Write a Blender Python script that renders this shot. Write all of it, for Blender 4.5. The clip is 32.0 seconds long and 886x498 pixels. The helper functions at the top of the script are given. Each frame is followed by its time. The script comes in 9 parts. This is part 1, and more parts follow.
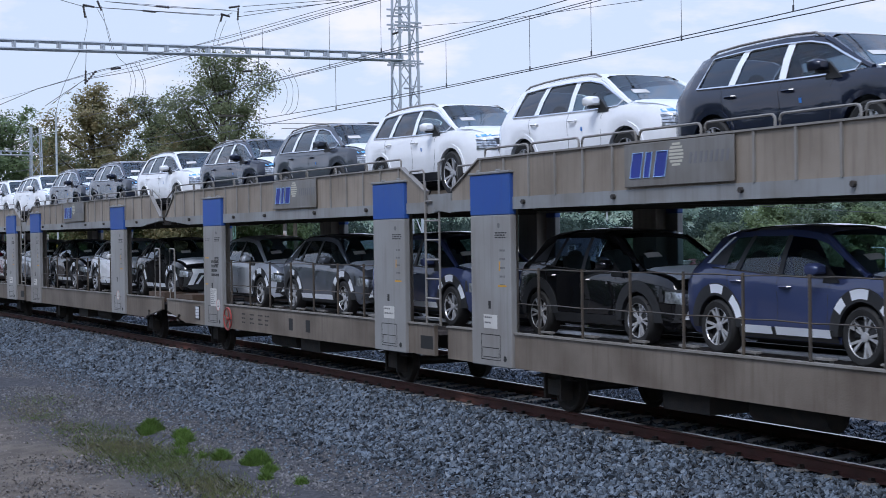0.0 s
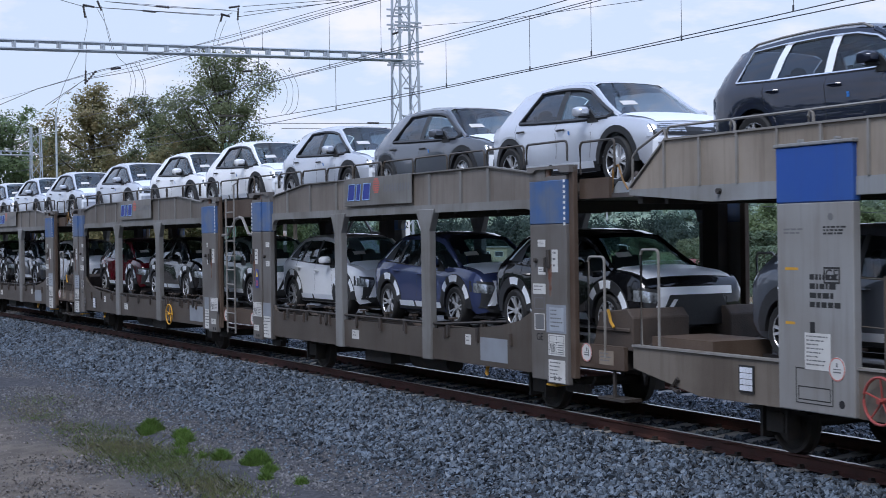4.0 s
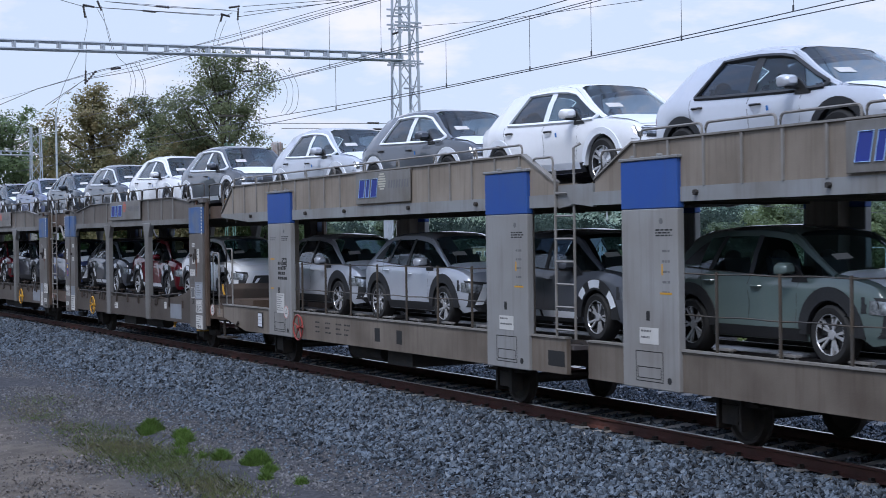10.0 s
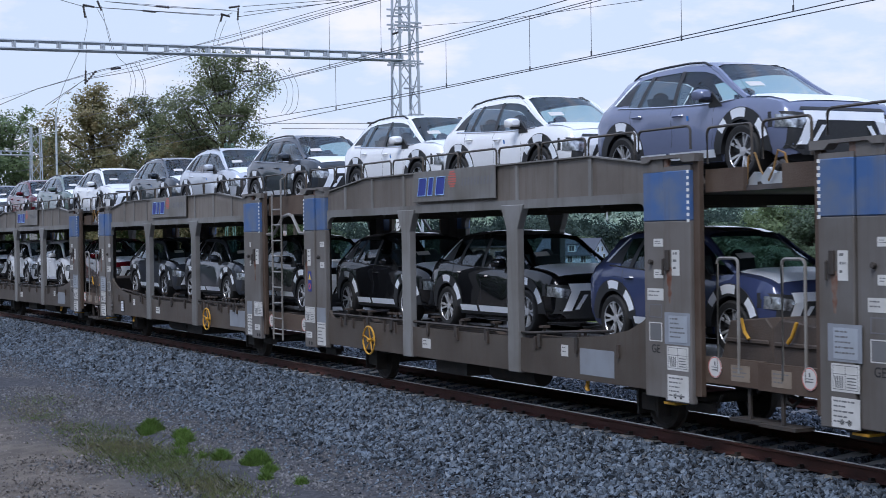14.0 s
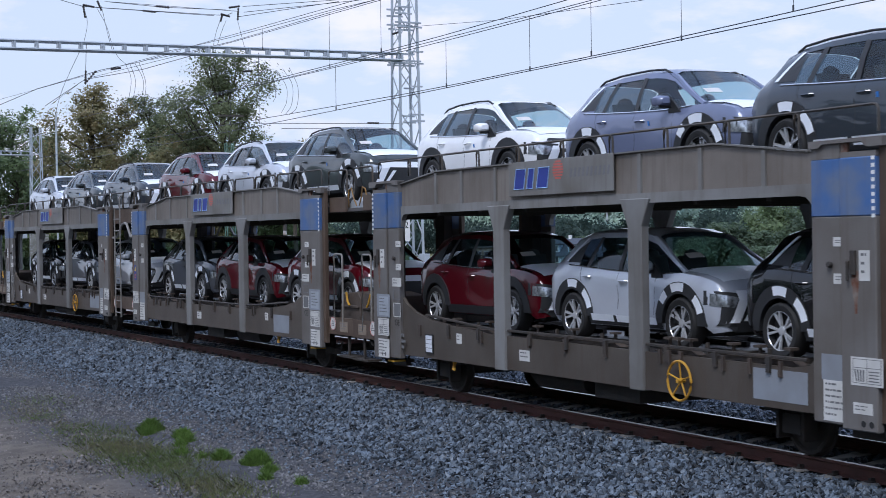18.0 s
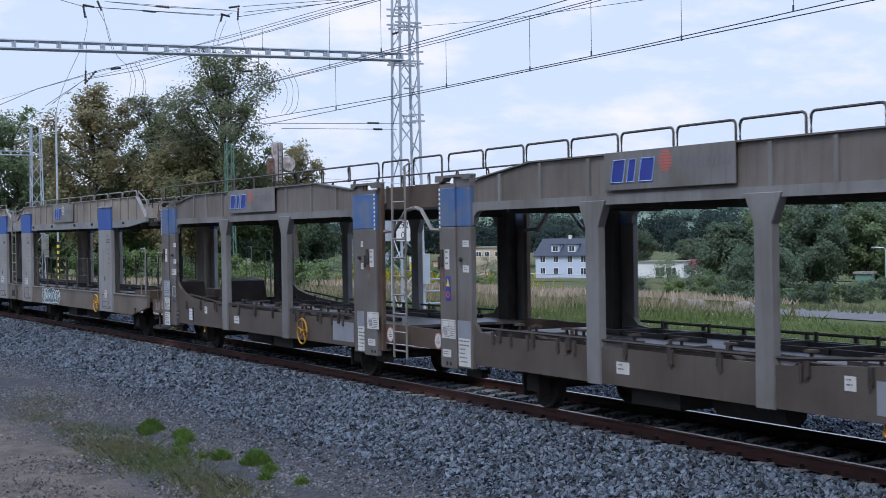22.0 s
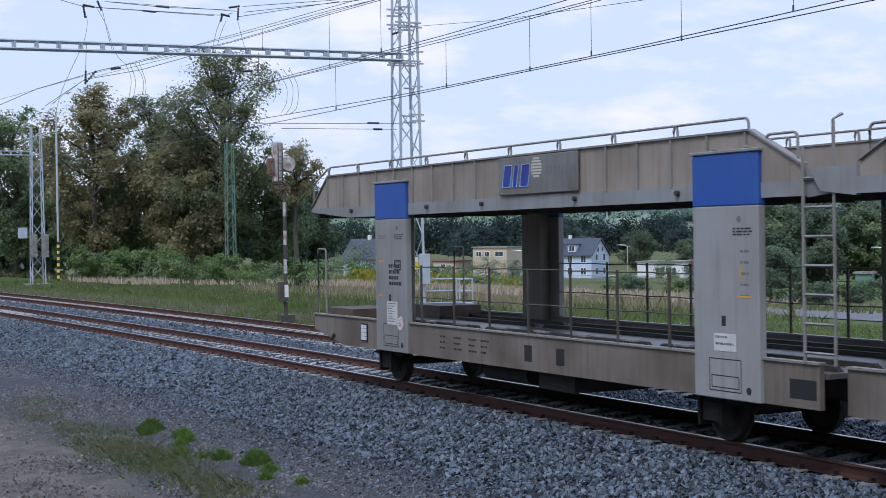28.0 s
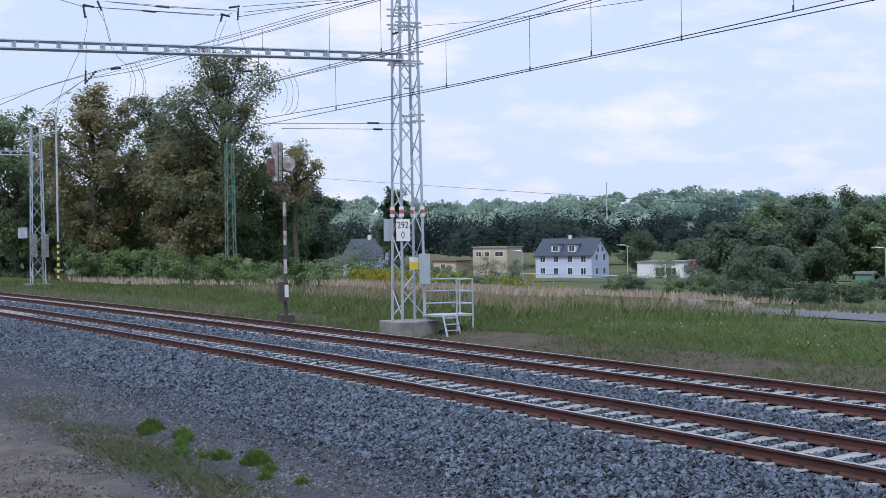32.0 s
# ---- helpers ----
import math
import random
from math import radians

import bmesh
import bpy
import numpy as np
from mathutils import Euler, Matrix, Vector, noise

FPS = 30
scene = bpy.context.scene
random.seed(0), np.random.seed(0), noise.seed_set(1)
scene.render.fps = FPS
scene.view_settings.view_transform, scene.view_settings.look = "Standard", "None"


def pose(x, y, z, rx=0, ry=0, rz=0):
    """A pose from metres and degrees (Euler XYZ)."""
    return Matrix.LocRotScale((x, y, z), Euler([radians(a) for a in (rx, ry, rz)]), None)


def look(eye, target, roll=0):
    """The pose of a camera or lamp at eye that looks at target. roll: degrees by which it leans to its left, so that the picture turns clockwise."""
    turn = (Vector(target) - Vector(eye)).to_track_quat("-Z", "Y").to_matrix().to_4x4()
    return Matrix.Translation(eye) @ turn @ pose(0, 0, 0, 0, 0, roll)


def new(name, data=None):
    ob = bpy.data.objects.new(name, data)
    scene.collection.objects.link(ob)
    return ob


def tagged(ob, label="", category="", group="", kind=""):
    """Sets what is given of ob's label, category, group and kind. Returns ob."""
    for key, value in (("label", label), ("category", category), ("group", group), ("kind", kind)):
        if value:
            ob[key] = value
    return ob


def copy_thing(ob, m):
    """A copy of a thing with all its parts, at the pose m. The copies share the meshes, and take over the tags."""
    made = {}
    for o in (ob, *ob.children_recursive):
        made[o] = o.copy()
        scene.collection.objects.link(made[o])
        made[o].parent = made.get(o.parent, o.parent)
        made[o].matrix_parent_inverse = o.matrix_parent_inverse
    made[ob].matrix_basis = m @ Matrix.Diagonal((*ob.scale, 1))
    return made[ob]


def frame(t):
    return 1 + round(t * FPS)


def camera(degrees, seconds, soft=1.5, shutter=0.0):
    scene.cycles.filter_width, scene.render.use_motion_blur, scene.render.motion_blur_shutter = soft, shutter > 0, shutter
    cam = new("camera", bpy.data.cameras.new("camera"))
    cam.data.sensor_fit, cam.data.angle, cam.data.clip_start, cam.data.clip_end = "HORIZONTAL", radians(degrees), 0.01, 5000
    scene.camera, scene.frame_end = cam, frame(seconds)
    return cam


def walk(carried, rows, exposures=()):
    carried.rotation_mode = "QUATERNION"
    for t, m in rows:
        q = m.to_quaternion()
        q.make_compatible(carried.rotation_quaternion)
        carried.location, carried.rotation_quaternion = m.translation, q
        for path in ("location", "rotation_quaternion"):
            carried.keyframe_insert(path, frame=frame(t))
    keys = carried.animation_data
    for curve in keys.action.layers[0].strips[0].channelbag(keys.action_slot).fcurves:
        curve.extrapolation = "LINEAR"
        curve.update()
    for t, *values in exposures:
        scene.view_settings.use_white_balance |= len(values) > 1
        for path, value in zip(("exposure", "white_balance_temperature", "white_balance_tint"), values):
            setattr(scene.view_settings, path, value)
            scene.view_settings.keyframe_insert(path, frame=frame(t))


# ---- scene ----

# ---------------------------------------------------------------- camera
# x runs along the track the way the train goes, y away from the camera,
# z = 0 is the top of the near track's rails. The tracks lie on a wide curve.
CURVE = -0.000915
EYE = (0.0, -12.465, 2.628)
AIM = (-9.012, -8.135, 2.546)
cam = camera(32.25, 32.0, soft=0.6, shutter=0.06)
walk(cam, [(0.0, look(EYE, AIM, -0.83)), (32.0, look(EYE, AIM, -0.83))], [(0.0, 0.0, 5950, 13), (32.0, 0.0, 5950, 13)])

# ---------------------------------------------------------------- light
SUN_EL, SUN_AZ = 54.0, 142.0      # degrees above the ground; degrees from +y towards +x
world = bpy.data.worlds.new("hazy_sky")
scene.world = world
world.use_nodes = True
wn, wl = world.node_tree.nodes, world.node_tree.links
wn.clear()
w_out = wn.new("ShaderNodeOutputWorld")
w_bg = wn.new("ShaderNodeBackground")
w_sky = wn.new("ShaderNodeTexSky")
w_sky.sky_type = "NISHITA"
w_sky.sun_disc = False
w_sky.sun_elevation = radians(SUN_EL)
w_sky.sun_rotation = radians(SUN_AZ)
w_sky.air_density, w_sky.dust_density, w_sky.ozone_density = 1.0, 1.6, 1.2
w_co = wn.new("ShaderNodeTexCoord")
w_map = wn.new("ShaderNodeMapping")
w_map.inputs["Scale"].default_value = (5.0, 5.0, 15.0)
w_noise = wn.new("ShaderNodeTexNoise")
w_noise.inputs["Scale"].default_value = 2.3
w_noise.inputs["Detail"].default_value = 7.0
w_noise.inputs["Roughness"].default_value = 0.55
w_ramp = wn.new("ShaderNodeValToRGB")
w_ramp.color_ramp.elements[0].position = 0.49
w_ramp.color_ramp.elements[0].color = (0.0, 0.0, 0.0, 1)
w_ramp.color_ramp.elements[1].position = 0.70
w_ramp.color_ramp.elements[1].color = (0.75, 0.75, 0.75, 1)
w_haze = wn.new("ShaderNodeMix")
w_haze.data_type = "RGBA"
w_haze.inputs["Factor"].default_value = 0.80
w_xyz = wn.new("ShaderNodeSeparateXYZ")
w_rise = wn.new("ShaderNodeMapRange")
w_rise.interpolation_type = "SMOOTHSTEP"
w_rise.inputs["From Min"].default_value, w_rise.inputs["From Max"].default_value = 0.15, 0.75
w_deep = wn.new("ShaderNodeMix")
w_deep.data_type = "RGBA"
w_deep.inputs["A"].default_value = (8.45, 9.5, 11.35, 1)     # bright bluish haze near the horizon
w_deep.inputs["B"].default_value = (7.6, 9.9, 14.6, 1)       # clearer blue overhead
w_mix = wn.new("ShaderNodeMix")
w_mix.data_type = "RGBA"
w_mix.inputs["B"].default_value = (11.5, 10.75, 11.3, 1)      # soft white clouds
w_bg.inputs["Strength"].default_value = 0.092
wl.new(w_co.outputs["Generated"], w_map.inputs["Vector"])
wl.new(w_map.outputs["Vector"], w_noise.inputs["Vector"])
wl.new(w_noise.outputs["Fac"], w_ramp.inputs["Fac"])
wl.new(w_ramp.outputs["Color"], w_mix.inputs["Factor"])
wl.new(w_co.outputs["Generated"], w_xyz.inputs["Vector"])
wl.new(w_xyz.outputs["Z"], w_rise.inputs["Value"])
wl.new(w_rise.outputs["Result"], w_deep.inputs["Factor"])
wl.new(w_deep.outputs["Result"], w_haze.inputs["B"])
wl.new(w_sky.outputs["Color"], w_haze.inputs["A"])
wl.new(w_haze.outputs["Result"], w_mix.inputs["A"])
wl.new(w_mix.outputs["Result"], w_bg.inputs["Color"])
wl.new(w_bg.outputs["Background"], w_out.inputs["Surface"])

sun = new("sun", bpy.data.lights.new("sun", "SUN"))
sun.data.energy, sun.data.angle, sun.data.color = 2.05, radians(20), (1.0, 0.98, 0.94)
sun_way = Vector((math.sin(radians(SUN_AZ)) * math.cos(radians(SUN_EL)),
                  math.cos(radians(SUN_AZ)) * math.cos(radians(SUN_EL)), math.sin(radians(SUN_EL))))
sun.matrix_world = look(sun_way * 200, (0, 0, 0))

# ---------------------------------------------------------------- materials
def material(name, color, rough=0.6, metal=0.0, alt=None, scale=3.0, amount=0.35, bump=0.0, bump_scale=40.0,
             streaks=0.0, rand=0.0, island=0.0, coat=0.0, spec=0.5, stretch=(1, 1, 1), detail=5.0):
    """A painted or natural surface: base colour broken up by two noises, dirt streaks, and fine relief."""
    m = bpy.data.materials.new(name)
    m.use_nodes = True
    n, l = m.node_tree.nodes, m.node_tree.links
    b = n["Principled BSDF"]
    b.inputs["Roughness"].default_value = rough
    b.inputs["Metallic"].default_value = metal
    b.inputs["Specular IOR Level"].default_value = spec
    b.inputs["Coat Weight"].default_value = coat
    b.inputs["Coat Roughness"].default_value = 0.03
    co = n.new("ShaderNodeTexCoord")
    mp = n.new("ShaderNodeMapping")
    mp.inputs["Scale"].default_value = stretch
    l.new(co.outputs["Object"], mp.inputs["Vector"])
    no = n.new("ShaderNodeTexNoise")
    no.inputs["Scale"].default_value, no.inputs["Detail"].default_value = scale, detail
    l.new(mp.outputs["Vector"], no.inputs["Vector"])
    mix = n.new("ShaderNodeMix")
    mix.data_type = "RGBA"
    mix.inputs["A"].default_value = (*color, 1)
    mix.inputs["B"].default_value = (*(alt or [c * 0.6 for c in color]), 1)
    rp = n.new("ShaderNodeMapRange")
    rp.inputs["From Min"].default_value, rp.inputs["From Max"].default_value = 0.38, 0.72
    rp.inputs["To Max"].default_value = amount
    l.new(no.outputs["Fac"], rp.inputs["Value"])
    l.new(rp.outputs["Result"], mix.inputs["Factor"])
    last = mix.outputs["Result"]
    if streaks:
        ms = n.new("ShaderNodeMapping")
        ms.inputs["Scale"].default_value = (7, 7, 0.5)
        l.new(co.outputs["Object"], ms.inputs["Vector"])
        ns = n.new("ShaderNodeTexNoise")
        ns.inputs["Scale"].default_value, ns.inputs["Detail"].default_value = 1.6, 6.0
        l.new(ms.outputs["Vector"], ns.inputs["Vector"])
        rs = n.new("ShaderNodeMapRange")
        rs.inputs["From Min"].default_value, rs.inputs["From Max"].default_value = 0.5, 0.75
        rs.inputs["To Max"].default_value = streaks
        l.new(ns.outputs["Fac"], rs.inputs["Value"])
        mx = n.new("ShaderNodeMix")
        mx.data_type = "RGBA"
        mx.inputs["B"].default_value = (0.075, 0.05, 0.033, 1)
        l.new(rs.outputs["Result"], mx.inputs["Factor"])
        l.new(last, mx.inputs["A"])
        last = mx.outputs["Result"]
    if rand or island:
        hv = n.new("ShaderNodeHueSaturation")
        mr = n.new("ShaderNodeMapRange")
        span = rand or island
        mr.inputs["To Min"].default_value, mr.inputs["To Max"].default_value = 1 - span, 1 + span
        if rand:
            l.new(n.new("ShaderNodeObjectInfo").outputs["Random"], mr.inputs["Value"])
        else:
            l.new(n.new("ShaderNodeNewGeometry").outputs["Random Per Island"], mr.inputs["Value"])
        l.new(mr.outputs["Result"], hv.inputs["Value"])
        l.new(last, hv.inputs["Color"])
        last = hv.outputs["Color"]
    l.new(last, b.inputs["Base Color"])
    if bump:
        nb = n.new("ShaderNodeTexNoise")
        nb.inputs["Scale"].default_value, nb.inputs["Detail"].default_value = bump_scale, 4.0
        l.new(co.outputs["Object"], nb.inputs["Vector"])
        bp = n.new("ShaderNodeBump")
        bp.inputs["Strength"].default_value, bp.inputs["Distance"].default_value = bump, 0.02
        l.new(nb.outputs["Fac"], bp.inputs["Height"])
        l.new(bp.outputs["Normal"], b.inputs["Normal"])
    return m


MAT = {
    "frame_a": material("beige_wagon_paint", (0.31, 0.265, 0.215), 0.5, alt=(0.15, 0.12, 0.09), scale=0.9, amount=0.8, streaks=0.35, bump=0.1, rand=0.1),
    "frame_b": material("brown_grey_wagon_paint", (0.185, 0.163, 0.142), 0.5, alt=(0.08, 0.064, 0.05), scale=0.9, amount=0.8, streaks=0.4, bump=0.1, rand=0.12),
    "sill_a": material("dirty_beige_sill", (0.20, 0.17, 0.138), 0.5, alt=(0.10, 0.078, 0.06), scale=1.1, amount=0.9, streaks=0.45, bump=0.12, rand=0.1),
    "sill_b": material("dirty_brown_sill", (0.100, 0.084, 0.070), 0.5, alt=(0.055, 0.042, 0.032), scale=1.1, amount=0.9, streaks=0.5, bump=0.12, rand=0.12),
    "end_b": material("rusty_brown_end", (0.098, 0.068, 0.048), 0.6, alt=(0.06, 0.035, 0.022), scale=2.2, amount=0.9, streaks=0.5, bump=0.2, rand=0.1),
    "flange": material("grey_flange_paint", (0.27, 0.28, 0.285), 0.5, alt=(0.17, 0.155, 0.135), scale=1.2, amount=0.7, streaks=0.25, rand=0.06),
    "post": material("grey_post_paint", (0.30, 0.30, 0.295), 0.5, alt=(0.20, 0.182, 0.16), scale=0.8, amount=0.7, streaks=0.25, bump=0.06, rand=0.06),
    "post_b": material("grey_brown_post_paint", (0.172, 0.163, 0.155), 0.5, alt=(0.09, 0.074, 0.058), scale=0.8, amount=0.8, streaks=0.35, bump=0.06, rand=0.1),
    "blue": material("blue_post_paint", (0.022, 0.082, 0.34), 0.45, alt=(0.04, 0.10, 0.29), scale=1.5, amount=0.6, streaks=0.15, rand=0.05),
    "blue_b": material("faded_blue_post_paint", (0.055, 0.125, 0.30), 0.5, alt=(0.15, 0.175, 0.215), scale=2.4, amount=0.95, streaks=0.2, rand=0.1),
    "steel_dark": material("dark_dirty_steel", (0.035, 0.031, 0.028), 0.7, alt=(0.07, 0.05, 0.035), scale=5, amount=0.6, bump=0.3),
    "deck": material("worn_deck_plate", (0.10, 0.09, 0.088), 0.38, alt=(0.18, 0.155, 0.15), scale=1.1, amount=0.8, streaks=0.3, bump=0.15),
    "galv": material("galvanised_steel", (0.50, 0.53, 0.55), 0.42, metal=0.35, alt=(0.36, 0.39, 0.42), scale=4, amount=0.5),
    "tube_grey": material("grey_tube_paint", (0.25, 0.24, 0.225), 0.45, alt=(0.15, 0.125, 0.095), scale=3, amount=0.6),
    "tube_dark": material("dark_tube_paint", (0.055, 0.05, 0.045), 0.5, alt=(0.12, 0.085, 0.05), scale=3, amount=0.6),
    "yellow_worn": material("worn_orange_paint", (0.33, 0.17, 0.035), 0.6, alt=(0.12, 0.09, 0.06), scale=6, amount=0.8),
    "yellow": material("yellow_paint", (0.62, 0.33, 0.03), 0.5, alt=(0.4, 0.2, 0.03), scale=6, amount=0.5),
    "red": material("faded_red_paint", (0.33, 0.06, 0.05), 0.5, alt=(0.2, 0.06, 0.05), scale=6, amount=0.5),
    "white": material("white_paint", (0.78, 0.78, 0.76), 0.5, alt=(0.6, 0.58, 0.54), scale=5, amount=0.4),
    "paper": material("white_notice", (0.62, 0.61, 0.58), 0.6, alt=(0.42, 0.40, 0.36), scale=4, amount=0.5),
    "black": material("black_marking", (0.02, 0.02, 0.02), 0.6),
    "sign_blue": material("sign_blue", (0.03, 0.05, 0.28), 0.5),
    "sign_light": material("sign_light_blue", (0.35, 0.52, 0.80), 0.5),
    "sign_red": material("sign_red", (0.55, 0.13, 0.10), 0.5),
    "rail": material("rusty_rail_side", (0.100, 0.036, 0.026), 0.75, alt=(0.05, 0.025, 0.018), scale=2.5, amount=0.7, bump=0.25, bump_scale=60),
    "rail_top": material("polished_rail_head", (0.42, 0.40, 0.38), 0.28, metal=0.8, alt=(0.30, 0.26, 0.23), scale=3, amount=0.5),
    "sleeper": material("pale_concrete", (0.34, 0.325, 0.30), 0.85, alt=(0.18, 0.165, 0.15), scale=7, amount=0.7, bump=0.4, rand=0.12),
    "ballast": material("grey_ballast", (0.076, 0.095, 0.118), 0.5, alt=(0.030, 0.038, 0.049), scale=9, amount=0.4, island=0.92, bump=0.4),
    "concrete": material("weathered_concrete", (0.30, 0.29, 0.26), 0.9, alt=(0.14, 0.13, 0.11), scale=2.5, amount=0.8, streaks=0.3, bump=0.5),
}


# ---------------------------------------------------------------- mesh helpers
def box(bm, x0, x1, y0, y1, z0, z1):
    x0, x1, y0, y1, z0, z1 = min(x0, x1), max(x0, x1), min(y0, y1), max(y0, y1), min(z0, z1), max(z0, z1)
    v = [bm.verts.new(p) for p in ((x0, y0, z0), (x1, y0, z0), (x1, y1, z0), (x0, y1, z0),
                                   (x0, y0, z1), (x1, y0, z1), (x1, y1, z1), (x0, y1, z1))]
    for f in ((3, 2, 1, 0), (4, 5, 6, 7), (0, 1, 5, 4), (1, 2, 6, 5), (2, 3, 7, 6), (3, 0, 4, 7)):
        bm.faces.new([v[i] for i in f])
    return v


def prism(bm, outline, y0, y1):
    """An outline of (x, z) given a thickness from y0 to y1."""
    a = [bm.verts.new((x, y0, z)) for x, z in outline]
    b = [bm.verts.new((x, y1, z)) for x, z in outline]
    k = len(outline)
    bm.faces.new(a)
    bm.faces.new(b[::-1])
    for i in range(k):
        bm.faces.new((a[i], b[i], b[(i + 1) % k], a[(i + 1) % k]))


def tube(bm, pts, r, seg=6, closed=False):
    """A round bar along a line of points."""
    pts = [Vector(p) for p in pts]
    k, rings = len(pts), []
    for i, p in enumerate(pts):
        a = pts[(i - 1) % k] if closed or i else p
        b = pts[(i + 1) % k] if closed or i < k - 1 else p
        d = (b - a).normalized()
        side = d.cross(Vector((0, 0, 1)))
        if side.length < 1e-3:
            side = d.cross(Vector((1, 0, 0)))
        side.normalize()
        up = side.cross(d)
        rings.append([bm.verts.new(p + (side * math.cos(q) + up * math.sin(q)) * r)
                      for q in (j * math.tau / seg for j in range(seg))])
    for i in range(k if closed else k - 1):
        a, b = rings[i], rings[(i + 1) % k]
        for j in range(seg):
            bm.faces.new((a[j], a[(j + 1) % seg], b[(j + 1) % seg], b[j]))
    if not closed:
        bm.faces.new(rings[0][::-1])
        bm.faces.new(rings[-1])


def lathe(bm, profile, centre, axis="y", seg=24):
    """A closed profile of (radius, offset along the axis) turned about an axis through centre."""
    rings = []
    for j in range(seg):
        q = j * math.tau / seg
        ring = []
        for r, o in profile:
            a, b = r * math.cos(q), r * math.sin(q)
            p = {"y": (a, o, b), "x": (o, a, b), "z": (a, b, o)}[axis]
            ring.append(bm.verts.new(Vector(centre) + Vector(p)))
        rings.append(ring)
    k = len(profile)
    for j in range(seg):
        a, b = rings[j], rings[(j + 1) % seg]
        for i in range(k - 1):
            bm.faces.new((a[i], a[i + 1], b[i + 1], b[i]))


def loop_points(x0, x1, y, z0, z1, r=0.07, k=3):
    """A handrail hoop: up at x0, over and down at x1, with rounded corners."""
    pts = [(x0, y, z0)]
    d = 1 if x1 > x0 else -1
    for i in range(k + 1):
        q = math.pi / 2 * i / k
        pts.append((x0 + d * r * (1 - math.cos(q)), y, z1 - r + r * math.sin(q)))
    for i in range(k + 1):
        q = math.pi / 2 * i / k
        pts.append((x1 - d * r * (1 - math.sin(q)), y, z1 - r + r * math.cos(q)))
    pts.append((x1, y, z0))
    return pts


def mesh_of(name, bm, mat, smooth=False, bevel=0.0):
    bmesh.ops.recalc_face_normals(bm, faces=bm.faces)
    if bevel:
        bmesh.ops.bevel(bm, geom=[e for e in bm.edges if e.calc_face_angle(0) > 0.6], offset=bevel, segments=1, affect="EDGES", clamp_overlap=True)
    me = bpy.data.meshes.new(name)
    bm.to_mesh(me)
    bm.free()
    me.materials.append(mat)
    if smooth:
        me.shade_smooth()
        me.set_sharp_from_angle(angle=radians(38))
    return me


def part(name, bm, mat, parent=None, label="", smooth=False, bevel=0.0):
    """One mesh object made of bm, under parent."""
    ob = new(name, mesh_of(name, bm, mat, smooth, bevel))
    ob.parent = parent
    if label:
        tagged(ob, label)
    return ob


def quick(name, mat, parent, *boxes, label="", bevel=0.0):
    bm = bmesh.new()
    for b in boxes:
        box(bm, *b)
    return part(name, bm, mat, parent, label, bevel=bevel)


def share(name, source, parent, m, label=""):
    """One more part on the mesh of an existing one."""
    ob = new(name, source.data)
    ob.parent, ob.matrix_basis = parent, m
    if label:
        tagged(ob, label)
    return ob


# ---------------------------------------------------------------- the line of the track
def on_track(s, n=0.0, z=0.0):
    """The point s metres along the curve, n metres to its far side."""
    a = CURVE * s
    return Vector((math.sin(a) / CURVE - n * math.sin(a), (1 - math.cos(a)) / CURVE + n * math.cos(a), z))


def track_pose(s, n=0.0, z=0.0, tilt=0.0):
    p = on_track(s, n, z)
    return pose(p.x, p.y, p.z, 0, tilt, math.degrees(CURVE * s))


def gone(t):
    """How far the slowing train has come after t seconds."""
    return 12.8436 * t - 0.024551 * t * t + 0.000172062 * t ** 3


def text_part(name, words, size, mat, parent, m, label="", extrude=0.001):
    cu = bpy.data.curves.new(name, "FONT")
    cu.body, cu.size, cu.extrude, cu.align_x, cu.align_y = words, size, extrude, "CENTER", "CENTER"
    tmp = bpy.data.objects.new(name, cu)
    scene.collection.objects.link(tmp)
    me = bpy.data.meshes.new_from_object(tmp.evaluated_get(bpy.context.evaluated_depsgraph_get()))
    bpy.data.objects.remove(tmp)
    bpy.data.curves.remove(cu)
    me.materials.clear()
    me.materials.append(mat)
    ob = new(name, me)
    ob.parent, ob.matrix_basis = parent, m
    if label:
        tagged(ob, label)
    return ob

# ---------------------------------------------------------------- ground
def ground_height(n, s=0.0):
    """Height of the ground across the line: ballast shoulders, cess, bank, then land falling gently away."""
    rows = ((-400, -1.2), (-9, -0.95), (-7, -0.85), (-5.2, -0.74), (-4.6, -0.70), (-2.5, -0.30), (-1.7, -0.20), (-1.2, -0.19), (-0.95, -0.20), (5.4, -0.19), (6.2, -0.30),
            (7.4, -0.62), (8.3, -0.50), (9.5, -0.28), (13, -0.35), (25, -0.75), (46, -2.4), (80, -4.0), (130, -5.6), (165, -6.9), (400, -7.2), (6000, -7.2))
    for (a, za), (b, zb) in zip(rows, rows[1:]):
        if a <= n <= b:
            return za + (zb - za) * (n - a) / (b - a)
    return rows[0][1] if n < rows[0][0] else rows[-1][1]


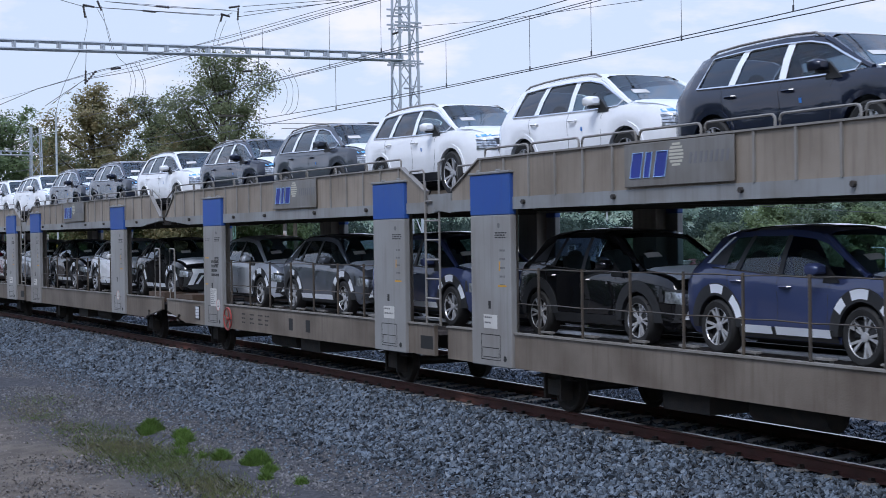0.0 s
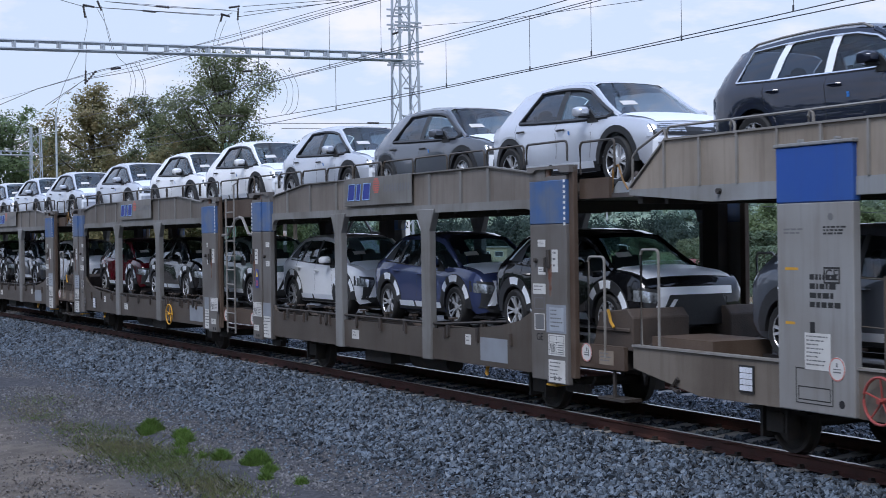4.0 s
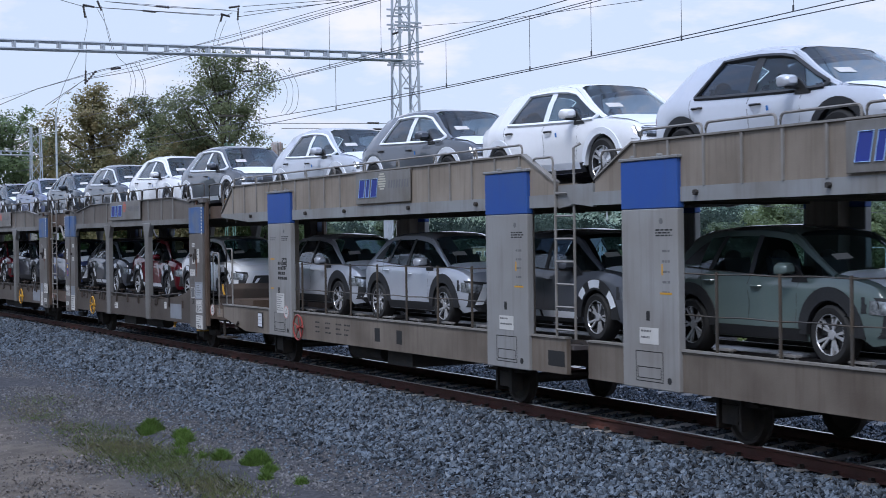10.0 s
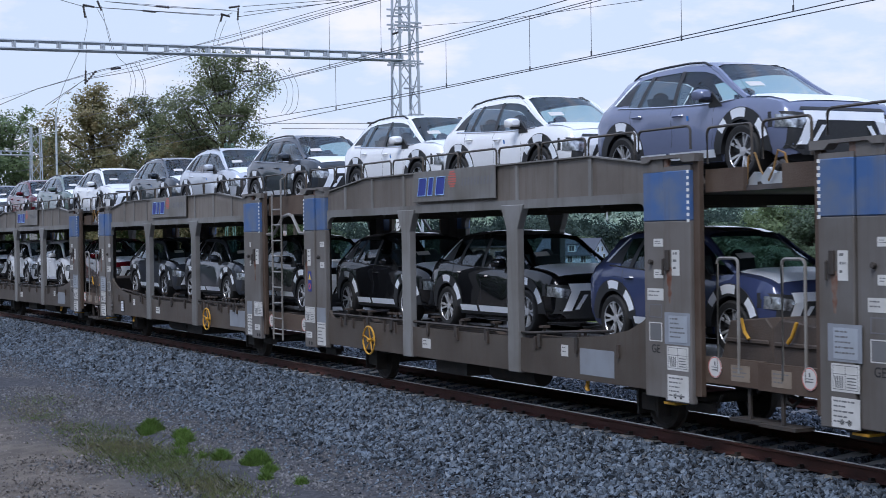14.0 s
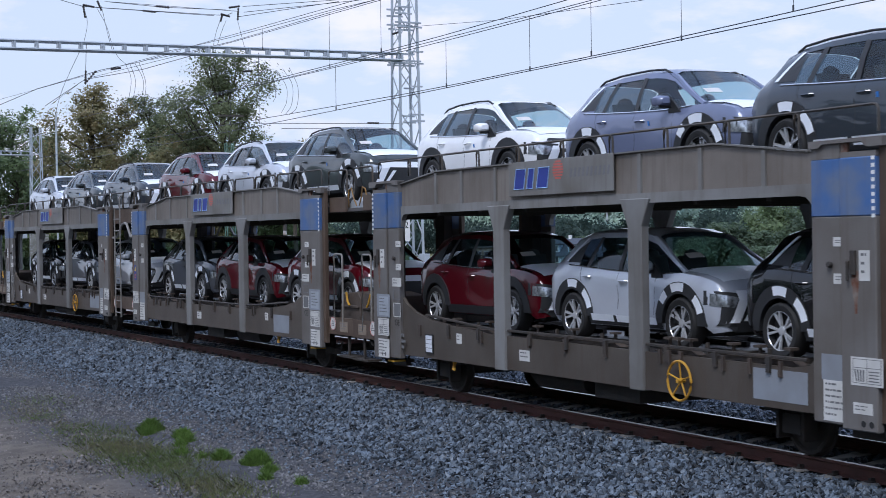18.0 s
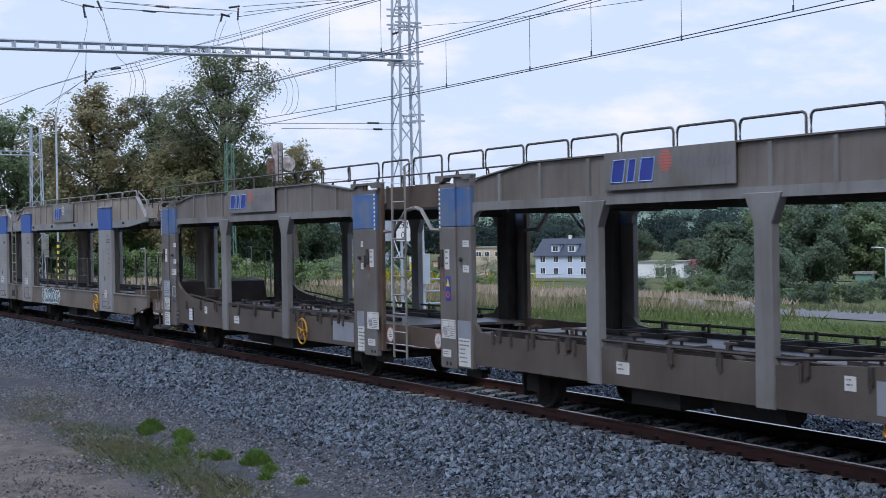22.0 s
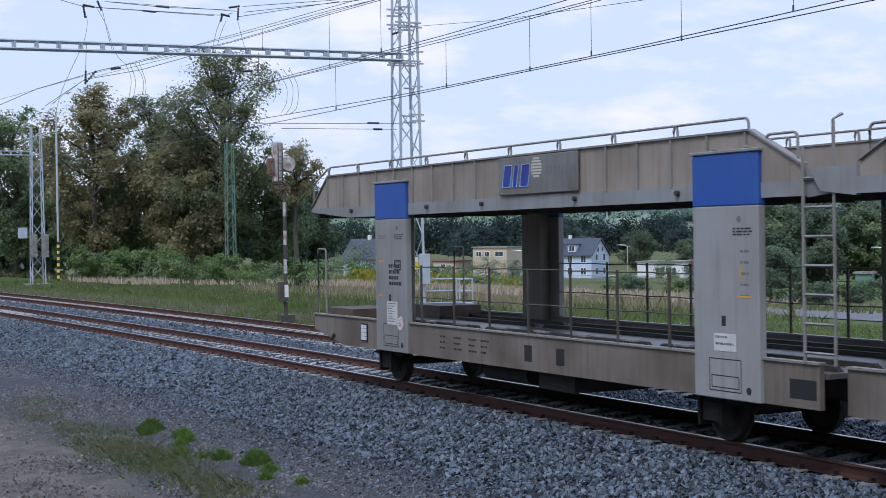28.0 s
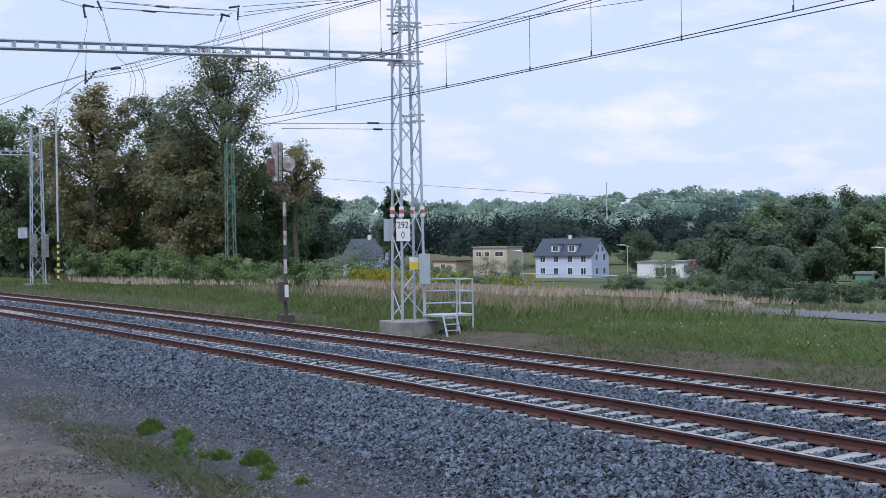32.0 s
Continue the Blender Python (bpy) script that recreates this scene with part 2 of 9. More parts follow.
def ground_material():
    m = bpy.data.materials.new("trackside_ground")
    m.use_nodes = True
    n, l = m.node_tree.nodes, m.node_tree.links
    b = n["Principled BSDF"]
    b.inputs["Roughness"].default_value = 0.95
    b.inputs["Specular IOR Level"].default_value = 0.15
    at = n.new("ShaderNodeAttribute")
    at.attribute_name = "across"
    co = n.new("ShaderNodeTexCoord")

    def noise_node(scale, detail=6.0):
        t = n.new("ShaderNodeTexNoise")
        t.inputs["Scale"].default_value, t.inputs["Detail"].default_value = scale, detail
        l.new(co.outputs["Object"], t.inputs["Vector"])
        return t

    wob = noise_node(0.35)
    wm = n.new("ShaderNodeMath")
    wm.operation = "MULTIPLY_ADD"
    wm.inputs[1].default_value = 2.6
    l.new(wob.outputs["Fac"], wm.inputs[0])
    l.new(at.outputs["Fac"], wm.inputs[2])

    def two(c1, c2, scale, lo=0.35, hi=0.65):
        t = noise_node(scale)
        r = n.new("ShaderNodeMapRange")
        r.inputs["From Min"].default_value, r.inputs["From Max"].default_value = lo, hi
        l.new(t.outputs["Fac"], r.inputs["Value"])
        x = n.new("ShaderNodeMix")
        x.data_type = "RGBA"
        x.inputs["A"].default_value, x.inputs["B"].default_value = (*c1, 1), (*c2, 1)
        l.new(r.outputs["Result"], x.inputs["Factor"])
        return x.outputs["Result"]

    def blend(a, c, start, end):
        r = n.new("ShaderNodeMapRange")
        r.inputs["From Min"].default_value, r.inputs["From Max"].default_value = start, end
        l.new(wm.outputs[0], r.inputs["Value"])
        x = n.new("ShaderNodeMix")
        x.data_type = "RGBA"
        l.new(r.outputs["Result"], x.inputs["Factor"])
        l.new(a, x.inputs["A"])
        l.new(c, x.inputs["B"])
        return x.outputs["Result"]

    path = two((0.165, 0.142, 0.12), (0.10, 0.087, 0.075), 2.2)
    cess = two((0.085, 0.086, 0.094), (0.048, 0.048, 0.052), 9.0)
    bed = two((0.050, 0.055, 0.066), (0.018, 0.019, 0.022), 26.0)
    soil = two((0.125, 0.098, 0.072), (0.070, 0.068, 0.038), 3.0)
    grass = two((0.085, 0.12, 0.028), (0.05, 0.072, 0.02), 0.8)
    field = two((0.085, 0.110, 0.040), (0.135, 0.125, 0.06), 0.05)
    col = blend(path, cess, -5.9, -5.0)
    col = blend(col, bed, -2.7, -2.3)
    col = blend(col, soil, 7.2, 7.8)
    col = blend(col, grass, 11.4, 12.4)
    col = blend(col, field, 30.0, 60.0)
    l.new(col, b.inputs["Base Color"])
    nb = noise_node(24.0)
    bp = n.new("ShaderNodeBump")
    bp.inputs["Strength"].default_value, bp.inputs["Distance"].default_value = 0.8, 0.05
    l.new(nb.outputs["Fac"], bp.inputs["Height"])
    l.new(bp.outputs["Normal"], b.inputs["Normal"])
    return m


def build_ground():
    ns = [-3000, -1200, -400, -120, -60, -30, -18, -12, -9, -8, -7, -6.2, -5.6, -5.2, -4.8, -4.4, -4.0, -3.4, -2.8, -2.2, -1.9, -1.6, -0.5, 1, 2, 3,
          4.5, 5.7, 6.1, 6.4, 6.9, 7.4, 7.9, 8.3, 8.9, 9.5, 10.5, 12, 14, 18, 25, 32, 40, 46, 53, 60, 80, 100, 130, 180, 260, 380, 600, 1200, 3000]
    ss = [-3000, -1500, -800, -420, -300, -200, -160] + [-140 + 2.0 * i for i in range(75)] + [20, 40, 80, 140, 200, 300, 420, 800, 1500, 3000]
    verts, faces, across = [], [], []
    for s in ss:
        for q in ns:
            curved = max(-430.0, min(430.0, s))
            p = on_track(curved, max(-60.0, min(60.0, q)))
            a = CURVE * curved
            rest, over = s - curved, q - max(-60.0, min(60.0, q))
            x = p.x + rest * math.cos(a) - over * math.sin(a) * 0
            y = p.y + rest * math.sin(a) + over
            bump = 0.0
            if 7 < q < 40 or q < -4.6:
                bump = 0.10 * noise.noise((s * 0.35, q * 0.6, 3.1)) + 0.05 * noise.noise((s, q * 1.6, 8.0))
            verts.append((x, y, ground_height(q) + bump))
            across.append(q)
    k = len(ns)
    for i in range(len(ss) - 1):
        for j in range(k - 1):
            faces.append((i * k + j, (i + 1) * k + j, (i + 1) * k + j + 1, i * k + j + 1))
    me = bpy.data.meshes.new("ground")
    me.from_pydata(verts, [], faces)
    me.attributes.new("across", "FLOAT", "POINT").data.foreach_set("value", across)
    me.materials.append(ground_material())
    me.shade_smooth()
    return tagged(new("ground", me), "trackside ground of gravel, dirt path, bank and meadow", "ground", kind="structure")


build_ground()

# ---------------------------------------------------------------- tracks
TRACK_GAP, GAUGE = 4.05, 0.7525
RAIL = ((-0.035, 0.0), (0.035, 0.0), (0.036, -0.03), (0.009, -0.045), (0.009, -0.125), (0.07, -0.15), (0.07, -0.165),
        (-0.07, -0.165), (-0.07, -0.15), (-0.009, -0.125), (-0.009, -0.045), (-0.036, -0.03))


def rail(n0):
    verts, faces = [], []
    stations = [-430 + 5.0 * i for i in range(173)]
    k = len(RAIL)
    for s in stations:
        for dy, dz in RAIL:
            verts.append(on_track(s, n0 + dy, dz))
    for i in range(len(stations) - 1):
        for j in range(k):
            faces.append((i * k + j, i * k + (j + 1) % k, (i + 1) * k + (j + 1) % k, (i + 1) * k + j))
    me = bpy.data.meshes.new("rail")
    me.from_pydata(verts, [], faces)
    me.materials.append(MAT["rail"])
    me.materials.append(MAT["rail_top"])
    for i, f in enumerate(me.polygons):
        f.material_index = 1 if i % k == 0 else 0
    return new("rail", me)


def build_track(n0, name, label):
    base = new(name)
    tagged(base, label, "railway track", kind="structure")
    for side in (-GAUGE, GAUGE):
        rail(n0 + side).parent = base
    bm = bmesh.new()
    outline = [(-1.3, -0.30), (-1.3, -0.205), (-1.24, -0.185), (-0.95, -0.172), (-0.55, -0.172), (-0.2, -0.21), (0.2, -0.21), (0.55, -0.172),
               (0.95, -0.172), (1.24, -0.185), (1.3, -0.205), (1.3, -0.30)]
    a = [bm.verts.new((-0.12, y, z)) for y, z in outline]
    a2 = [bm.verts.new((-0.095, y, z + 0.02)) for y, z in outline[1:-1]]
    b2 = [bm.verts.new((0.095, y, z + 0.02)) for y, z in outline[1:-1]]
    b = [bm.verts.new((0.12, y, z)) for y, z in outline]
    for i in range(len(a2) - 1):
        bm.faces.new((a2[i], a2[i + 1], b2[i + 1], b2[i]))
        bm.faces.new((a[i + 1], a[i + 2], a2[i + 1], a2[i]))
        bm.faces.new((b[i + 1], b2[i], b2[i + 1], b[i + 2]))
    bm.faces.new((a[0], a[1], a2[0], b2[0], b[1], b[0]))
    bm.faces.new((a[-1], b[-1], b[-2], b2[-1], a2[-1], a[-2]))
    one = mesh_of("sleeper", bm, MAT["sleeper"])
    bm = bmesh.new()
    for r in (-GAUGE, GAUGE):
        for d in (-1, 1):
            box(bm, -0.05, 0.05, r + d * 0.075, r + d * 0.16, -0.172, -0.135)
            box(bm, -0.02, 0.02, r + d * 0.055, r + d * 0.12, -0.14, -0.105)
    clip = mesh_of("rail_fastening", bm, MAT["steel_dark"])
    bm = bmesh.new()
    bm.from_mesh(one)
    k = len(bm.faces)
    bm.from_mesh(clip)
    bm.faces.ensure_lookup_table()
    for face in bm.faces[k:]:
        face.material_index = 1
    bm.to_mesh(one)
    bm.free()
    one.materials.append(MAT["steel_dark"])
    bpy.data.meshes.remove(clip)
    for i in range(140):
        s = -90.0 + 0.6 * i + (0.2 if n0 else 0.0)
        ob = new("sleeper", one)
        ob.parent, ob.matrix_basis = base, track_pose(s, n0)
    verts, faces = [], []
    for i in range(570):
        s = -430 + 0.6 * i
        if s > -90.2:
            s += 84.1
        q = [on_track(s + dx, n0 + dy, z) for z in (-0.3, -0.18) for dx, dy in ((-0.12, -1.3), (0.12, -1.3), (0.12, 1.3), (-0.12, 1.3))]
        o = len(verts)
        verts += q
        faces += [(o + 4, o + 5, o + 6, o + 7), (o, o + 1, o + 5, o + 4), (o + 1, o + 2, o + 6, o + 5), (o + 2, o + 3, o + 7, o + 6), (o + 3, o, o + 4, o + 7)]
    me = bpy.data.meshes.new("sleepers_beyond")
    me.from_pydata(verts, [], faces)
    me.materials.append(MAT["sleeper"])
    far = new("sleepers_beyond", me)
    far.parent = base
    tagged(far, kind="stuff")
    return base


build_track(0.0, "track", "rusty rails on pale concrete sleepers in grey ballast")
build_track(TRACK_GAP, "track", "second track of rusty rails on pale concrete sleepers")

# ---------------------------------------------------------------- car transporter wagons
def handrail(bm, x0, x1, y, z0, z1, r=0.018):
    tube(bm, loop_points(x0, x1, y, z0, z1), r, 6)


def wheelset(base, x):
    bm = bmesh.new()
    for d in (-1, 1):
        lathe(bm, ((0.02, d * 0.70), (0.10, d * 0.70), (0.11, d * 0.735), (0.30, d * 0.745), (0.33, d * 0.715), (0.375, d * 0.71), (0.40, d * 0.69), (0.40, d * 0.715), (0.375, d * 0.725),
                   (0.37, d * 0.82), (0.33, d * 0.82), (0.30, d * 0.785), (0.12, d * 0.80), (0.11, d * 0.85), (0.02, d * 0.85)), (0, 0, 0), "y", 20)
        for q in range(3):
            a = q * math.tau / 3
            box(bm, 0.2 * math.cos(a) - 0.03, 0.2 * math.cos(a) + 0.03, d * 0.785, d * 0.80, 0.2 * math.sin(a) - 0.03, 0.2 * math.sin(a) + 0.03)
    tube(bm, ((0, -0.7, 0), (0, 0.7, 0)), 0.08, 10)
    ws = part("wheelset", bm, MAT["steel_dark"], base, "dark greasy steel wheelset", smooth=True)
    ws.matrix_basis = pose(x, 0, 0.372)
    WHEELS.append(ws)
    for d in (-1, 1):
        bm = bmesh.new()
        box(bm, x - 0.16, x + 0.16, d * 0.90, d * 1.06, 0.27, 0.50)
        for k in range(4):
            w = 0.62 - 0.1 * k
            box(bm, x - w, x + w, d * 0.94, d * 1.03, 0.50 + k * 0.022, 0.52 + k * 0.022)
        box(bm, x - 0.25, x - 0.20, d * 0.88, d * 1.08, 0.20, 0.62)
        box(bm, x + 0.20, x + 0.25, d * 0.88, d * 1.08, 0.20, 0.62)
        part("axle_box", bm, MAT["steel_dark"], base)


WHEELS = []


def handwheel(base, x, y, z, mat, label):
    bm = bmesh.new()
    tube(bm, [(x + 0.245 * math.cos(q), y, z + 0.245 * math.sin(q)) for q in (i * math.tau / 24 for i in range(24))], 0.017, 6, closed=True)
    for i in range(5):
        q = i * math.tau / 5 + 0.3
        tube(bm, ((x, y + 0.03, z), (x + 0.24 * math.cos(q), y, z + 0.24 * math.sin(q))), 0.011, 5)
    tube(bm, ((x, y - 0.03, z), (x, y + 0.1, z)), 0.03, 8)
    return part("handwheel", bm, mat, base, label, smooth=True)


def ladder(base, x, y, z0, z1, mat, hoop=True):
    bm = bmesh.new()
    tube(bm, ((x, y, z0), (x, y, z1)), 0.022, 6)
    first = part("ladder", bm, mat, base, "narrow steel ladder")
    bm = bmesh.new()
    tube(bm, ((x + 0.5, y, z0), (x + 0.5, y, z1 + (0.28 if hoop else 0)), (x + 0.56, y + 0.08, z1 + (0.34 if hoop else 0.05))), 0.022, 6)
    part("ladder_rail", bm, mat, first)
    z = z0 + 0.12
    while z < z1 - 0.05:
        bm = bmesh.new()
        tube(bm, ((x, y, z), (x + 0.5, y, z)), 0.017, 5)
        part("rung", bm, mat, first)
        z += 0.32
    return first


def bars(base, x0, z1, width, rows, y, mat, seed, height=0.028, gap=0.05, name="lettering"):
    """Unreadable small print: short bars in rows."""
    rnd = random.Random(seed)
    bm = bmesh.new()
    for i in range(rows):
        x = x0
        while x < x0 + width * rnd.uniform(0.7, 1.0):
            w = min(rnd.uniform(0.03, 0.11), x0 + width - x)
            if w > 0.012:
                box(bm, x, x + w, y, y - 0.0015, z1 - i * gap - height, z1 - i * gap)
            x += w + 0.02
    return part(name, bm, mat, base)


def notice(base, x0, x1, z0, z1, y, seed, rows=5, mat=None):
    bm = bmesh.new()
    box(bm, x0, x1, y, y - 0.004, z0, z1)
    rnd = random.Random(seed)
    gap = (z1 - z0 - 0.05) / rows
    for i in range(rows):
        x, end = x0 + 0.03, x0 + 0.03 + (x1 - x0 - 0.06) * rnd.uniform(0.5, 1.0)
        while x < end - 0.012:
            w = min(rnd.uniform(0.02, 0.08), end - x)
            box(bm, x, x + w, y - 0.004, y - 0.0055, z1 - 0.03 - (i + 0.32) * gap, z1 - 0.03 - i * gap)
            x += w + 0.014
    ob = part("notice", bm, mat or MAT["paper"], base, "white notice with small print")
    ob.data.materials.append(MAT["print_grey"])
    for f in ob.data.polygons[6:]:
        f.material_index = 1
    return ob


def diagram(base, x0, x1, z0, z1, y):
    """A white plate with a ruled sketch on it."""
    ob = quick("notice", MAT["paper"], base, (x0, x1, y, y - 0.004, z0, z1), label="white plate with a ruled sketch")
    bm = bmesh.new()
    w, h = x1 - x0, z1 - z0
    for v in (0.08, 0.62, 0.92):
        box(bm, x0 + w * 0.06, x1 - w * 0.06, y - 0.004, y - 0.0055, z0 + h * v, z0 + h * v + 0.006)
    for u in (0.06, 0.5, 0.93):
        box(bm, x0 + w * u, x0 + w * u + 0.005, y - 0.004, y - 0.0055, z0 + h * 0.08, z0 + h * 0.92)
    for k in range(4):
        box(bm, x0 + w * 0.56, x0 + w * 0.88, y - 0.004, y - 0.0055, z0 + h * (0.16 + 0.11 * k), z0 + h * (0.20 + 0.11 * k))
        prism(bm, [(x0 + w * (0.10 + 0.09 * k), z0 + h * 0.56), (x0 + w * (0.15 + 0.09 * k), z0 + h * 0.56), (x0 + w * (0.20 + 0.07 * k), z0 + h * 0.14), (x0 + w * (0.16 + 0.07 * k), z0 + h * 0.14)], y - 0.004, y - 0.0055)
    me = mesh_of("notice", bm, MAT["print_grey"])
    bm = bmesh.new()
    bm.from_mesh(ob.data)
    k = len(bm.faces)
    bm.from_mesh(me)
    bm.faces.ensure_lookup_table()
    for face in bm.faces[k:]:
        face.material_index = 1
    bm.to_mesh(ob.data)
    bm.free()
    ob.data.materials.append(MAT["print_grey"])
    return ob


def stain(base, x0, x1, z0, z1, y, seed):
    """A rust run: an uneven patch that narrows downwards."""
    rnd = random.Random(seed * 3 + 1)
    bm = bmesh.new()
    k = 7
    cx = (x0 + x1) / 2
    side = [(z1 - (z1 - z0) * i / k, (x1 - x0) * 0.5 * (1 - 0.75 * i / k) * rnd.uniform(0.5, 1.0)) for i in range(k + 1)]
    prism(bm, [(cx - w, z) for z, w in side] + [(cx + w * rnd.uniform(0.6, 1.0), z) for z, w in side[::-1]], y, y - 0.0012)
    return part("rust_patch", bm, MAT["rust"], base)


def graffiti(base, x0, x1, z0, z1, y, fill, seed, label):
    """Sprayed shapes: an uneven white-edged field with slanted strokes, no letters."""
    rnd = random.Random(seed)
    zm, h = (z0 + z1) / 2, z1 - z0
    strokes = []
    x = x0 + 0.2
    while x < x1 - 0.1:
        w, lean = rnd.uniform(0.09, 0.15), rnd.uniform(-0.05, 0.14)
        a, b = zm - h * rnd.uniform(0.22, 0.34), zm + h * rnd.uniform(0.22, 0.34)
        bow = rnd.uniform(-0.10, 0.10)
        strokes.append([(x + lean * (z - zm) / h + bow * math.sin((z - a) / (b - a) * math.pi), z, w) for z in np.linspace(a, b, 6)])
        x += rnd.uniform(0.17, 0.27)

    def fat(grow, ya, yb):
        bm = bmesh.new()
        for i, st in enumerate(strokes):
            left = [(px - (w + grow), z) for px, z, w in st]
            right = [(px + (w + grow), z) for px, z, w in st]
            (xa, za, wa), (xb, zb, wb) = st[0], st[-1]
            cap_b = [(xb + (wb + grow) * math.cos(q), zb + (wb * 0.7 + grow) * math.sin(q)) for q in (0.5, 1.05, 1.57, 2.09, 2.64)]
            cap_a = [(xa + (wa + grow) * math.cos(q), za + (wa * 0.7 + grow) * math.sin(q)) for q in (3.64, 4.19, 4.71, 5.24, 5.78)]
            lift = 0.0004 * (i % 3)
            prism(bm, right + cap_b + left[::-1] + cap_a, ya - lift, yb - lift)
        return bm
    g = part("graffiti", fat(0.035, y, y - 0.002), MAT["white"], base, label)
    part("fill", fat(0.0, y - 0.0032, y - 0.0042), fill, g)
    bm = bmesh.new()
    for i, st in enumerate(strokes):
        tube(bm, [(px + w * 0.55, y - 0.006, z) for px, z, w in st], 0.010, 4)
        if i % 2:
            tube(bm, [(st[k][0] - st[k][2] * 0.4, y - 0.006, st[k][1]) for k in (2, 3, 4)], 0.010, 4)
    part("stroke", bm, MAT["white"], g)
    return g


MAT["cable_black"] = material("black_hose_rubber", (0.012, 0.012, 0.013), 0.6, alt=(0.03, 0.028, 0.026), scale=8, amount=0.5)
MAT["print_grey"] = material("faded_print", (0.16, 0.16, 0.16), 0.7)
MAT["spray_red"] = material("spray_red", (0.50, 0.02, 0.05), 0.5, alt=(0.55, 0.08, 0.10), scale=4, amount=0.5)
MAT["spray_teal"] = material("spray_teal", (0.035, 0.10, 0.13), 0.5, alt=(0.25, 0.40, 0.45), scale=4, amount=0.6)


def round_sign(base, x, z, y):
    bm = bmesh.new()
    lathe(bm, ((0.0, 0.0), (0.13, 0.0), (0.13, -0.004), (0.0, -0.004)), (x, y, z), "y", 20)
    s = part("round_sign", bm, MAT["paper"], base, "small round white sign with a thin red ring")
    bm = bmesh.new()
    lathe(bm, ((0.116, -0.004), (0.126, -0.004), (0.126, -0.006), (0.116, -0.006), (0.116, -0.004)), (x, y, z), "y", 20)
    part("ring", bm, MAT["sign_red"], s)
    bm = bmesh.new()
    box(bm, x - 0.06, x + 0.06, y - 0.004, y - 0.0055, z - 0.04, z - 0.025)
    box(bm, x - 0.06, x + 0.06, y - 0.004, y - 0.0055, z - 0.005, z + 0.005)
    box(bm, x - 0.012, x + 0.012, y - 0.004, y - 0.0055, z + 0.02, z + 0.07)
    part("symbol", bm, MAT["print_grey"], s)


def company_sign(base, x0, x1, z0, z1, y, globe, label):
    """A plate with three slanted blue blocks, a striped globe and a row of grey bars."""
    s = quick("company_sign", MAT["sign_plate"], base, (x0, x1, y, y - 0.02, z0, z1), label=label, bevel=0.004)
    bm = bmesh.new()
    h, lx, yy = (z1 - z0) * 0.58, x0 + (x1 - x0) * 0.06, y - 0.02
    zb = z0 + (z1 - z0) * 0.2
    w = (x1 - x0) * 0.105

    def slant(p):
        return (p[0] + (p[1] - zb) * 0.22, yy - 0.002, p[1])
    for lean_to, wide, tall in ((0.0, 0.95, 1.0), (1.25, 0.55, 1.0), (2.2, 1.0, 1.0)):
        a = lx + w * lean_to
        prism(bm, [(slant((q, z))[0], z) for q, z in ((a, zb), (a + w * wide, zb), (a + w * wide, zb + h * tall), (a, zb + h * tall))], yy, yy - 0.004)
    part("emblem", bm, MAT["sign_blue"], s, "three slanted blue shapes")
    bm = bmesh.new()
    for lean_to, wide in ((0.0, 0.95), (1.25, 0.55), (2.2, 1.0)):
        a = lx + w * lean_to
        ring = [(slant((q, z))[0], yy - 0.006, z) for q, z in ((a, zb), (a + w * wide, zb), (a + w * wide, zb + h), (a, zb + h))]
        tube(bm, ring, 0.010, 4, closed=True)
    part("emblem_line", bm, MAT["sign_light"], s, "pale line round the blue shapes")
    gx, gz, r = x0 + (x1 - x0) * 0.50, z0 + (z1 - z0) * 0.68, (z1 - z0) * 0.28
    bm = bmesh.new()
    for k in range(-3, 4):
        hw = math.sqrt(max(0, 1 - (k / 3.6) ** 2)) * r
        box(bm, gx - hw, gx + hw, yy, yy - 0.002, gz + k * r / 3.6 - r * 0.09, gz + k * r / 3.6 + r * 0.09)
    part("globe", bm, globe, s, "striped globe emblem")
    bm = bmesh.new()
    x = x0 + (x1 - x0) * 0.60
    while x < x1 - (x1 - x0) * 0.06:
        v = box(bm, x, x + 0.05, yy, yy - 0.002, zb + h * 0.42, zb + h * 0.86)
        for q in v:
            q.co.x += (q.co.z - zb) * 0.22
        x += 0.105
    part("word_bar", bm, MAT["sign_grey"], s, "row of slanted grey bars")
    return s


MAT["sign_plate"] = material("dirty_sign_plate", (0.20, 0.195, 0.185), 0.5, alt=(0.12, 0.105, 0.085), scale=1.5, amount=0.8, streaks=0.3, rand=0.1)
MAT["sign_grey"] = material("sign_grey", (0.16, 0.16, 0.17), 0.5)
MAT["globe_pale"] = material("globe_pale", (0.55, 0.53, 0.44), 0.5)
MAT["lamp_glass"] = material("pale_reflector", (0.75, 0.77, 0.82), 0.2)


def coupling(base, x, d):
    """Buffer beam, drawgear and low ramp flap at the coupling end; d: which way is outward."""
    bm = bmesh.new()
    box(bm, x, x - d * 0.18, -1.30, 1.30, 0.78, 1.10)
    for s in (-1, 1):
        tube(bm, ((x - d * 0.1, s * 0.88, 0.98), (x + d * 0.30, s * 0.88, 0.98)), 0.10, 12)
        lathe(bm, ((0.0, d * 0.30), (0.21, d * 0.32), (0.21, d * 0.36), (0.0, d * 0.38)), (x, s * 0.88, 0.98), "x", 16)
    tube(bm, ((x, 0, 0.98), (x + d * 0.42, 0, 0.93), (x + d * 0.42, 0, 0.62)), 0.035, 6)
    part("buffer_beam", bm, MAT["steel_dark"], base, "dark buffer beam with two buffers and a hook")


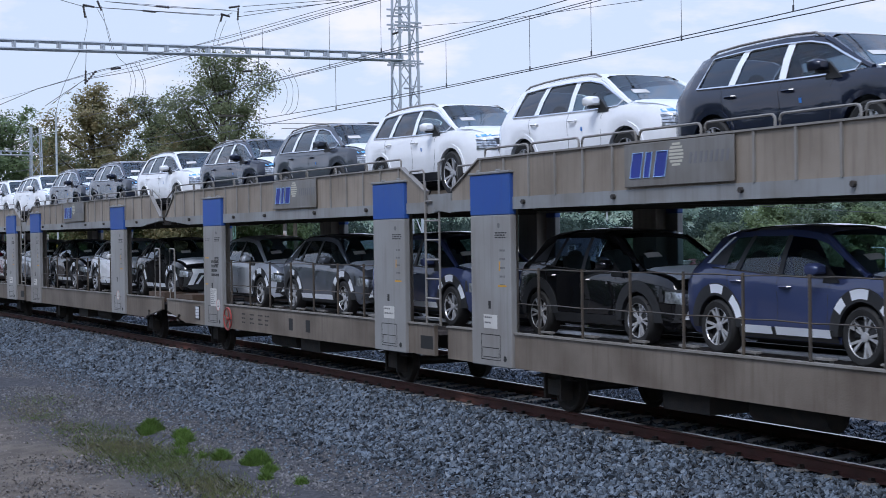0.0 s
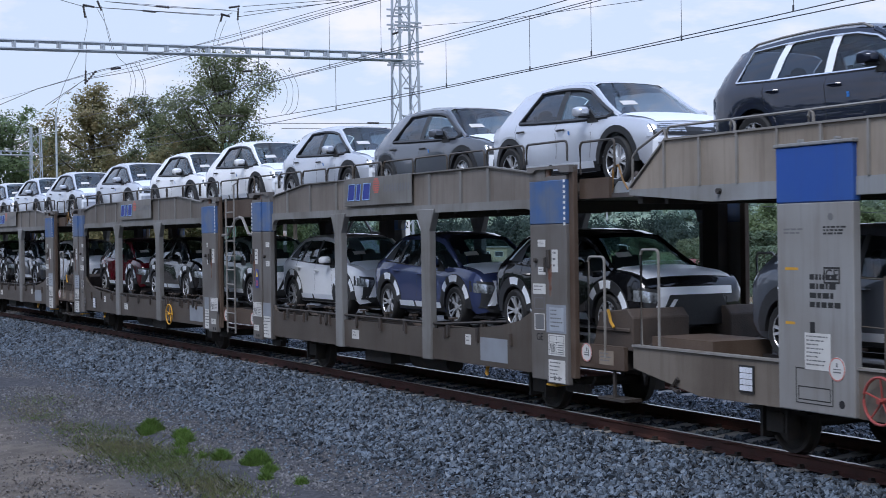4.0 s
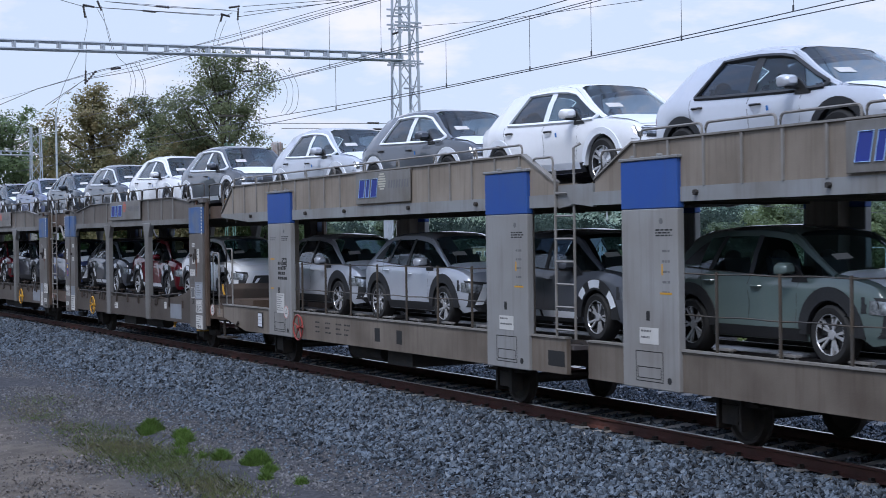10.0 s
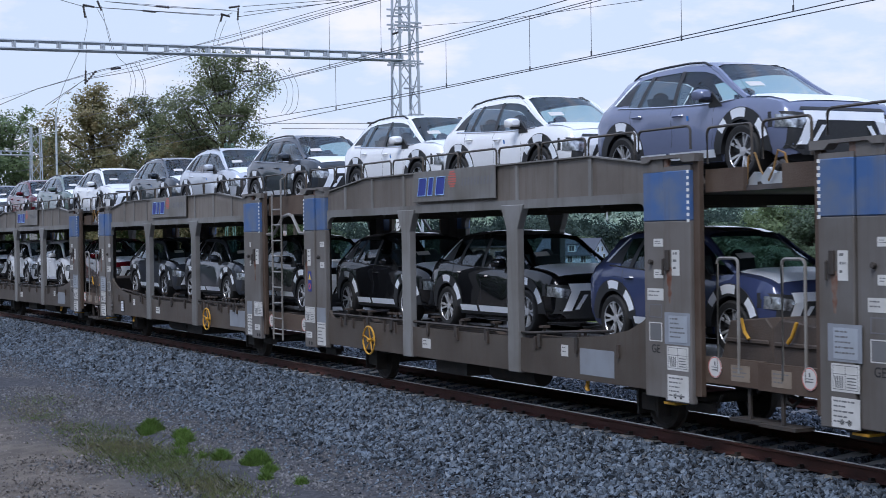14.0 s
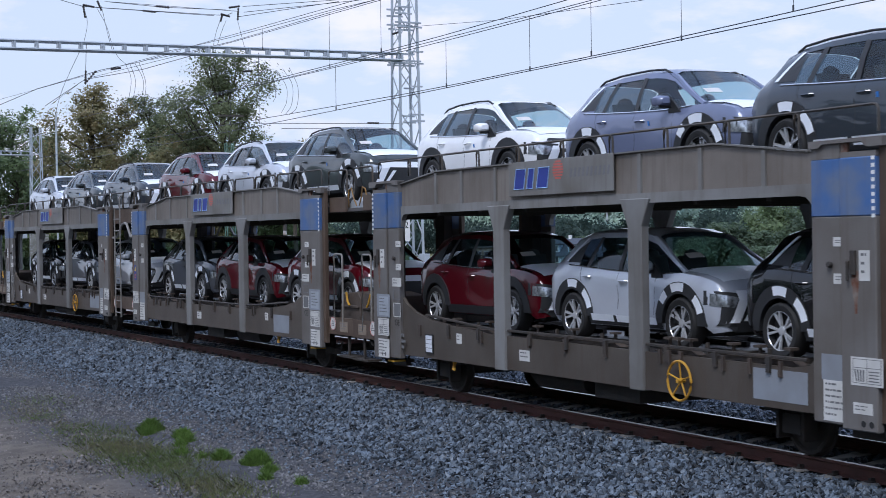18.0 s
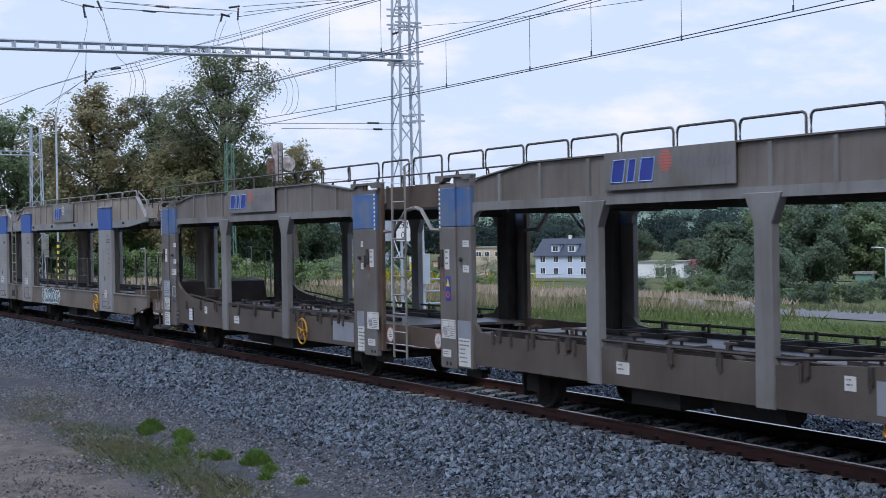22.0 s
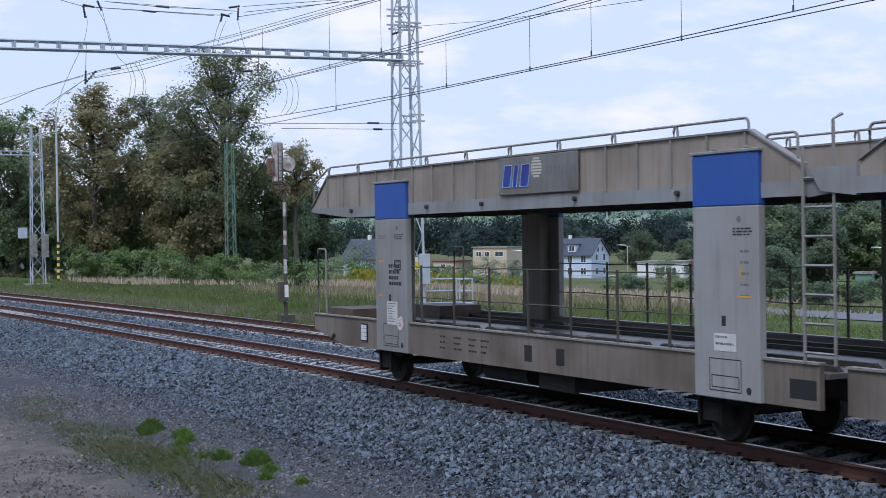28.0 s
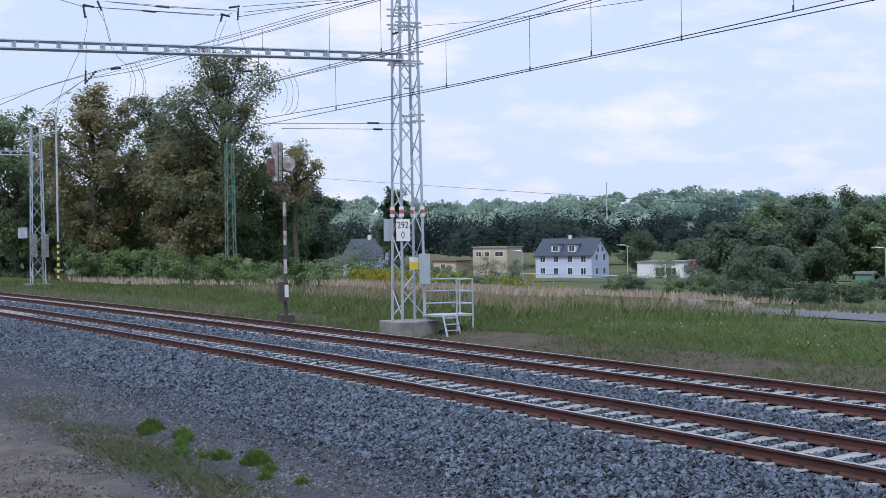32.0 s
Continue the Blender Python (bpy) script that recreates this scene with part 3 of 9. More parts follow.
def hoops(base, xs, y, z0, z1, mat):
    if y > 0:
        bm = bmesh.new()
        for a, b in zip(xs, xs[1:]):
            handrail(bm, a + 0.04, b - 0.04, y, z0, z1)
        tagged(part("handrail", bm, mat, base, smooth=True), kind="stuff")
        return
    for a, b in zip(xs, xs[1:]):
        bm = bmesh.new()
        handrail(bm, a + 0.04, b - 0.04, y, z0, z1)
        part("handrail", bm, mat, base, smooth=True)


def wagon_a(flip, seed):
    """Half of a wagon with broad posts. Local x = 0 is the rear edge of the rear post; the coupling end
    lies forward, or rearward when flip."""
    base = new("car_transporter_wagon")
    f = (lambda x: 10.6 - x) if flip else (lambda x: x)
    d = -1 if flip else 1
    Y = 1.50
    # lower frame
    for s in (-1, 1):
        bm = bmesh.new()
        prism(bm, [(f(x), z) for x, z in ((-0.95, 0.66), (12.2, 0.64), (13.62, 0.88), (13.62, 1.16), (-0.95, 1.16))], s * Y, s * (Y - 0.07))
        part("side_sill", bm, MAT["sill_a"], base, "long beige steel side sill with dirt streaks")
        quick("sill_lip", MAT["tube_grey"], base, (f(-0.95), f(13.62), s * (Y + 0.025), s * (Y - 0.09), 1.16, 1.185))
    quick("lower_deck", MAT["deck"], base, (f(-1.0), f(13.5), -Y + 0.08, Y - 0.08, 1.0, 1.06), label="worn dark steel lower deck")
    bm = bmesh.new()
    for s in (-1, 1):
        for a, b in ((-0.9, 3.4), (3.6, 8.4), (8.6, 13.2)):
            prism(bm, [(f(a), 1.06), (f(a + 0.1), 1.12), (f(b - 0.1), 1.12), (f(b), 1.06)], s * 0.52, s * 0.60)
            prism(bm, [(f(a), 1.06), (f(a + 0.1), 1.12), (f(b - 0.1), 1.12), (f(b), 1.06)], s * 1.10, s * 1.18)
    part("wheel_guide", bm, MAT["steel_dark"], base, "raised steel wheel guides on the deck")
    # Dark box and tank, added to fill the open underside where shade falls.
    bm = bmesh.new()
    box(bm, f(4.6), f(5.6), -1.2, 0.3, 0.36, 0.64)
    tube(bm, ((f(6.2), -0.9, 0.50), (f(7.6), -0.9, 0.50)), 0.17, 12)
    part("air_tank", bm, MAT["steel_dark"], base, "dark brake box and tank added to darken the wagon's underside", smooth=True)
    bm = bmesh.new()
    for x in (2.2, 4.4, 6.4, 8.4):
        box(bm, f(x), f(x + 0.12), -1.36, 1.36, 0.72, 0.99)
    box(bm, f(-0.9), f(13.5), -0.35, 0.35, 0.62, 0.99)
    part("underframe", bm, MAT["steel_dark"], base)
    # broad posts with blue heads
    for x in (0.0, 9.35):
        for s in (-1, 1):
            bm = bmesh.new()
            box(bm, f(x), f(x + 1.25), s * 1.56, s * 1.45, 0.65, 2.94)
            p = part("post", bm, MAT["post"], base, "broad grey steel post", bevel=0.012)
            quick("post_head", MAT["blue"], p, (f(x - 0.002), f(x + 1.252), s * 1.563, s * 1.447, 2.94, 3.56), label="blue painted head of the post", bevel=0.012)
            quick("cap", MAT["flange"], p, (f(x - 0.03), f(x + 1.28), s * 1.58, s * 1.44, 3.56, 3.60), bevel=0.008)
            quick("inner_post", MAT["frame_a"], p, (f(x + 0.30), f(x + 0.95), s * 1.45, s * 1.25, 1.06, 3.2), label="brown inner web of the post")
            for q in (0.25, 0.85) if s < 0 else ():
                bm = bmesh.new()
                tube(bm, ((f(x + q), s * 1.57, 3.61), (f(x + q), s * 1.40, 3.61)), 0.025, 8)
                part("lug", bm, MAT["flange"], p)
    # upper girder
    for s in (-1, 1):
        bm = bmesh.new()
        prism(bm, [(f(x), z) for x, z in ((-0.72, 3.20), (13.63, 3.20), (12.83, 3.79), (0.2, 3.80), (-0.72, 3.36))], s * Y, s * (Y - 0.05))
        g = part("upper_girder", bm, MAT["frame_a"], base, "beige steel girder with upright ribs")
        bm = bmesh.new()
        prism(bm, [(f(x), z) for x, z in ((-0.78, 3.02), (11.9, 3.00), (13.65, 3.13), (13.65, 3.20), (-0.78, 3.20))], s * (Y + 0.012), s * (Y - 0.06))
        part("flange", bm, MAT["flange"], g, "pale grey lower flange")
        bm = bmesh.new()
        pts = [(f(-0.72), 3.36), (f(0.2), 3.80), (f(12.83), 3.79), (f(13.63), 3.22)]
        for (xa, za), (xb, zb) in zip(pts, pts[1:]):
            prism(bm, [(xa, za), (xb, zb), (xb, zb + 0.025), (xa, za + 0.025)], s * (Y + 0.03), s * (Y - 0.07))
        part("top_lip", bm, MAT["tube_grey"], g)
        for i in range(18):
            x = 0.25 + 0.74 * i
            if x < 12.9 and s < 0 and not 4.2 < x < 6.6:
                quick("rib", MAT["tube_grey"], g, (f(x), f(x + 0.035), s * (Y + 0.028), s * Y, 3.20, 3.79))
        for x in (1.6, 4.0, 6.7, 8.6, 11.7) if s < 0 else ():
            bm = bmesh.new()
            tube(bm, ((f(x), s * Y, 3.12), (f(x), s * (Y + 0.06), 3.12)), 0.035, 8)
            part("lashing_eye", bm, MAT["steel_dark"], g)
        hoops(g, [f(x) for x in (0.3, 1.7, 3.1, 4.5, 5.9, 7.3, 8.7, 10.1, 11.5, 12.8)], s * (Y - 0.03), 3.80, 3.96, MAT["tube_grey"])
        bm = bmesh.new()
        tube(bm, ((f(12.86), s * (Y - 0.03), 3.78), (f(12.9), s * (Y - 0.03), 3.94), (f(13.5), s * (Y - 0.03), 3.72), (f(13.62), s * (Y - 0.03), 3.62), (f(13.63), s * (Y - 0.03), 3.20)), 0.018, 6)
        part("end_rail", bm, MAT["tube_grey"], g, smooth=True)
    company_sign(base, 4.3 if not flip else 4.48, 6.6 if not flip else 6.72, 3.23, 3.78, -Y - 0.03, MAT["globe_pale"], "company plate with blue blocks and pale globe")
    quick("upper_deck", MAT["deck"], base, (f(-1.3), f(13.6), -Y + 0.06, Y - 0.06, 3.10, 3.16), label="steel upper deck plate")
    bm = bmesh.new()
    for i in range(10):
        x = 0.3 + 1.4 * i
        box(bm, f(x), f(x + 0.08), -1.42, 1.42, 3.0, 3.10)
    for s in (-1, 1):
        box(bm, f(-0.7), f(13.3), s * 0.55, s * 1.22, 3.16, 3.22)
    part("deck_underside", bm, MAT["steel_dark"], base, "dark cross beams under the upper deck")
    # inner end: short low girder, ladder
    for s in (-1, 1):
        bm = bmesh.new()
        prism(bm, [(f(x), z) for x, z in ((-0.78, 3.0), (-0.78, 3.32), (-1.55, 3.32), (-1.35, 3.06))], s * Y, s * (Y - 0.06))
        part("end_bracket", bm, MAT["flange"], base)
        bm = bmesh.new()
        handrail(bm, f(-0.05), f(-0.6), s * (Y - 0.03), 3.3, 3.74)
        part("end_rail", bm, MAT["tube_grey"], base, smooth=True)
    if flip:
        ladder(base, f(-0.75), -Y - 0.03, 1.17, 3.55, MAT["tube_grey"])
        quick("slot", MAT["black"], base, (11.05, 11.5, -Y - 0.002, -Y + 0.01, 0.76, 0.98), label="dark slot in the sill")
    # coupling end: grab hoops, ramp flap, buffers
    for s in (-1, 1):
        bm = bmesh.new()
        handrail(bm, f(13.45), f(13.05), s * (Y - 0.02), 1.18, 2.42, 0.02)
        part("grab_rail", bm, MAT["tube_grey"], base, smooth=True)
    quick("wheel_stop", MAT["end_b"], base, (f(12.1), f(13.4), -1.35, -0.45, 1.06, 1.30), label="low box-like end trough on the deck")
    quick("wheel_stop", MAT["end_b"], base, (f(12.1), f(13.4), 0.45, 1.35, 1.06, 1.30), label="low box-like end trough on the deck")
    bm = bmesh.new()
    box(bm, f(13.5), f(13.62), -1.4, 1.4, 3.02, 3.16)
    for s in (-1, 1):
        box(bm, f(13.3), f(13.95), s * 0.6, s * 1.2, 3.12, 3.20)
        tube(bm, ((f(13.4), s * 0.4, 3.2), (f(13.75), s * 0.42, 3.35), (f(13.9), s * 0.45, 3.26)), 0.05, 8)
    part("deck_bridge", bm, MAT["steel_dark"], base, "dark hinged bridge plates between the decks")
    coupling(base, f(13.62), d)
    # side fence of rods and thin posts
    for s in (-1, 1):
        bm = bmesh.new()
        for i in range(7):
            x = 1.9 + 1.18 * i
            tube(bm, ((f(x), s * (Y - 0.04), 1.15), (f(x), s * (Y - 0.04), 2.15)), 0.022, 6)
            if s < 0 or i == 6:
                tagged(part("fence_post", bm, MAT["tube_dark"], base), kind="stuff" if s > 0 else "")
                bm = bmesh.new()
        bm.free()
        for z in (1.62, 2.13):
            bm = bmesh.new()
            tube(bm, [(f(1.25 + 0.27 * j), s * (Y - 0.04), z - 0.012 * math.sin(j * math.pi / 4.4) ** 2) for j in range(31)], 0.009, 4)
            part("fence_rod", bm, MAT["tube_dark"], base)
    for x in (1.7, 2.9, 4.1, 5.2, 6.4, 7.7, 8.8):
        bm = bmesh.new()
        for q in (0, 0.26):
            lathe(bm, ((0.0, 0.0), (0.055, 0.0), (0.02, 0.12), (0.035, 0.16), (0.0, 0.17)), (f(x + q), -1.30, 1.06), "z", 8)
        box(bm, f(x - 0.04), f(x + 0.30), -1.34, -1.26, 1.20, 1.225)
        part("trestle", bm, MAT["tube_grey"], base, "small steel trestle on the deck", smooth=True)
    for x in (2.1, 4.5, 6.9, 9.0):
        quick("chock_bar", MAT["yellow_worn"], base, (f(x), f(x + 0.75), -1.16, -1.04, 1.06, 1.10), label="worn orange chock bar on the deck")
    for x in (1.6, 11.3):
        wheelset(base, f(x))
    # marks on the near side
    y = -1.56
    for x, k in ((0.0, 0), (9.35, 1)):
        bars(base, x + 0.78, 2.68, 0.36, 3, y, MAT["black"], seed * 7 + k, 0.02, 0.035)
        quick("mark", MAT["black"], base, (x + 0.55, x + 0.63, y, y - 0.002, 1.52, 1.64))
        lr = bmesh.new()
        lathe(lr, ((0, 0), (0.04, 0), (0.04, -0.003), (0, -0.003)), (x + 0.9, y, 2.78), "y", 10)
        part("drain_hole", lr, MAT["print_grey"], base)
        if not (flip and k == 0):
            bars(base, x + 0.92, 2.42, 0.16, 5, y, MAT["print_grey"], seed * 7 + k + 3, 0.03, 0.13)
            quick("mark", MAT["yellow"], base, (x + 0.86, x + 1.12, y, y - 0.002, 1.86, 1.885), (x + 0.90, x + 0.93, y, y - 0.002, 2.10, 2.24))
        bm = bmesh.new()
        for a, b, c_, e in ((0.3, 0.9, 0.74, 1.12), (0.34, 0.86, 0.78, 0.92)):
            for q in ((a, a + 0.012, c_, e), (b, b + 0.012, c_, e), (a, b, c_, c_ + 0.012), (a, b, e, e + 0.012)):
                box(bm, x + q[0], x + q[1], y, y - 0.0015, q[2], q[3])
        part("stencil_frame", bm, MAT["black"], base)
        lr = bmesh.new()
        lathe(lr, ((0, 0), (0.045, 0), (0.045, -0.004), (0, -0.004)), (x + 1.05, y, 0.78), "y", 10)
        part("drain_hole", lr, MAT["black"], base)
    round_sign(base, 0.98 if flip else 10.0, 1.15, y)
    notice(base, (9.35 if flip else 0.0) + 0.4, (9.35 if flip else 0.0) + 0.82, 1.22, 1.43, y, seed, 2)
    if flip:
        bars(base, 0.55, 2.16, 0.5, 4, y, MAT["black"], seed + 40, 0.06, 0.1, "wagon_number")
        bm = bmesh.new()
        for q in ((0.78, 0.80, 2.06, 2.24), (1.02, 1.04, 2.06, 2.24), (0.78, 1.04, 2.06, 2.08), (0.78, 1.04, 2.22, 2.24)):
            box(bm, q[0], q[1], y, y - 0.002, q[2], q[3])
        fr = part("code_frame", bm, MAT["black"], base)
        text_part("code_letters", "GE", 0.17, MAT["black"], fr, pose(0.91, y - 0.002, 2.15, 90))
        notice(base, 0.46, 0.88, 1.12, 1.52, y, seed + 50, 8)
        bars(base, 0.12, 2.66, 0.34, 2, y, MAT["print_grey"], seed + 51, 0.02, 0.04)
        quick("mark", MAT["yellow"], base, (0.14, 0.36, y, y - 0.002, 2.20, 2.23), (0.14, 0.30, y, y - 0.002, 1.60, 1.63))
        handwheel(base, 1.65, -1.58, 0.87, MAT["red"], "faded red brake handwheel")
        for i, xx in enumerate((2.35, 2.85, 3.35, 3.75)):
            bars(base, xx, 1.02, 0.26, 3, -Y, MAT["black"], seed + 60 + i, 0.03, 0.09)
        sg = quick("tail_board", MAT["black"], base, (-0.78, -0.50, -Y - 0.004, -Y - 0.02, 0.76, 1.08), label="square reflector panel in a dark frame")
        bm = bmesh.new()
        for i in range(4):
            for j in range(4):
                box(bm, -0.755 + 0.059 * i, -0.755 + 0.059 * i + 0.052, -Y - 0.02, -Y - 0.024, 0.785 + 0.07 * j, 0.785 + 0.07 * j + 0.063)
        part("reflector", bm, MAT["lamp_glass"], sg, "pale grid of reflectors")
        for q in (5.1, 6.0):
            bm = bmesh.new()
            box(bm, q, q + 0.22, -Y - 0.002, -Y + 0.01, 0.78, 1.02)
            part("slot", bm, MAT["black"], base)
    bm = bmesh.new()
    tube(bm, ((f(12.6), -Y - 0.02, 0.82), (f(12.7), -Y - 0.05, 0.70), (f(12.55), -Y - 0.05, 0.66)), 0.03, 6)
    part("rope_hook", bm, MAT["steel_dark"], base)
    return base


def wagon_b(flip, seed):
    """Half of a wagon with an arched side and slim pillars. Local x = 0 is the rear edge of the rear post;
    the coupling end lies forward, or rearward when flip."""
    base = new("car_transporter_wagon")
    L = 12.78
    f = (lambda x: L - x) if flip else (lambda x: x)
    d = -1 if flip else 1
    Y = 1.50
    paint = MAT["frame_b"]
    for s in (-1, 1):
        # sill: sweeps up towards the coupling end
        bm = bmesh.new()
        lower = [(0.9, 0.62), (11.7, 0.62), (11.7, 1.62), (11.55, 1.5), (11.2, 1.36), (10.6, 1.26), (9.8, 1.19), (8.6, 1.12), (1.6, 1.10), (1.25, 1.14), (1.13, 1.25), (0.9, 1.35)]
        prism(bm, [(f(x), z) for x, z in lower], s * Y, s * (Y - 0.06))
        part("side_sill", bm, MAT["sill_b"], base, "long brown-grey steel side sill")
        bm = bmesh.new()
        for x in (1.9, 2.9, 3.9, 5.3, 6.3, 7.3, 8.9, 9.9):
            box(bm, f(x), f(x + 0.07), s * Y, s * (Y + 0.035), 1.02, 1.20)
        tube(bm, ((f(1.3), s * (Y - 0.02), 1.2), (f(8.6), s * (Y - 0.02), 1.2), (f(10.8), s * (Y - 0.02), 1.33)), 0.022, 5)
        part("wheel_guide", bm, MAT["steel_dark"], base, "low guide bar with brackets on the sill")
        # girder
        bm = bmesh.new()
        prism(bm, [(f(x), z) for x, z in ((1.0, 3.14), (11.8, 3.14), (11.8, 3.52), (11.62, 3.53), (10.3, 3.68), (2.9, 3.68), (1.3, 3.50), (1.0, 3.48))], s * (Y - 0.01), s * (Y - 0.06))
        g = part("upper_girder", bm, paint, base, "brown-grey steel girder with upright ribs")
        bm = bmesh.new()
        arch = [(1.0, 3.15), (11.8, 3.15), (11.8, 2.80), (11.66, 2.80), (11.64, 2.92), (11.57, 3.0), (11.45, 3.02), (1.38, 3.02), (1.26, 3.0), (1.16, 2.92), (1.13, 2.80), (1.0, 2.80)]
        prism(bm, [(f(x), z) for x, z in arch], s * (Y + 0.015), s * (Y - 0.07))
        part("flange", bm, MAT["flange_b"], g, "grey lower flange with rounded corners")
        bm = bmesh.new()
        pts = [(1.2, 3.50), (2.9, 3.68), (10.3, 3.68), (11.7, 3.52)]
        for (xa, za), (xb, zb) in zip(pts, pts[1:]):
            prism(bm, [(f(xa), za), (f(xb), zb), (f(xb), zb + 0.02), (f(xa), za + 0.02)], s * (Y + 0.03), s * (Y - 0.07))
        part("top_lip", bm, MAT["flange_b"], g)
        for x in (1.95, 3.15, 4.45, 8.3, 9.4, 10.3) if s < 0 else ():
            quick("rib", MAT["flange_b"], g, (f(x), f(x + 0.07), s * (Y + 0.02), s * (Y - 0.01), 3.15, 3.66 if 2.8 < x < 10.4 else 3.56))
        # posts: an end column and an arch column with a groove between, and a thin end flange
        for e0, e1, a0, a1, w0, w1 in ((0.10, 0.64, 0.66, 1.12, -0.02, 0.10), (12.68, 12.12, 12.10, 11.66, 12.80, 12.68)):
            out = 1 if e0 > 6 else -1
            bm = bmesh.new()
            box(bm, f(e0), f(e1), s * 1.585, s * 1.49, 0.52, 2.78)
            box(bm, f(a0), f(a1), s * 1.56, s * 1.46, 0.55, 2.78)
            p = part("post", bm, MAT["post_b"], base, "double grey-brown steel post", bevel=0.012)
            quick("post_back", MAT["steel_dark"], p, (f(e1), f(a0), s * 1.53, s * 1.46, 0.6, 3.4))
            quick("post_flange", MAT["end_b"], p, (f(w0), f(w1), s * 1.53, s * 1.45, 0.62, 3.58), label="brown end flange of the post", bevel=0.008)
            bm = bmesh.new()
            box(bm, f(e0 + out * 0.001), f(e1 - out * 0.001), s * 1.588, s * 1.488, 2.78, 3.40)
            box(bm, f(a0 + out * 0.001), f(a1 - out * 0.001), s * 1.563, s * 1.458, 2.78, 3.40)
            part("post_head", bm, MAT["blue_b"], p, "faded blue head of the post", bevel=0.012)
            bm = bmesh.new()
            box(bm, f(a0), f(a1), s * 1.56, s * 1.46, 3.40, 3.58)
            box(bm, f(e0), f(e1), s * 1.57, s * 1.49, 3.40, 3.46)
            prism(bm, [(f(x), z) for x, z in ((w0, 3.60), (a1, 3.60), (a1, 3.52), (a1 + out * 0.16, 3.52), (a1 + out * 0.22, 3.56), (e0 - out * 0.2, 3.56), (e0 - out * 0.12, 3.50), (w0, 3.50))], s * 1.595, s * 1.45)
            part("cap", bm, MAT["post_b"], p)
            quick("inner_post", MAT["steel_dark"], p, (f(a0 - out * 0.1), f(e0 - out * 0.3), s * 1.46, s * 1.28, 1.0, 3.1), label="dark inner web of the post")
            if s > 0:
                continue
            quick("rust_patch", MAT["rust"], p, (f(e1 - out * 0.01), f(e1 + out * 0.09), s * 1.55, s * 1.52, 3.42, 3.56))
            bm = bmesh.new()
            for k in range(9):
                box(bm, f(e0), f(e0 - out * 0.05), s * 1.589, s * 1.591, 2.76 + 0.075 * k, 2.80 + 0.075 * k)
            part("scale_marks", bm, MAT["white"], p, "row of small white height marks")
        # slim pillars with flared heads
        for x in (4.42, 8.05):
            bm = bmesh.new()
            prism(bm, [(f(q), z) for q, z in ((x, 0.60), (x + 0.32, 0.60), (x + 0.32, 2.72), (x + 0.50, 3.08), (x - 0.18, 3.08), (x, 2.72))], s * (Y + 0.04), s * (Y - 0.08))
            part("pillar", bm, MAT["flange_b"], base, "slim grey pillar with a flared head", bevel=0.01)
        hoops(g, [f(x) for x in (0.2, 1.45, 2.7, 3.95, 5.2, 6.45, 7.7, 8.95, 10.2, 11.4, 12.6)], s * (Y - 0.03), 3.66, 3.95, MAT["tube_dark"])
    quick("lower_deck", MAT["deck_b"], base, (f(0.0), f(12.7), -Y + 0.07, Y - 0.07, 1.0, 1.05), label="dark worn lower deck")
    bm = bmesh.new()
    for s in (-1, 1):
        for a, b in ((1.3, 4.3), (4.9, 7.9), (8.5, 11.4)):
            for n in (0.50, 1.16):
                box(bm, f(a), f(b), s * n, s * (n + 0.07), 1.05, 1.12)
            for q in (a + 0.8, a + 2.0):
                box(bm, f(q), f(q + 0.1), s * 0.46, s * 1.26, 1.05, 1.14)
                tube(bm, ((f(q + 0.2), s * 1.2, 1.05), (f(q + 0.2), s * 1.2, 1.26)), 0.03, 6)
    part("wheel_chock_rail", bm, MAT["steel_dark"], base, "rows of dark steel wheel chocks and rails")
    bm = bmesh.new()
    for x in (1.0, 3.4, 5.8, 8.2, 10.6):
        box(bm, f(x), f(x + 0.12), -1.36, 1.36, 0.70, 1.0)
    box(bm, f(0.1), f(12.7), -0.35, 0.35, 0.60, 1.0)
    part("underframe", bm, MAT["steel_dark"], base)
    quick("upper_deck", MAT["deck_b"], base, (f(-1.1), f(14.0), -1.36, 1.36, 3.12, 3.18), label="dark steel upper deck plate")
    bm = bmesh.new()
    for i in range(9):
        x = 0.6 + 1.4 * i
        box(bm, f(x), f(x + 0.08), -1.40, 1.40, 2.98, 3.12)
    for s in (-1, 1):
        box(bm, f(0.2), f(12.6), s * 0.55, s * 1.22, 3.18, 3.24)
    part("deck_underside", bm, MAT["steel_dark"], base, "dark cross beams under the upper deck")
    # ends: low girders over the gap, struts
    for s in (-1, 1):
        quick("end_girder", MAT["end_b"], base, (f(-1.15), f(0.02), s * 1.40, s * 1.34, 3.12, 3.50), label="low brown end girder")
        quick("end_girder", MAT["end_b"], base, (f(12.76), f(13.5), s * 1.40, s * 1.34, 3.12, 3.40), label="low brown end girder")
        bm = bmesh.new()
        tube(bm, ((f(0.05), s * 1.46, 2.72), (f(-0.42), s * 1.46, 2.74), (f(-0.85), s * 1.44, 3.08), (f(-1.1), s * 1.42, 3.12)), 0.035, 6)
        part("strut", bm, MAT["tube_grey"], base, smooth=True)
        bm = bmesh.new()
        handrail(bm, f(0.0), f(-1.05), s * (Y - 0.03), 3.5, 3.95)
        part("end_rail", bm, MAT["tube_dark"], base, smooth=True)
        bm = bmesh.new()
        handrail(bm, f(12.9), f(13.75), s * (Y - 0.03), 3.46, 3.90)
        part("end_rail", bm, MAT["tube_dark"], base, smooth=True)
        bm = bmesh.new()
        handrail(bm, f(13.05), f(13.45), s * 1.46, 0.95, 2.32, 0.02)
        part("grab_rail", bm, MAT["tube_grey"], base, smooth=True)
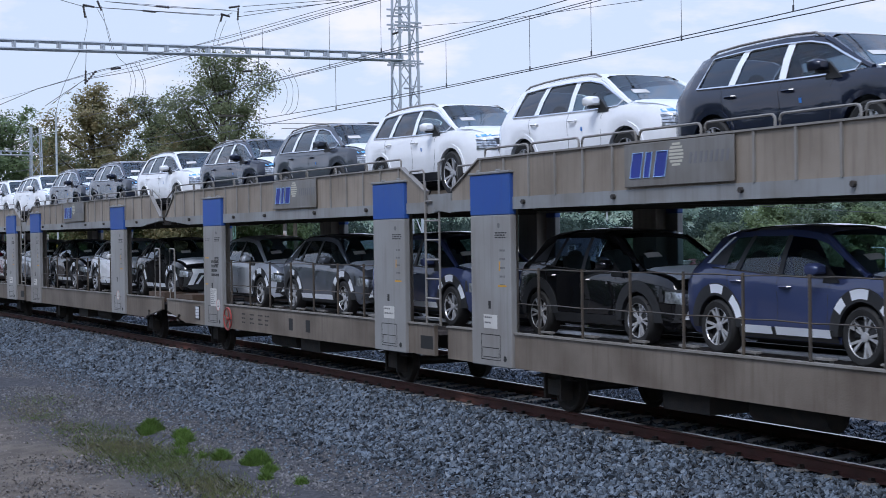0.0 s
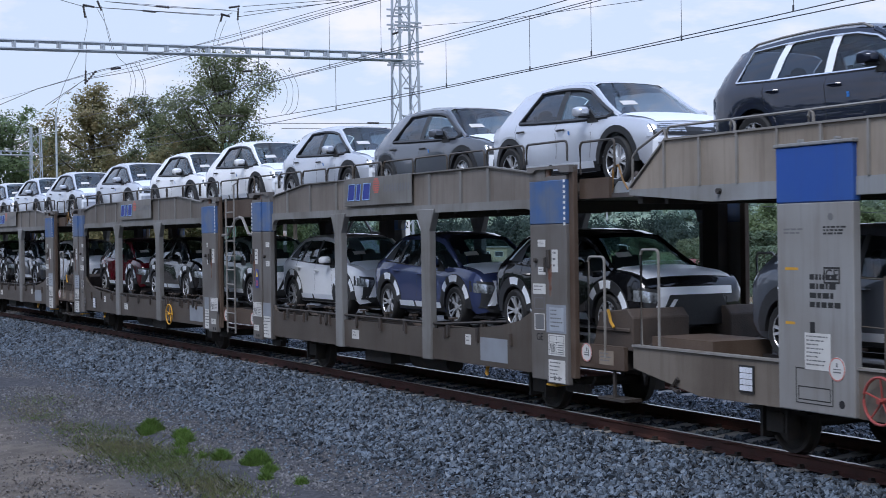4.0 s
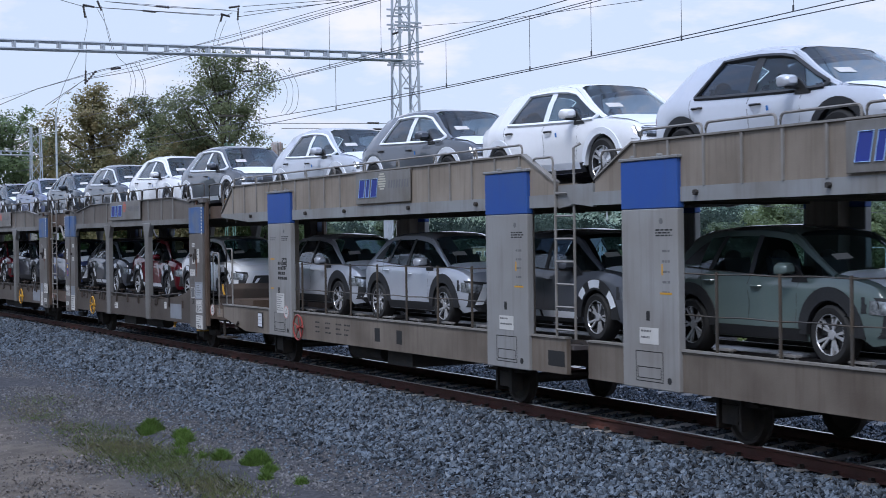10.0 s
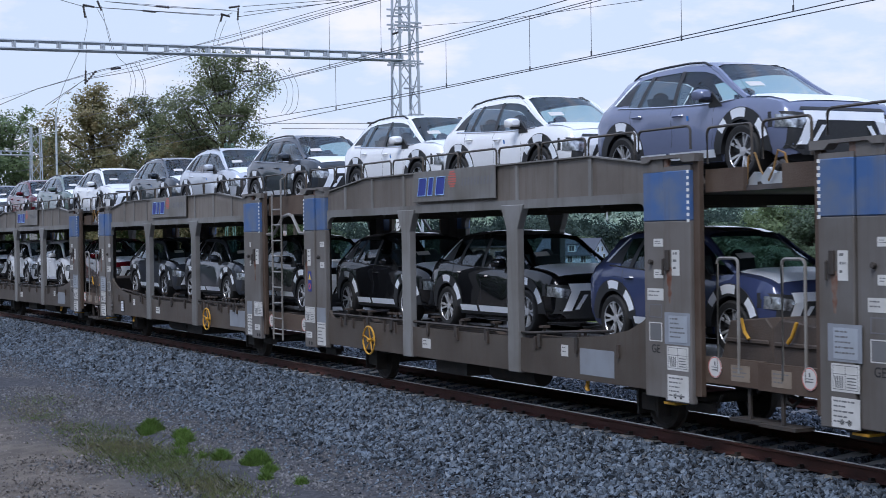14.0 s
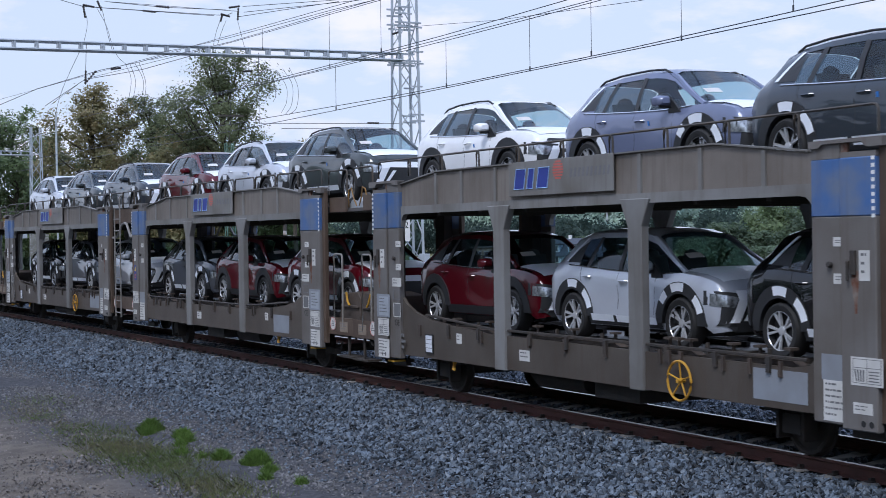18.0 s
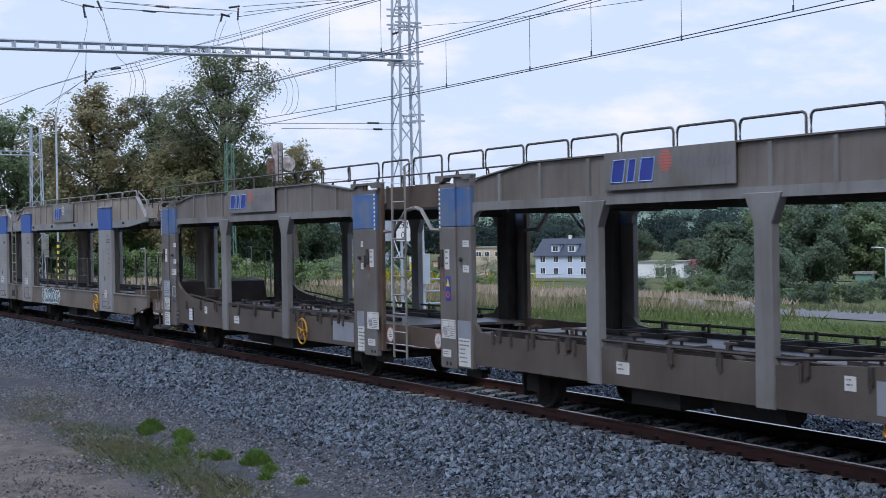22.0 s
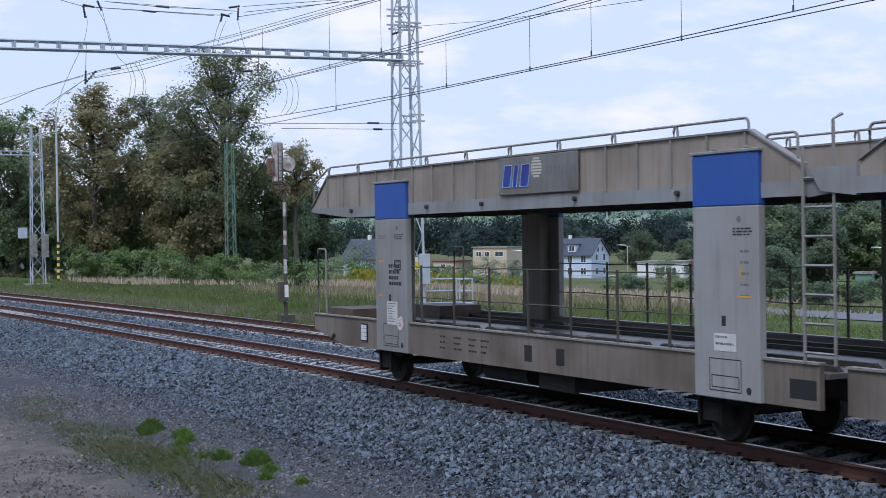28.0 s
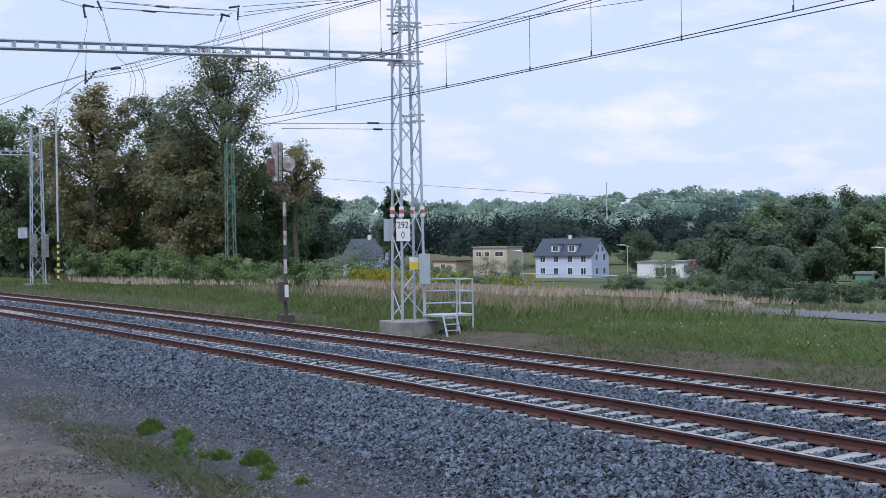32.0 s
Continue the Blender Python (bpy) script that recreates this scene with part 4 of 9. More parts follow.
    quick("end_step", MAT["end_b"], base, (f(12.78), f(13.9), -1.46, -1.40, 0.80, 1.12), label="brown end sill")
    quick("end_step", MAT["end_b"], base, (f(12.78), f(13.9), 1.40, 1.46, 0.80, 1.12), label="brown end sill")
    quick("end_step", MAT["end_b"], base, (f(-1.2), f(0.0), -1.46, -1.40, 0.78, 1.10), label="brown end sill")
    quick("end_step", MAT["end_b"], base, (f(-1.2), f(0.0), 1.40, 1.46, 0.78, 1.10), label="brown end sill")
    for s in (-1, 1):
        bm = bmesh.new()
        prism(bm, [(f(x), z) for x, z in ((12.85, 1.05), (13.85, 1.05), (13.85, 1.50), (13.72, 1.62), (13.05, 1.56), (12.95, 1.30))], s * 1.28, s * 0.35)
        box(bm, f(13.0), f(13.8), s * 1.31, s * 1.28, 1.30, 1.36)
        part("wheel_stop", bm, MAT["rust_dark"], base, "dark raised end trough on the deck", bevel=0.015)
        bm = bmesh.new()
        tube(bm, ((f(13.35), s * 1.34, 1.60), (f(13.42), s * 1.35, 1.44), (f(13.5), s * 1.35, 1.36)), 0.022, 6)
        part("release_lever", bm, MAT["yellow"], base, "yellow release lever", smooth=True)
    bm = bmesh.new()
    tube(bm, ((f(13.55), -1.38, 1.10), (f(13.55), -1.38, 0.42)), 0.03, 6)
    box(bm, f(13.25), f(13.9), -1.46, -1.18, 0.38, 0.42)
    part("foot_step", bm, MAT["steel_dark"], base, "dark hanging foot step at the wagon end")
    # Same added box and tank shapes, darkening the shaded underside.
    bm = bmesh.new()
    box(bm, f(5.0), f(6.1), -1.2, 0.4, 0.36, 0.64)
    tube(bm, ((f(6.6), -0.9, 0.50), (f(8.0), -0.9, 0.50)), 0.17, 12)
    part("air_tank", bm, MAT["steel_dark"], base, "dark brake box and tank added to darken the wagon's underside", smooth=True)
    bm = bmesh.new()
    for s in (-1, 1):
        box(bm, f(13.6), f(14.2), s * 0.6, s * 1.2, 3.16, 3.22)
        tube(bm, ((f(13.5), s * 1.1, 3.25), (f(13.8), s * 1.15, 3.42), (f(14.05), s * 1.15, 3.25)), 0.05, 8)
    part("deck_bridge", bm, MAT["steel_dark"], base, "dark hinged bridge plates between the decks")
    coupling(base, f(13.55), d)
    for y, x, drop in ((-1.05, 13.6, 0.42), (-0.62, 13.62, 0.36), (-1.22, 13.3, 0.30)):
        bm = bmesh.new()
        tube(bm, [(f(x + 0.32 * q), y + 0.05 * math.sin(q * 5), 1.02 - drop * math.sin(q * math.pi * 0.8)) for q in (0, 0.2, 0.4, 0.6, 0.8, 1.0)], 0.024, 6)
        part("brake_hose", bm, MAT["cable_black"], base, "hanging black brake hose", smooth=True)
    for s in (-1, 1):
        bm = bmesh.new()
        prism(bm, [(f(x), z) for x, z in ((13.2, 3.12), (13.95, 3.12), (14.05, 3.24), (13.9, 3.38), (13.78, 3.30), (13.55, 3.34), (13.4, 3.22), (13.2, 3.24))], s * 1.28, s * 1.22)
        part("bridge_hook", bm, MAT["galv"], base, "pale hooked plate of the deck bridge")
        bm = bmesh.new()
        tube(bm, ((f(13.45), s * 1.31, 3.20), (f(13.52), s * 1.34, 3.52), (f(13.64), s * 1.34, 3.56), (f(13.74), s * 1.33, 3.34), (f(13.84), s * 1.32, 3.22)), 0.014, 5)
        part("lashing_cable", bm, MAT["yellow_worn"] if s < 0 else MAT["tube_dark"], base, "loose orange lashing cable" if s < 0 else "")
    for x in (0.35, 12.1):
        bm = bmesh.new()
        for z, w in ((0.50, 0.16), (0.44, 0.11)):
            box(bm, f(x), f(x + 0.5), -1.25, -1.25 + w, z - 0.06, z)
        tube(bm, ((f(x), -1.15, 0.62), (f(x + 0.12), -1.15, 0.46), (f(x + 0.5), -1.15, 0.46), (f(x + 0.62), -1.15, 0.62)), 0.02, 5)
        part("brake_gear", bm, MAT["steel_dark"], base, "dark brake gear under the sill")
    company_sign(base, 4.95, 7.75, 3.20, 3.70, -Y - 0.035, MAT["sign_red"], "company plate with blue blocks and red globe")
    if flip:
        ladder(base, f(-0.55), -Y - 0.06, 0.55, 3.55, MAT["tube_grey"])
    for x in (2.1, 11.0):
        wheelset(base, f(x))
    y0, y1 = -1.56, -1.585           # face of the arch column, face of the end column
    for k, (e, a, inner) in enumerate(((0.12, 0.68, not flip), (12.14, 11.70, flip)) if not flip else ((0.25, 0.81, False), (12.27, 11.83, True))):
        if inner:
            quick("paint_patch", MAT["patch"], base, (a - 0.03, a + 0.41, y0, y0 - 0.002, 1.02, 1.30), label="newer blue-grey paint patch")
            notice(base, a, a + 0.40, 0.58, 1.02, y0 - 0.002, seed + 11 * k, 6)
            diagram(base, e + 0.02, e + 0.50, 1.00, 1.30, y1)
            notice(base, e + 0.05, e + 0.34, 0.70, 0.82, y1, seed + 11 * k + 3, 2)
        else:
            quick("paint_patch", MAT["patch"], base, (e - 0.01, e + 0.52, y1, y1 - 0.002, 1.24, 1.64), label="newer blue-grey paint patch")
            notice(base, e + 0.08, e + 0.46, 1.27, 1.60, y1 - 0.002, seed + 11 * k, 5, MAT["patch_pale"])
            diagram(base, e + 0.04, e + 0.48, 0.92, 1.22, y1)
            notice(base, e + 0.04, e + 0.48, 0.54, 0.86, y1, seed + 11 * k + 3, 5)
            notice(base, a + 0.03, a + 0.38, 1.78, 1.93, y0, seed + 11 * k + 7, 2)
            for za, zb, mat in ((1.56, 1.73, "frame"), (1.26, 1.50, "dark")):
                bm = bmesh.new()
                for q in ((a + 0.06, a + 0.075, za, zb), (a + 0.325, a + 0.34, za, zb), (a + 0.06, a + 0.34, za, za + 0.012), (a + 0.06, a + 0.34, zb - 0.012, zb)):
                    box(bm, q[0], q[1], y0, y0 - 0.003, q[2], q[3])
                part("stencil_frame", bm, MAT["sign_grey"] if mat == "frame" else MAT["paper"], base)
                if mat == "dark":
                    quick("mark", MAT["print_grey"], base, (a + 0.08, a + 0.32, y0, y0 - 0.002, za + 0.02, zb - 0.02))
            text_part("code_letters", "GE", 0.15, MAT["black"], base, pose(a + 0.20, y0 - 0.002, 1.16, 90))
            bars(base, a - 0.02, 0.98, 0.52, 3, y0 + 0.02, MAT["print_grey"], seed + 31 * k, 0.05, 0.10, "wagon_number")
        notice(base, a + 0.18, a + 0.38, 2.46, 2.56, y0, seed + 11 * k + 4, 2)
        notice(base, a + 0.18, a + 0.38, 2.06, 2.17, y0, seed + 11 * k + 5, 2)
        notice(base, e + 0.16, e + 0.32, 2.10, 2.42, y1, seed + 11 * k + 6, 3)
        bm = bmesh.new()
        box(bm, e + 0.04, e + 0.12, y1, y1 - 0.03, 2.16, 2.42)
        tube(bm, ((e - 0.02, y1, 2.30), (e + 0.02, y1 - 0.04, 2.30), (e + 0.02, y1 - 0.04, 2.10)), 0.02, 6)
        tube(bm, ((a + 0.14, y0, 2.26), (a + 0.14, y0 - 0.05, 2.27)), 0.035, 8)
        part("latch", bm, MAT["steel_dark"], base, bevel=0.006)
        stain(base, e + 0.02, e + 0.2, 1.75, 2.2, y1, seed + k)
        bm = bmesh.new()
        for q in (0.20, 0.32):
            lathe(bm, ((0, 0), (0.035, 0), (0.035, -0.004), (0, -0.004)), (e + q, y1, 0.60), "y", 10)
        part("drain_hole", bm, MAT["black"], base)
    notice(base, f(9.6) - 0.09, f(9.6) + 0.09, 0.92, 1.08, -Y, seed + 70, 2)
    notice(base, 5.1, 5.4, 0.78, 0.94, -Y, seed + 71, 2)
    notice(base, min(f(13.3), f(13.65)), max(f(13.3), f(13.65)), 0.86, 1.05, -1.46, seed + 72, 3, MAT["tan_plate"])
    bm = bmesh.new()
    for x, b in ((1.5, 3.0), (3.4, 4.3), (5.1, 7.6), (8.6, 11.2)):
        prism(bm, [(f(x), 1.12), (f(x + 0.12), 1.17), (f(b - 0.12), 1.17), (f(b), 1.12)], -1.44, -1.30)
        for q in (x + 0.2, (x + b) / 2, b - 0.25):
            box(bm, f(q), f(q + 0.05), -1.50, -1.535, 0.98, 1.16)
            tube(bm, ((f(q + 0.02), -1.36, 1.14), (f(q + 0.02), -1.36, 1.30)), 0.025, 6)
            box(bm, f(q - 0.04), f(q + 0.08), -1.42, -1.30, 1.28, 1.31)
    part("wheel_guide", bm, MAT["rust_dark"], base, "rusty brown wheel guide with brackets along the deck edge")
    round_sign(base, 13.0 if not flip else -0.2, 1.0, -1.47)
    round_sign(base, -0.22 if not flip else 13.0, 0.92, -1.47)
    if not flip:
        w = quick("warning_plate", MAT["sign_blue"], base, (0.31, 0.47, y1 - 0.002, y1 - 0.006, 1.60, 1.99), label="blue warning plate with yellow triangle and red ring")
        bm = bmesh.new()
        prism(bm, [(0.33, 1.83), (0.45, 1.83), (0.39, 1.96)], y1 - 0.006, y1 - 0.008)
        part("triangle", bm, MAT["yellow_sign"], w)
        bm = bmesh.new()
        lathe(bm, ((0.035, -0.002), (0.06, -0.002), (0.06, -0.004), (0.035, -0.004), (0.035, -0.002)), (0.39, y1 - 0.005, 1.70), "y", 14)
        part("ring", bm, MAT["sign_red"], w)
    quick("repair_patch", MAT["patch"], base, (10.0 if not flip else 10.55, 10.85 if not flip else 11.5, -Y - 0.001, -Y - 0.004, 0.70, 1.06), label="newer pale grey paint patch")
    if flip:
        sg = quick("tail_board", MAT["black"], base, (2.0, 2.28, -Y - 0.006, -Y - 0.022, 0.70, 1.02), label="square reflector panel in a dark frame")
        bm = bmesh.new()
        for i in range(4):
            for j in range(4):
                box(bm, 2.025 + 0.059 * i, 2.025 + 0.059 * i + 0.052, -Y - 0.022, -Y - 0.026, 0.725 + 0.07 * j, 0.725 + 0.07 * j + 0.063)
        part("reflector", bm, MAT["lamp_glass"], sg, "pale grid of reflectors")
    bm = bmesh.new()
    x = f(10.0)
    tube(bm, ((x, -1.35, 0.66), (x, -1.40, 0.50), (x + 0.06, -1.42, 0.48), (x + 0.06, -1.42, 0.60)), 0.03, 6)
    part("brake_handle", bm, MAT["yellow"], base, "yellow brake lever")
    quick("step", MAT["yellow"], base, (f(12.0), f(12.25), -1.52, -1.3, 0.47, 0.50), label="yellow step")
    return base


MAT["flange_b"] = material("grey_arch_paint", (0.21, 0.207, 0.20), 0.5, alt=(0.10, 0.088, 0.07), scale=1.2, amount=0.7, streaks=0.3, rand=0.1)
MAT["deck_b"] = material("dark_deck_plate", (0.06, 0.055, 0.056), 0.42, alt=(0.14, 0.12, 0.11), scale=1.1, amount=0.8, streaks=0.25, bump=0.15)
MAT["tan_plate"] = material("faded_tan_plate", (0.25, 0.20, 0.15), 0.7, alt=(0.15, 0.11, 0.08), scale=5, amount=0.8)
MAT["patch_pale"] = material("pale_blue_grey_plate", (0.36, 0.39, 0.43), 0.5, alt=(0.27, 0.28, 0.29), scale=3, amount=0.5)
MAT["rust_dark"] = material("dark_rusty_steel", (0.075, 0.055, 0.042), 0.7, alt=(0.04, 0.032, 0.027), scale=3, amount=0.8, bump=0.3)
MAT["rust"] = material("rust_stain", (0.13, 0.045, 0.022), 0.8, alt=(0.22, 0.19, 0.16), scale=9, amount=0.9)
MAT["patch"] = material("pale_grey_patch", (0.26, 0.28, 0.31), 0.5, alt=(0.18, 0.18, 0.18), scale=3, amount=0.5)
MAT["yellow_sign"] = material("yellow_sign", (0.8, 0.6, 0.05), 0.5)

LABEL_A = "beige two-deck car transporter wagon with blue-headed posts"
LABEL_B = "brown-grey arched two-deck car transporter wagon, faded blue posts"
TRAIN = []          # (thing, metres along the track at the start, height)
for at, flip in ((-21.30, 0), (-51.83, 0), (-143.21, 0), (-325.59, 0), (-356.01, 0), (-34.43, 1), (-64.88, 1), (-156.40, 1), (-338.71, 1), (-369.05, 1)):
    if at in (-21.30, -34.43):
        wag = wagon_a(flip, 3 + flip)
        keep = {0: wag} if not flip else {**keep, 1: wag}
    else:
        wag = copy_thing(keep[flip], pose(0, 0, 0))
    empty = at < -300
    if at == -325.59:
        graffiti(wag, 2.45, 4.75, 0.70, 1.13, -1.503, MAT["spray_teal"], 5, "teal and white graffiti patch")
        handwheel(wag, 9.05, -1.58, 0.86, MAT["yellow"], "yellow spoked brake handwheel")
    if at in (-338.71, -369.05):
        for ob in list(wag.children):
            if ob.name.split(".")[0] == "handwheel":
                bpy.data.objects.remove(ob)
    if at == -338.71:
        graffiti(wag, 4.2, 7.5, 0.72, 1.10, -1.503, MAT["spray_red"], 8, "red and white graffiti patch")
    tagged(wag, LABEL_A + (", both decks empty" if empty else ", loaded"), "railway wagon", "wagons of the train")
    TRAIN.append((wag, at, 0.0))
WHEEL_AT = {-97.40: 9.2, -127.96: 9.2, -173.51: 3.1, -203.78: 3.1, -249.28: 9.2, -279.76: 9.2, -310.20: 9.2}
for at, flip in ((-82.23, 0), (-112.76, 0), (-173.51, 0), (-203.78, 0), (-234.22, 0), (-264.51, 0), (-294.94, 0),
                 (-97.40, 1), (-127.96, 1), (-188.73, 1), (-219.02, 1), (-249.28, 1), (-279.76, 1), (-310.20, 1)):
    if at in (-82.23, -97.40):
        wag = wagon_b(flip, 20 + flip)
        keep = {**keep, (2 + flip): wag}
    else:
        wag = copy_thing(keep[2 + flip], pose(0, 0, 0))
    empty = at < -284
    if at in WHEEL_AT:
        handwheel(wag, WHEEL_AT[at], -1.58, 0.80, MAT["yellow"], "yellow spoked brake handwheel")
    tagged(wag, LABEL_B + (", both decks empty" if empty else ", loaded"), "railway wagon", "wagons of the train")
    TRAIN.append((wag, at, 0.0))

# ---------------------------------------------------------------- new cars
def glass_material(name, tint):
    m = bpy.data.materials.new(name)
    m.use_nodes = True
    n, l = m.node_tree.nodes, m.node_tree.links
    n.clear()
    out = n.new("ShaderNodeOutputMaterial")
    tr = n.new("ShaderNodeBsdfTransparent")
    tr.inputs["Color"].default_value = (*tint, 1)
    gl = n.new("ShaderNodeBsdfGlossy")
    gl.inputs["Roughness"].default_value = 0.02
    gl.inputs["Color"].default_value = (0.95, 0.98, 1.0, 1)
    lw, pw, fr = n.new("ShaderNodeLayerWeight"), n.new("ShaderNodeMath"), n.new("ShaderNodeMath")
    lw.inputs["Blend"].default_value = 0.5
    pw.operation, fr.operation = "POWER", "MULTIPLY_ADD"
    pw.inputs[1].default_value, fr.inputs[1].default_value, fr.inputs[2].default_value = 4.6, 0.92, 0.05
    l.new(lw.outputs["Facing"], pw.inputs[0])
    l.new(pw.outputs[0], fr.inputs[0])
    mx = n.new("ShaderNodeMixShader")
    l.new(fr.outputs[0], mx.inputs["Fac"])
    l.new(tr.outputs["BSDF"], mx.inputs[1])
    l.new(gl.outputs["BSDF"], mx.inputs[2])
    l.new(mx.outputs["Shader"], out.inputs["Surface"])
    return m


def paint(name, color, metal=0.0, rough=0.4):
    return material(name, color, rough, metal * 0.35, alt=[c * 0.93 for c in color], scale=14, amount=0.4, coat=1.0, spec=0.06)


PAINT = {
    "white": (paint("white_car_paint", (0.86, 0.87, 0.885)), "white"),
    "silver": (paint("silver_car_paint", (0.58, 0.61, 0.67), 0.75, 0.35), "silver"),
    "grey": (paint("grey_car_paint", (0.105, 0.115, 0.135), 0.5), "dark grey"),
    "dgrey": (paint("slate_car_paint", (0.052, 0.060, 0.076), 0.6), "slate grey"),
    "navy": (paint("navy_car_paint", (0.050, 0.066, 0.150), 0.4), "dark navy"),
    "ink": (paint("ink_blue_car_paint", (0.012, 0.016, 0.032), 0.4), "dark navy"),
    "blue": (paint("steel_blue_car_paint", (0.075, 0.135, 0.23), 0.3), "steel blue"),
    "black": (paint("black_car_paint", (0.004, 0.0045, 0.006)), "black"),
    "night": (paint("blue_black_car_paint", (0.018, 0.023, 0.040), 0.4, 0.3), "blue-black"),
    "dark": (paint("anthracite_car_paint", (0.042, 0.051, 0.064), 0.6), "anthracite"),
    "lav": (paint("blue_grey_car_paint", (0.165, 0.19, 0.29), 0.4), "blue-grey"),
    "red": (paint("red_car_paint", (0.085, 0.003, 0.008)), "deep red"),
    "sage": (paint("sage_car_paint", (0.135, 0.18, 0.17), 0.2), "sage green"),
    "green": (paint("dark_green_car_paint", (0.050, 0.060, 0.062), 0.5), "dark green-grey"),
}
MAT["film"] = material("white_protective_film", (0.87, 0.90, 0.94), 0.28, alt=(0.78, 0.82, 0.88), scale=5, amount=0.5, bump=0.12, bump_scale=14)
MAT["cladding"] = material("black_plastic_cladding", (0.022, 0.023, 0.025), 0.55, alt=(0.035, 0.036, 0.038), scale=30, amount=0.5)
MAT["tyre"] = material("tyre_rubber", (0.014, 0.014, 0.014), 0.75, alt=(0.03, 0.028, 0.026), scale=9, amount=0.5)
MAT["rim"] = material("alloy_rim", (0.55, 0.56, 0.58), 0.25, metal=0.35, alt=(0.38, 0.39, 0.40), scale=8, amount=0.3)
MAT["rim_dark"] = material("dark_alloy", (0.010, 0.010, 0.011), 0.6)
MAT["interior"] = material("dark_upholstery", (0.030, 0.031, 0.034), 0.8, alt=(0.05, 0.05, 0.052), scale=20, amount=0.5)
MAT["headlight"] = material("headlamp_glass", (0.62, 0.66, 0.70), 0.12, metal=0.6, alt=(0.06, 0.065, 0.075), scale=16, amount=1.0, coat=1.0)
MAT["tail_red"] = material("tail_lamp_red", (0.20, 0.006, 0.008), 0.12, coat=1.0)
MAT["chrome"] = material("bright_trim", (0.70, 0.71, 0.72), 0.18, metal=0.9)
MAT["lamp_film"] = material("blue_lamp_film", (0.10, 0.38, 0.72), 0.25, alt=(0.25, 0.5, 0.75), scale=9, amount=0.5)
MAT["tape"] = material("blue_tape", (0.05, 0.22, 0.62), 0.6)
MAT["glass"] = glass_material("windscreen_glass", (0.66, 0.80, 0.82))
MAT["glass_mid"] = glass_material("side_glass", (0.55, 0.67, 0.70))
MAT["glass_dark"] = glass_material("tinted_glass", (0.16, 0.19, 0.235))


def table(rows):
    xs, cols = [r[0] for r in rows], list(zip(*[r[1:] for r in rows]))

    def at(x):
        return [float(np.interp(x, xs, c)) for c in cols]
    return at


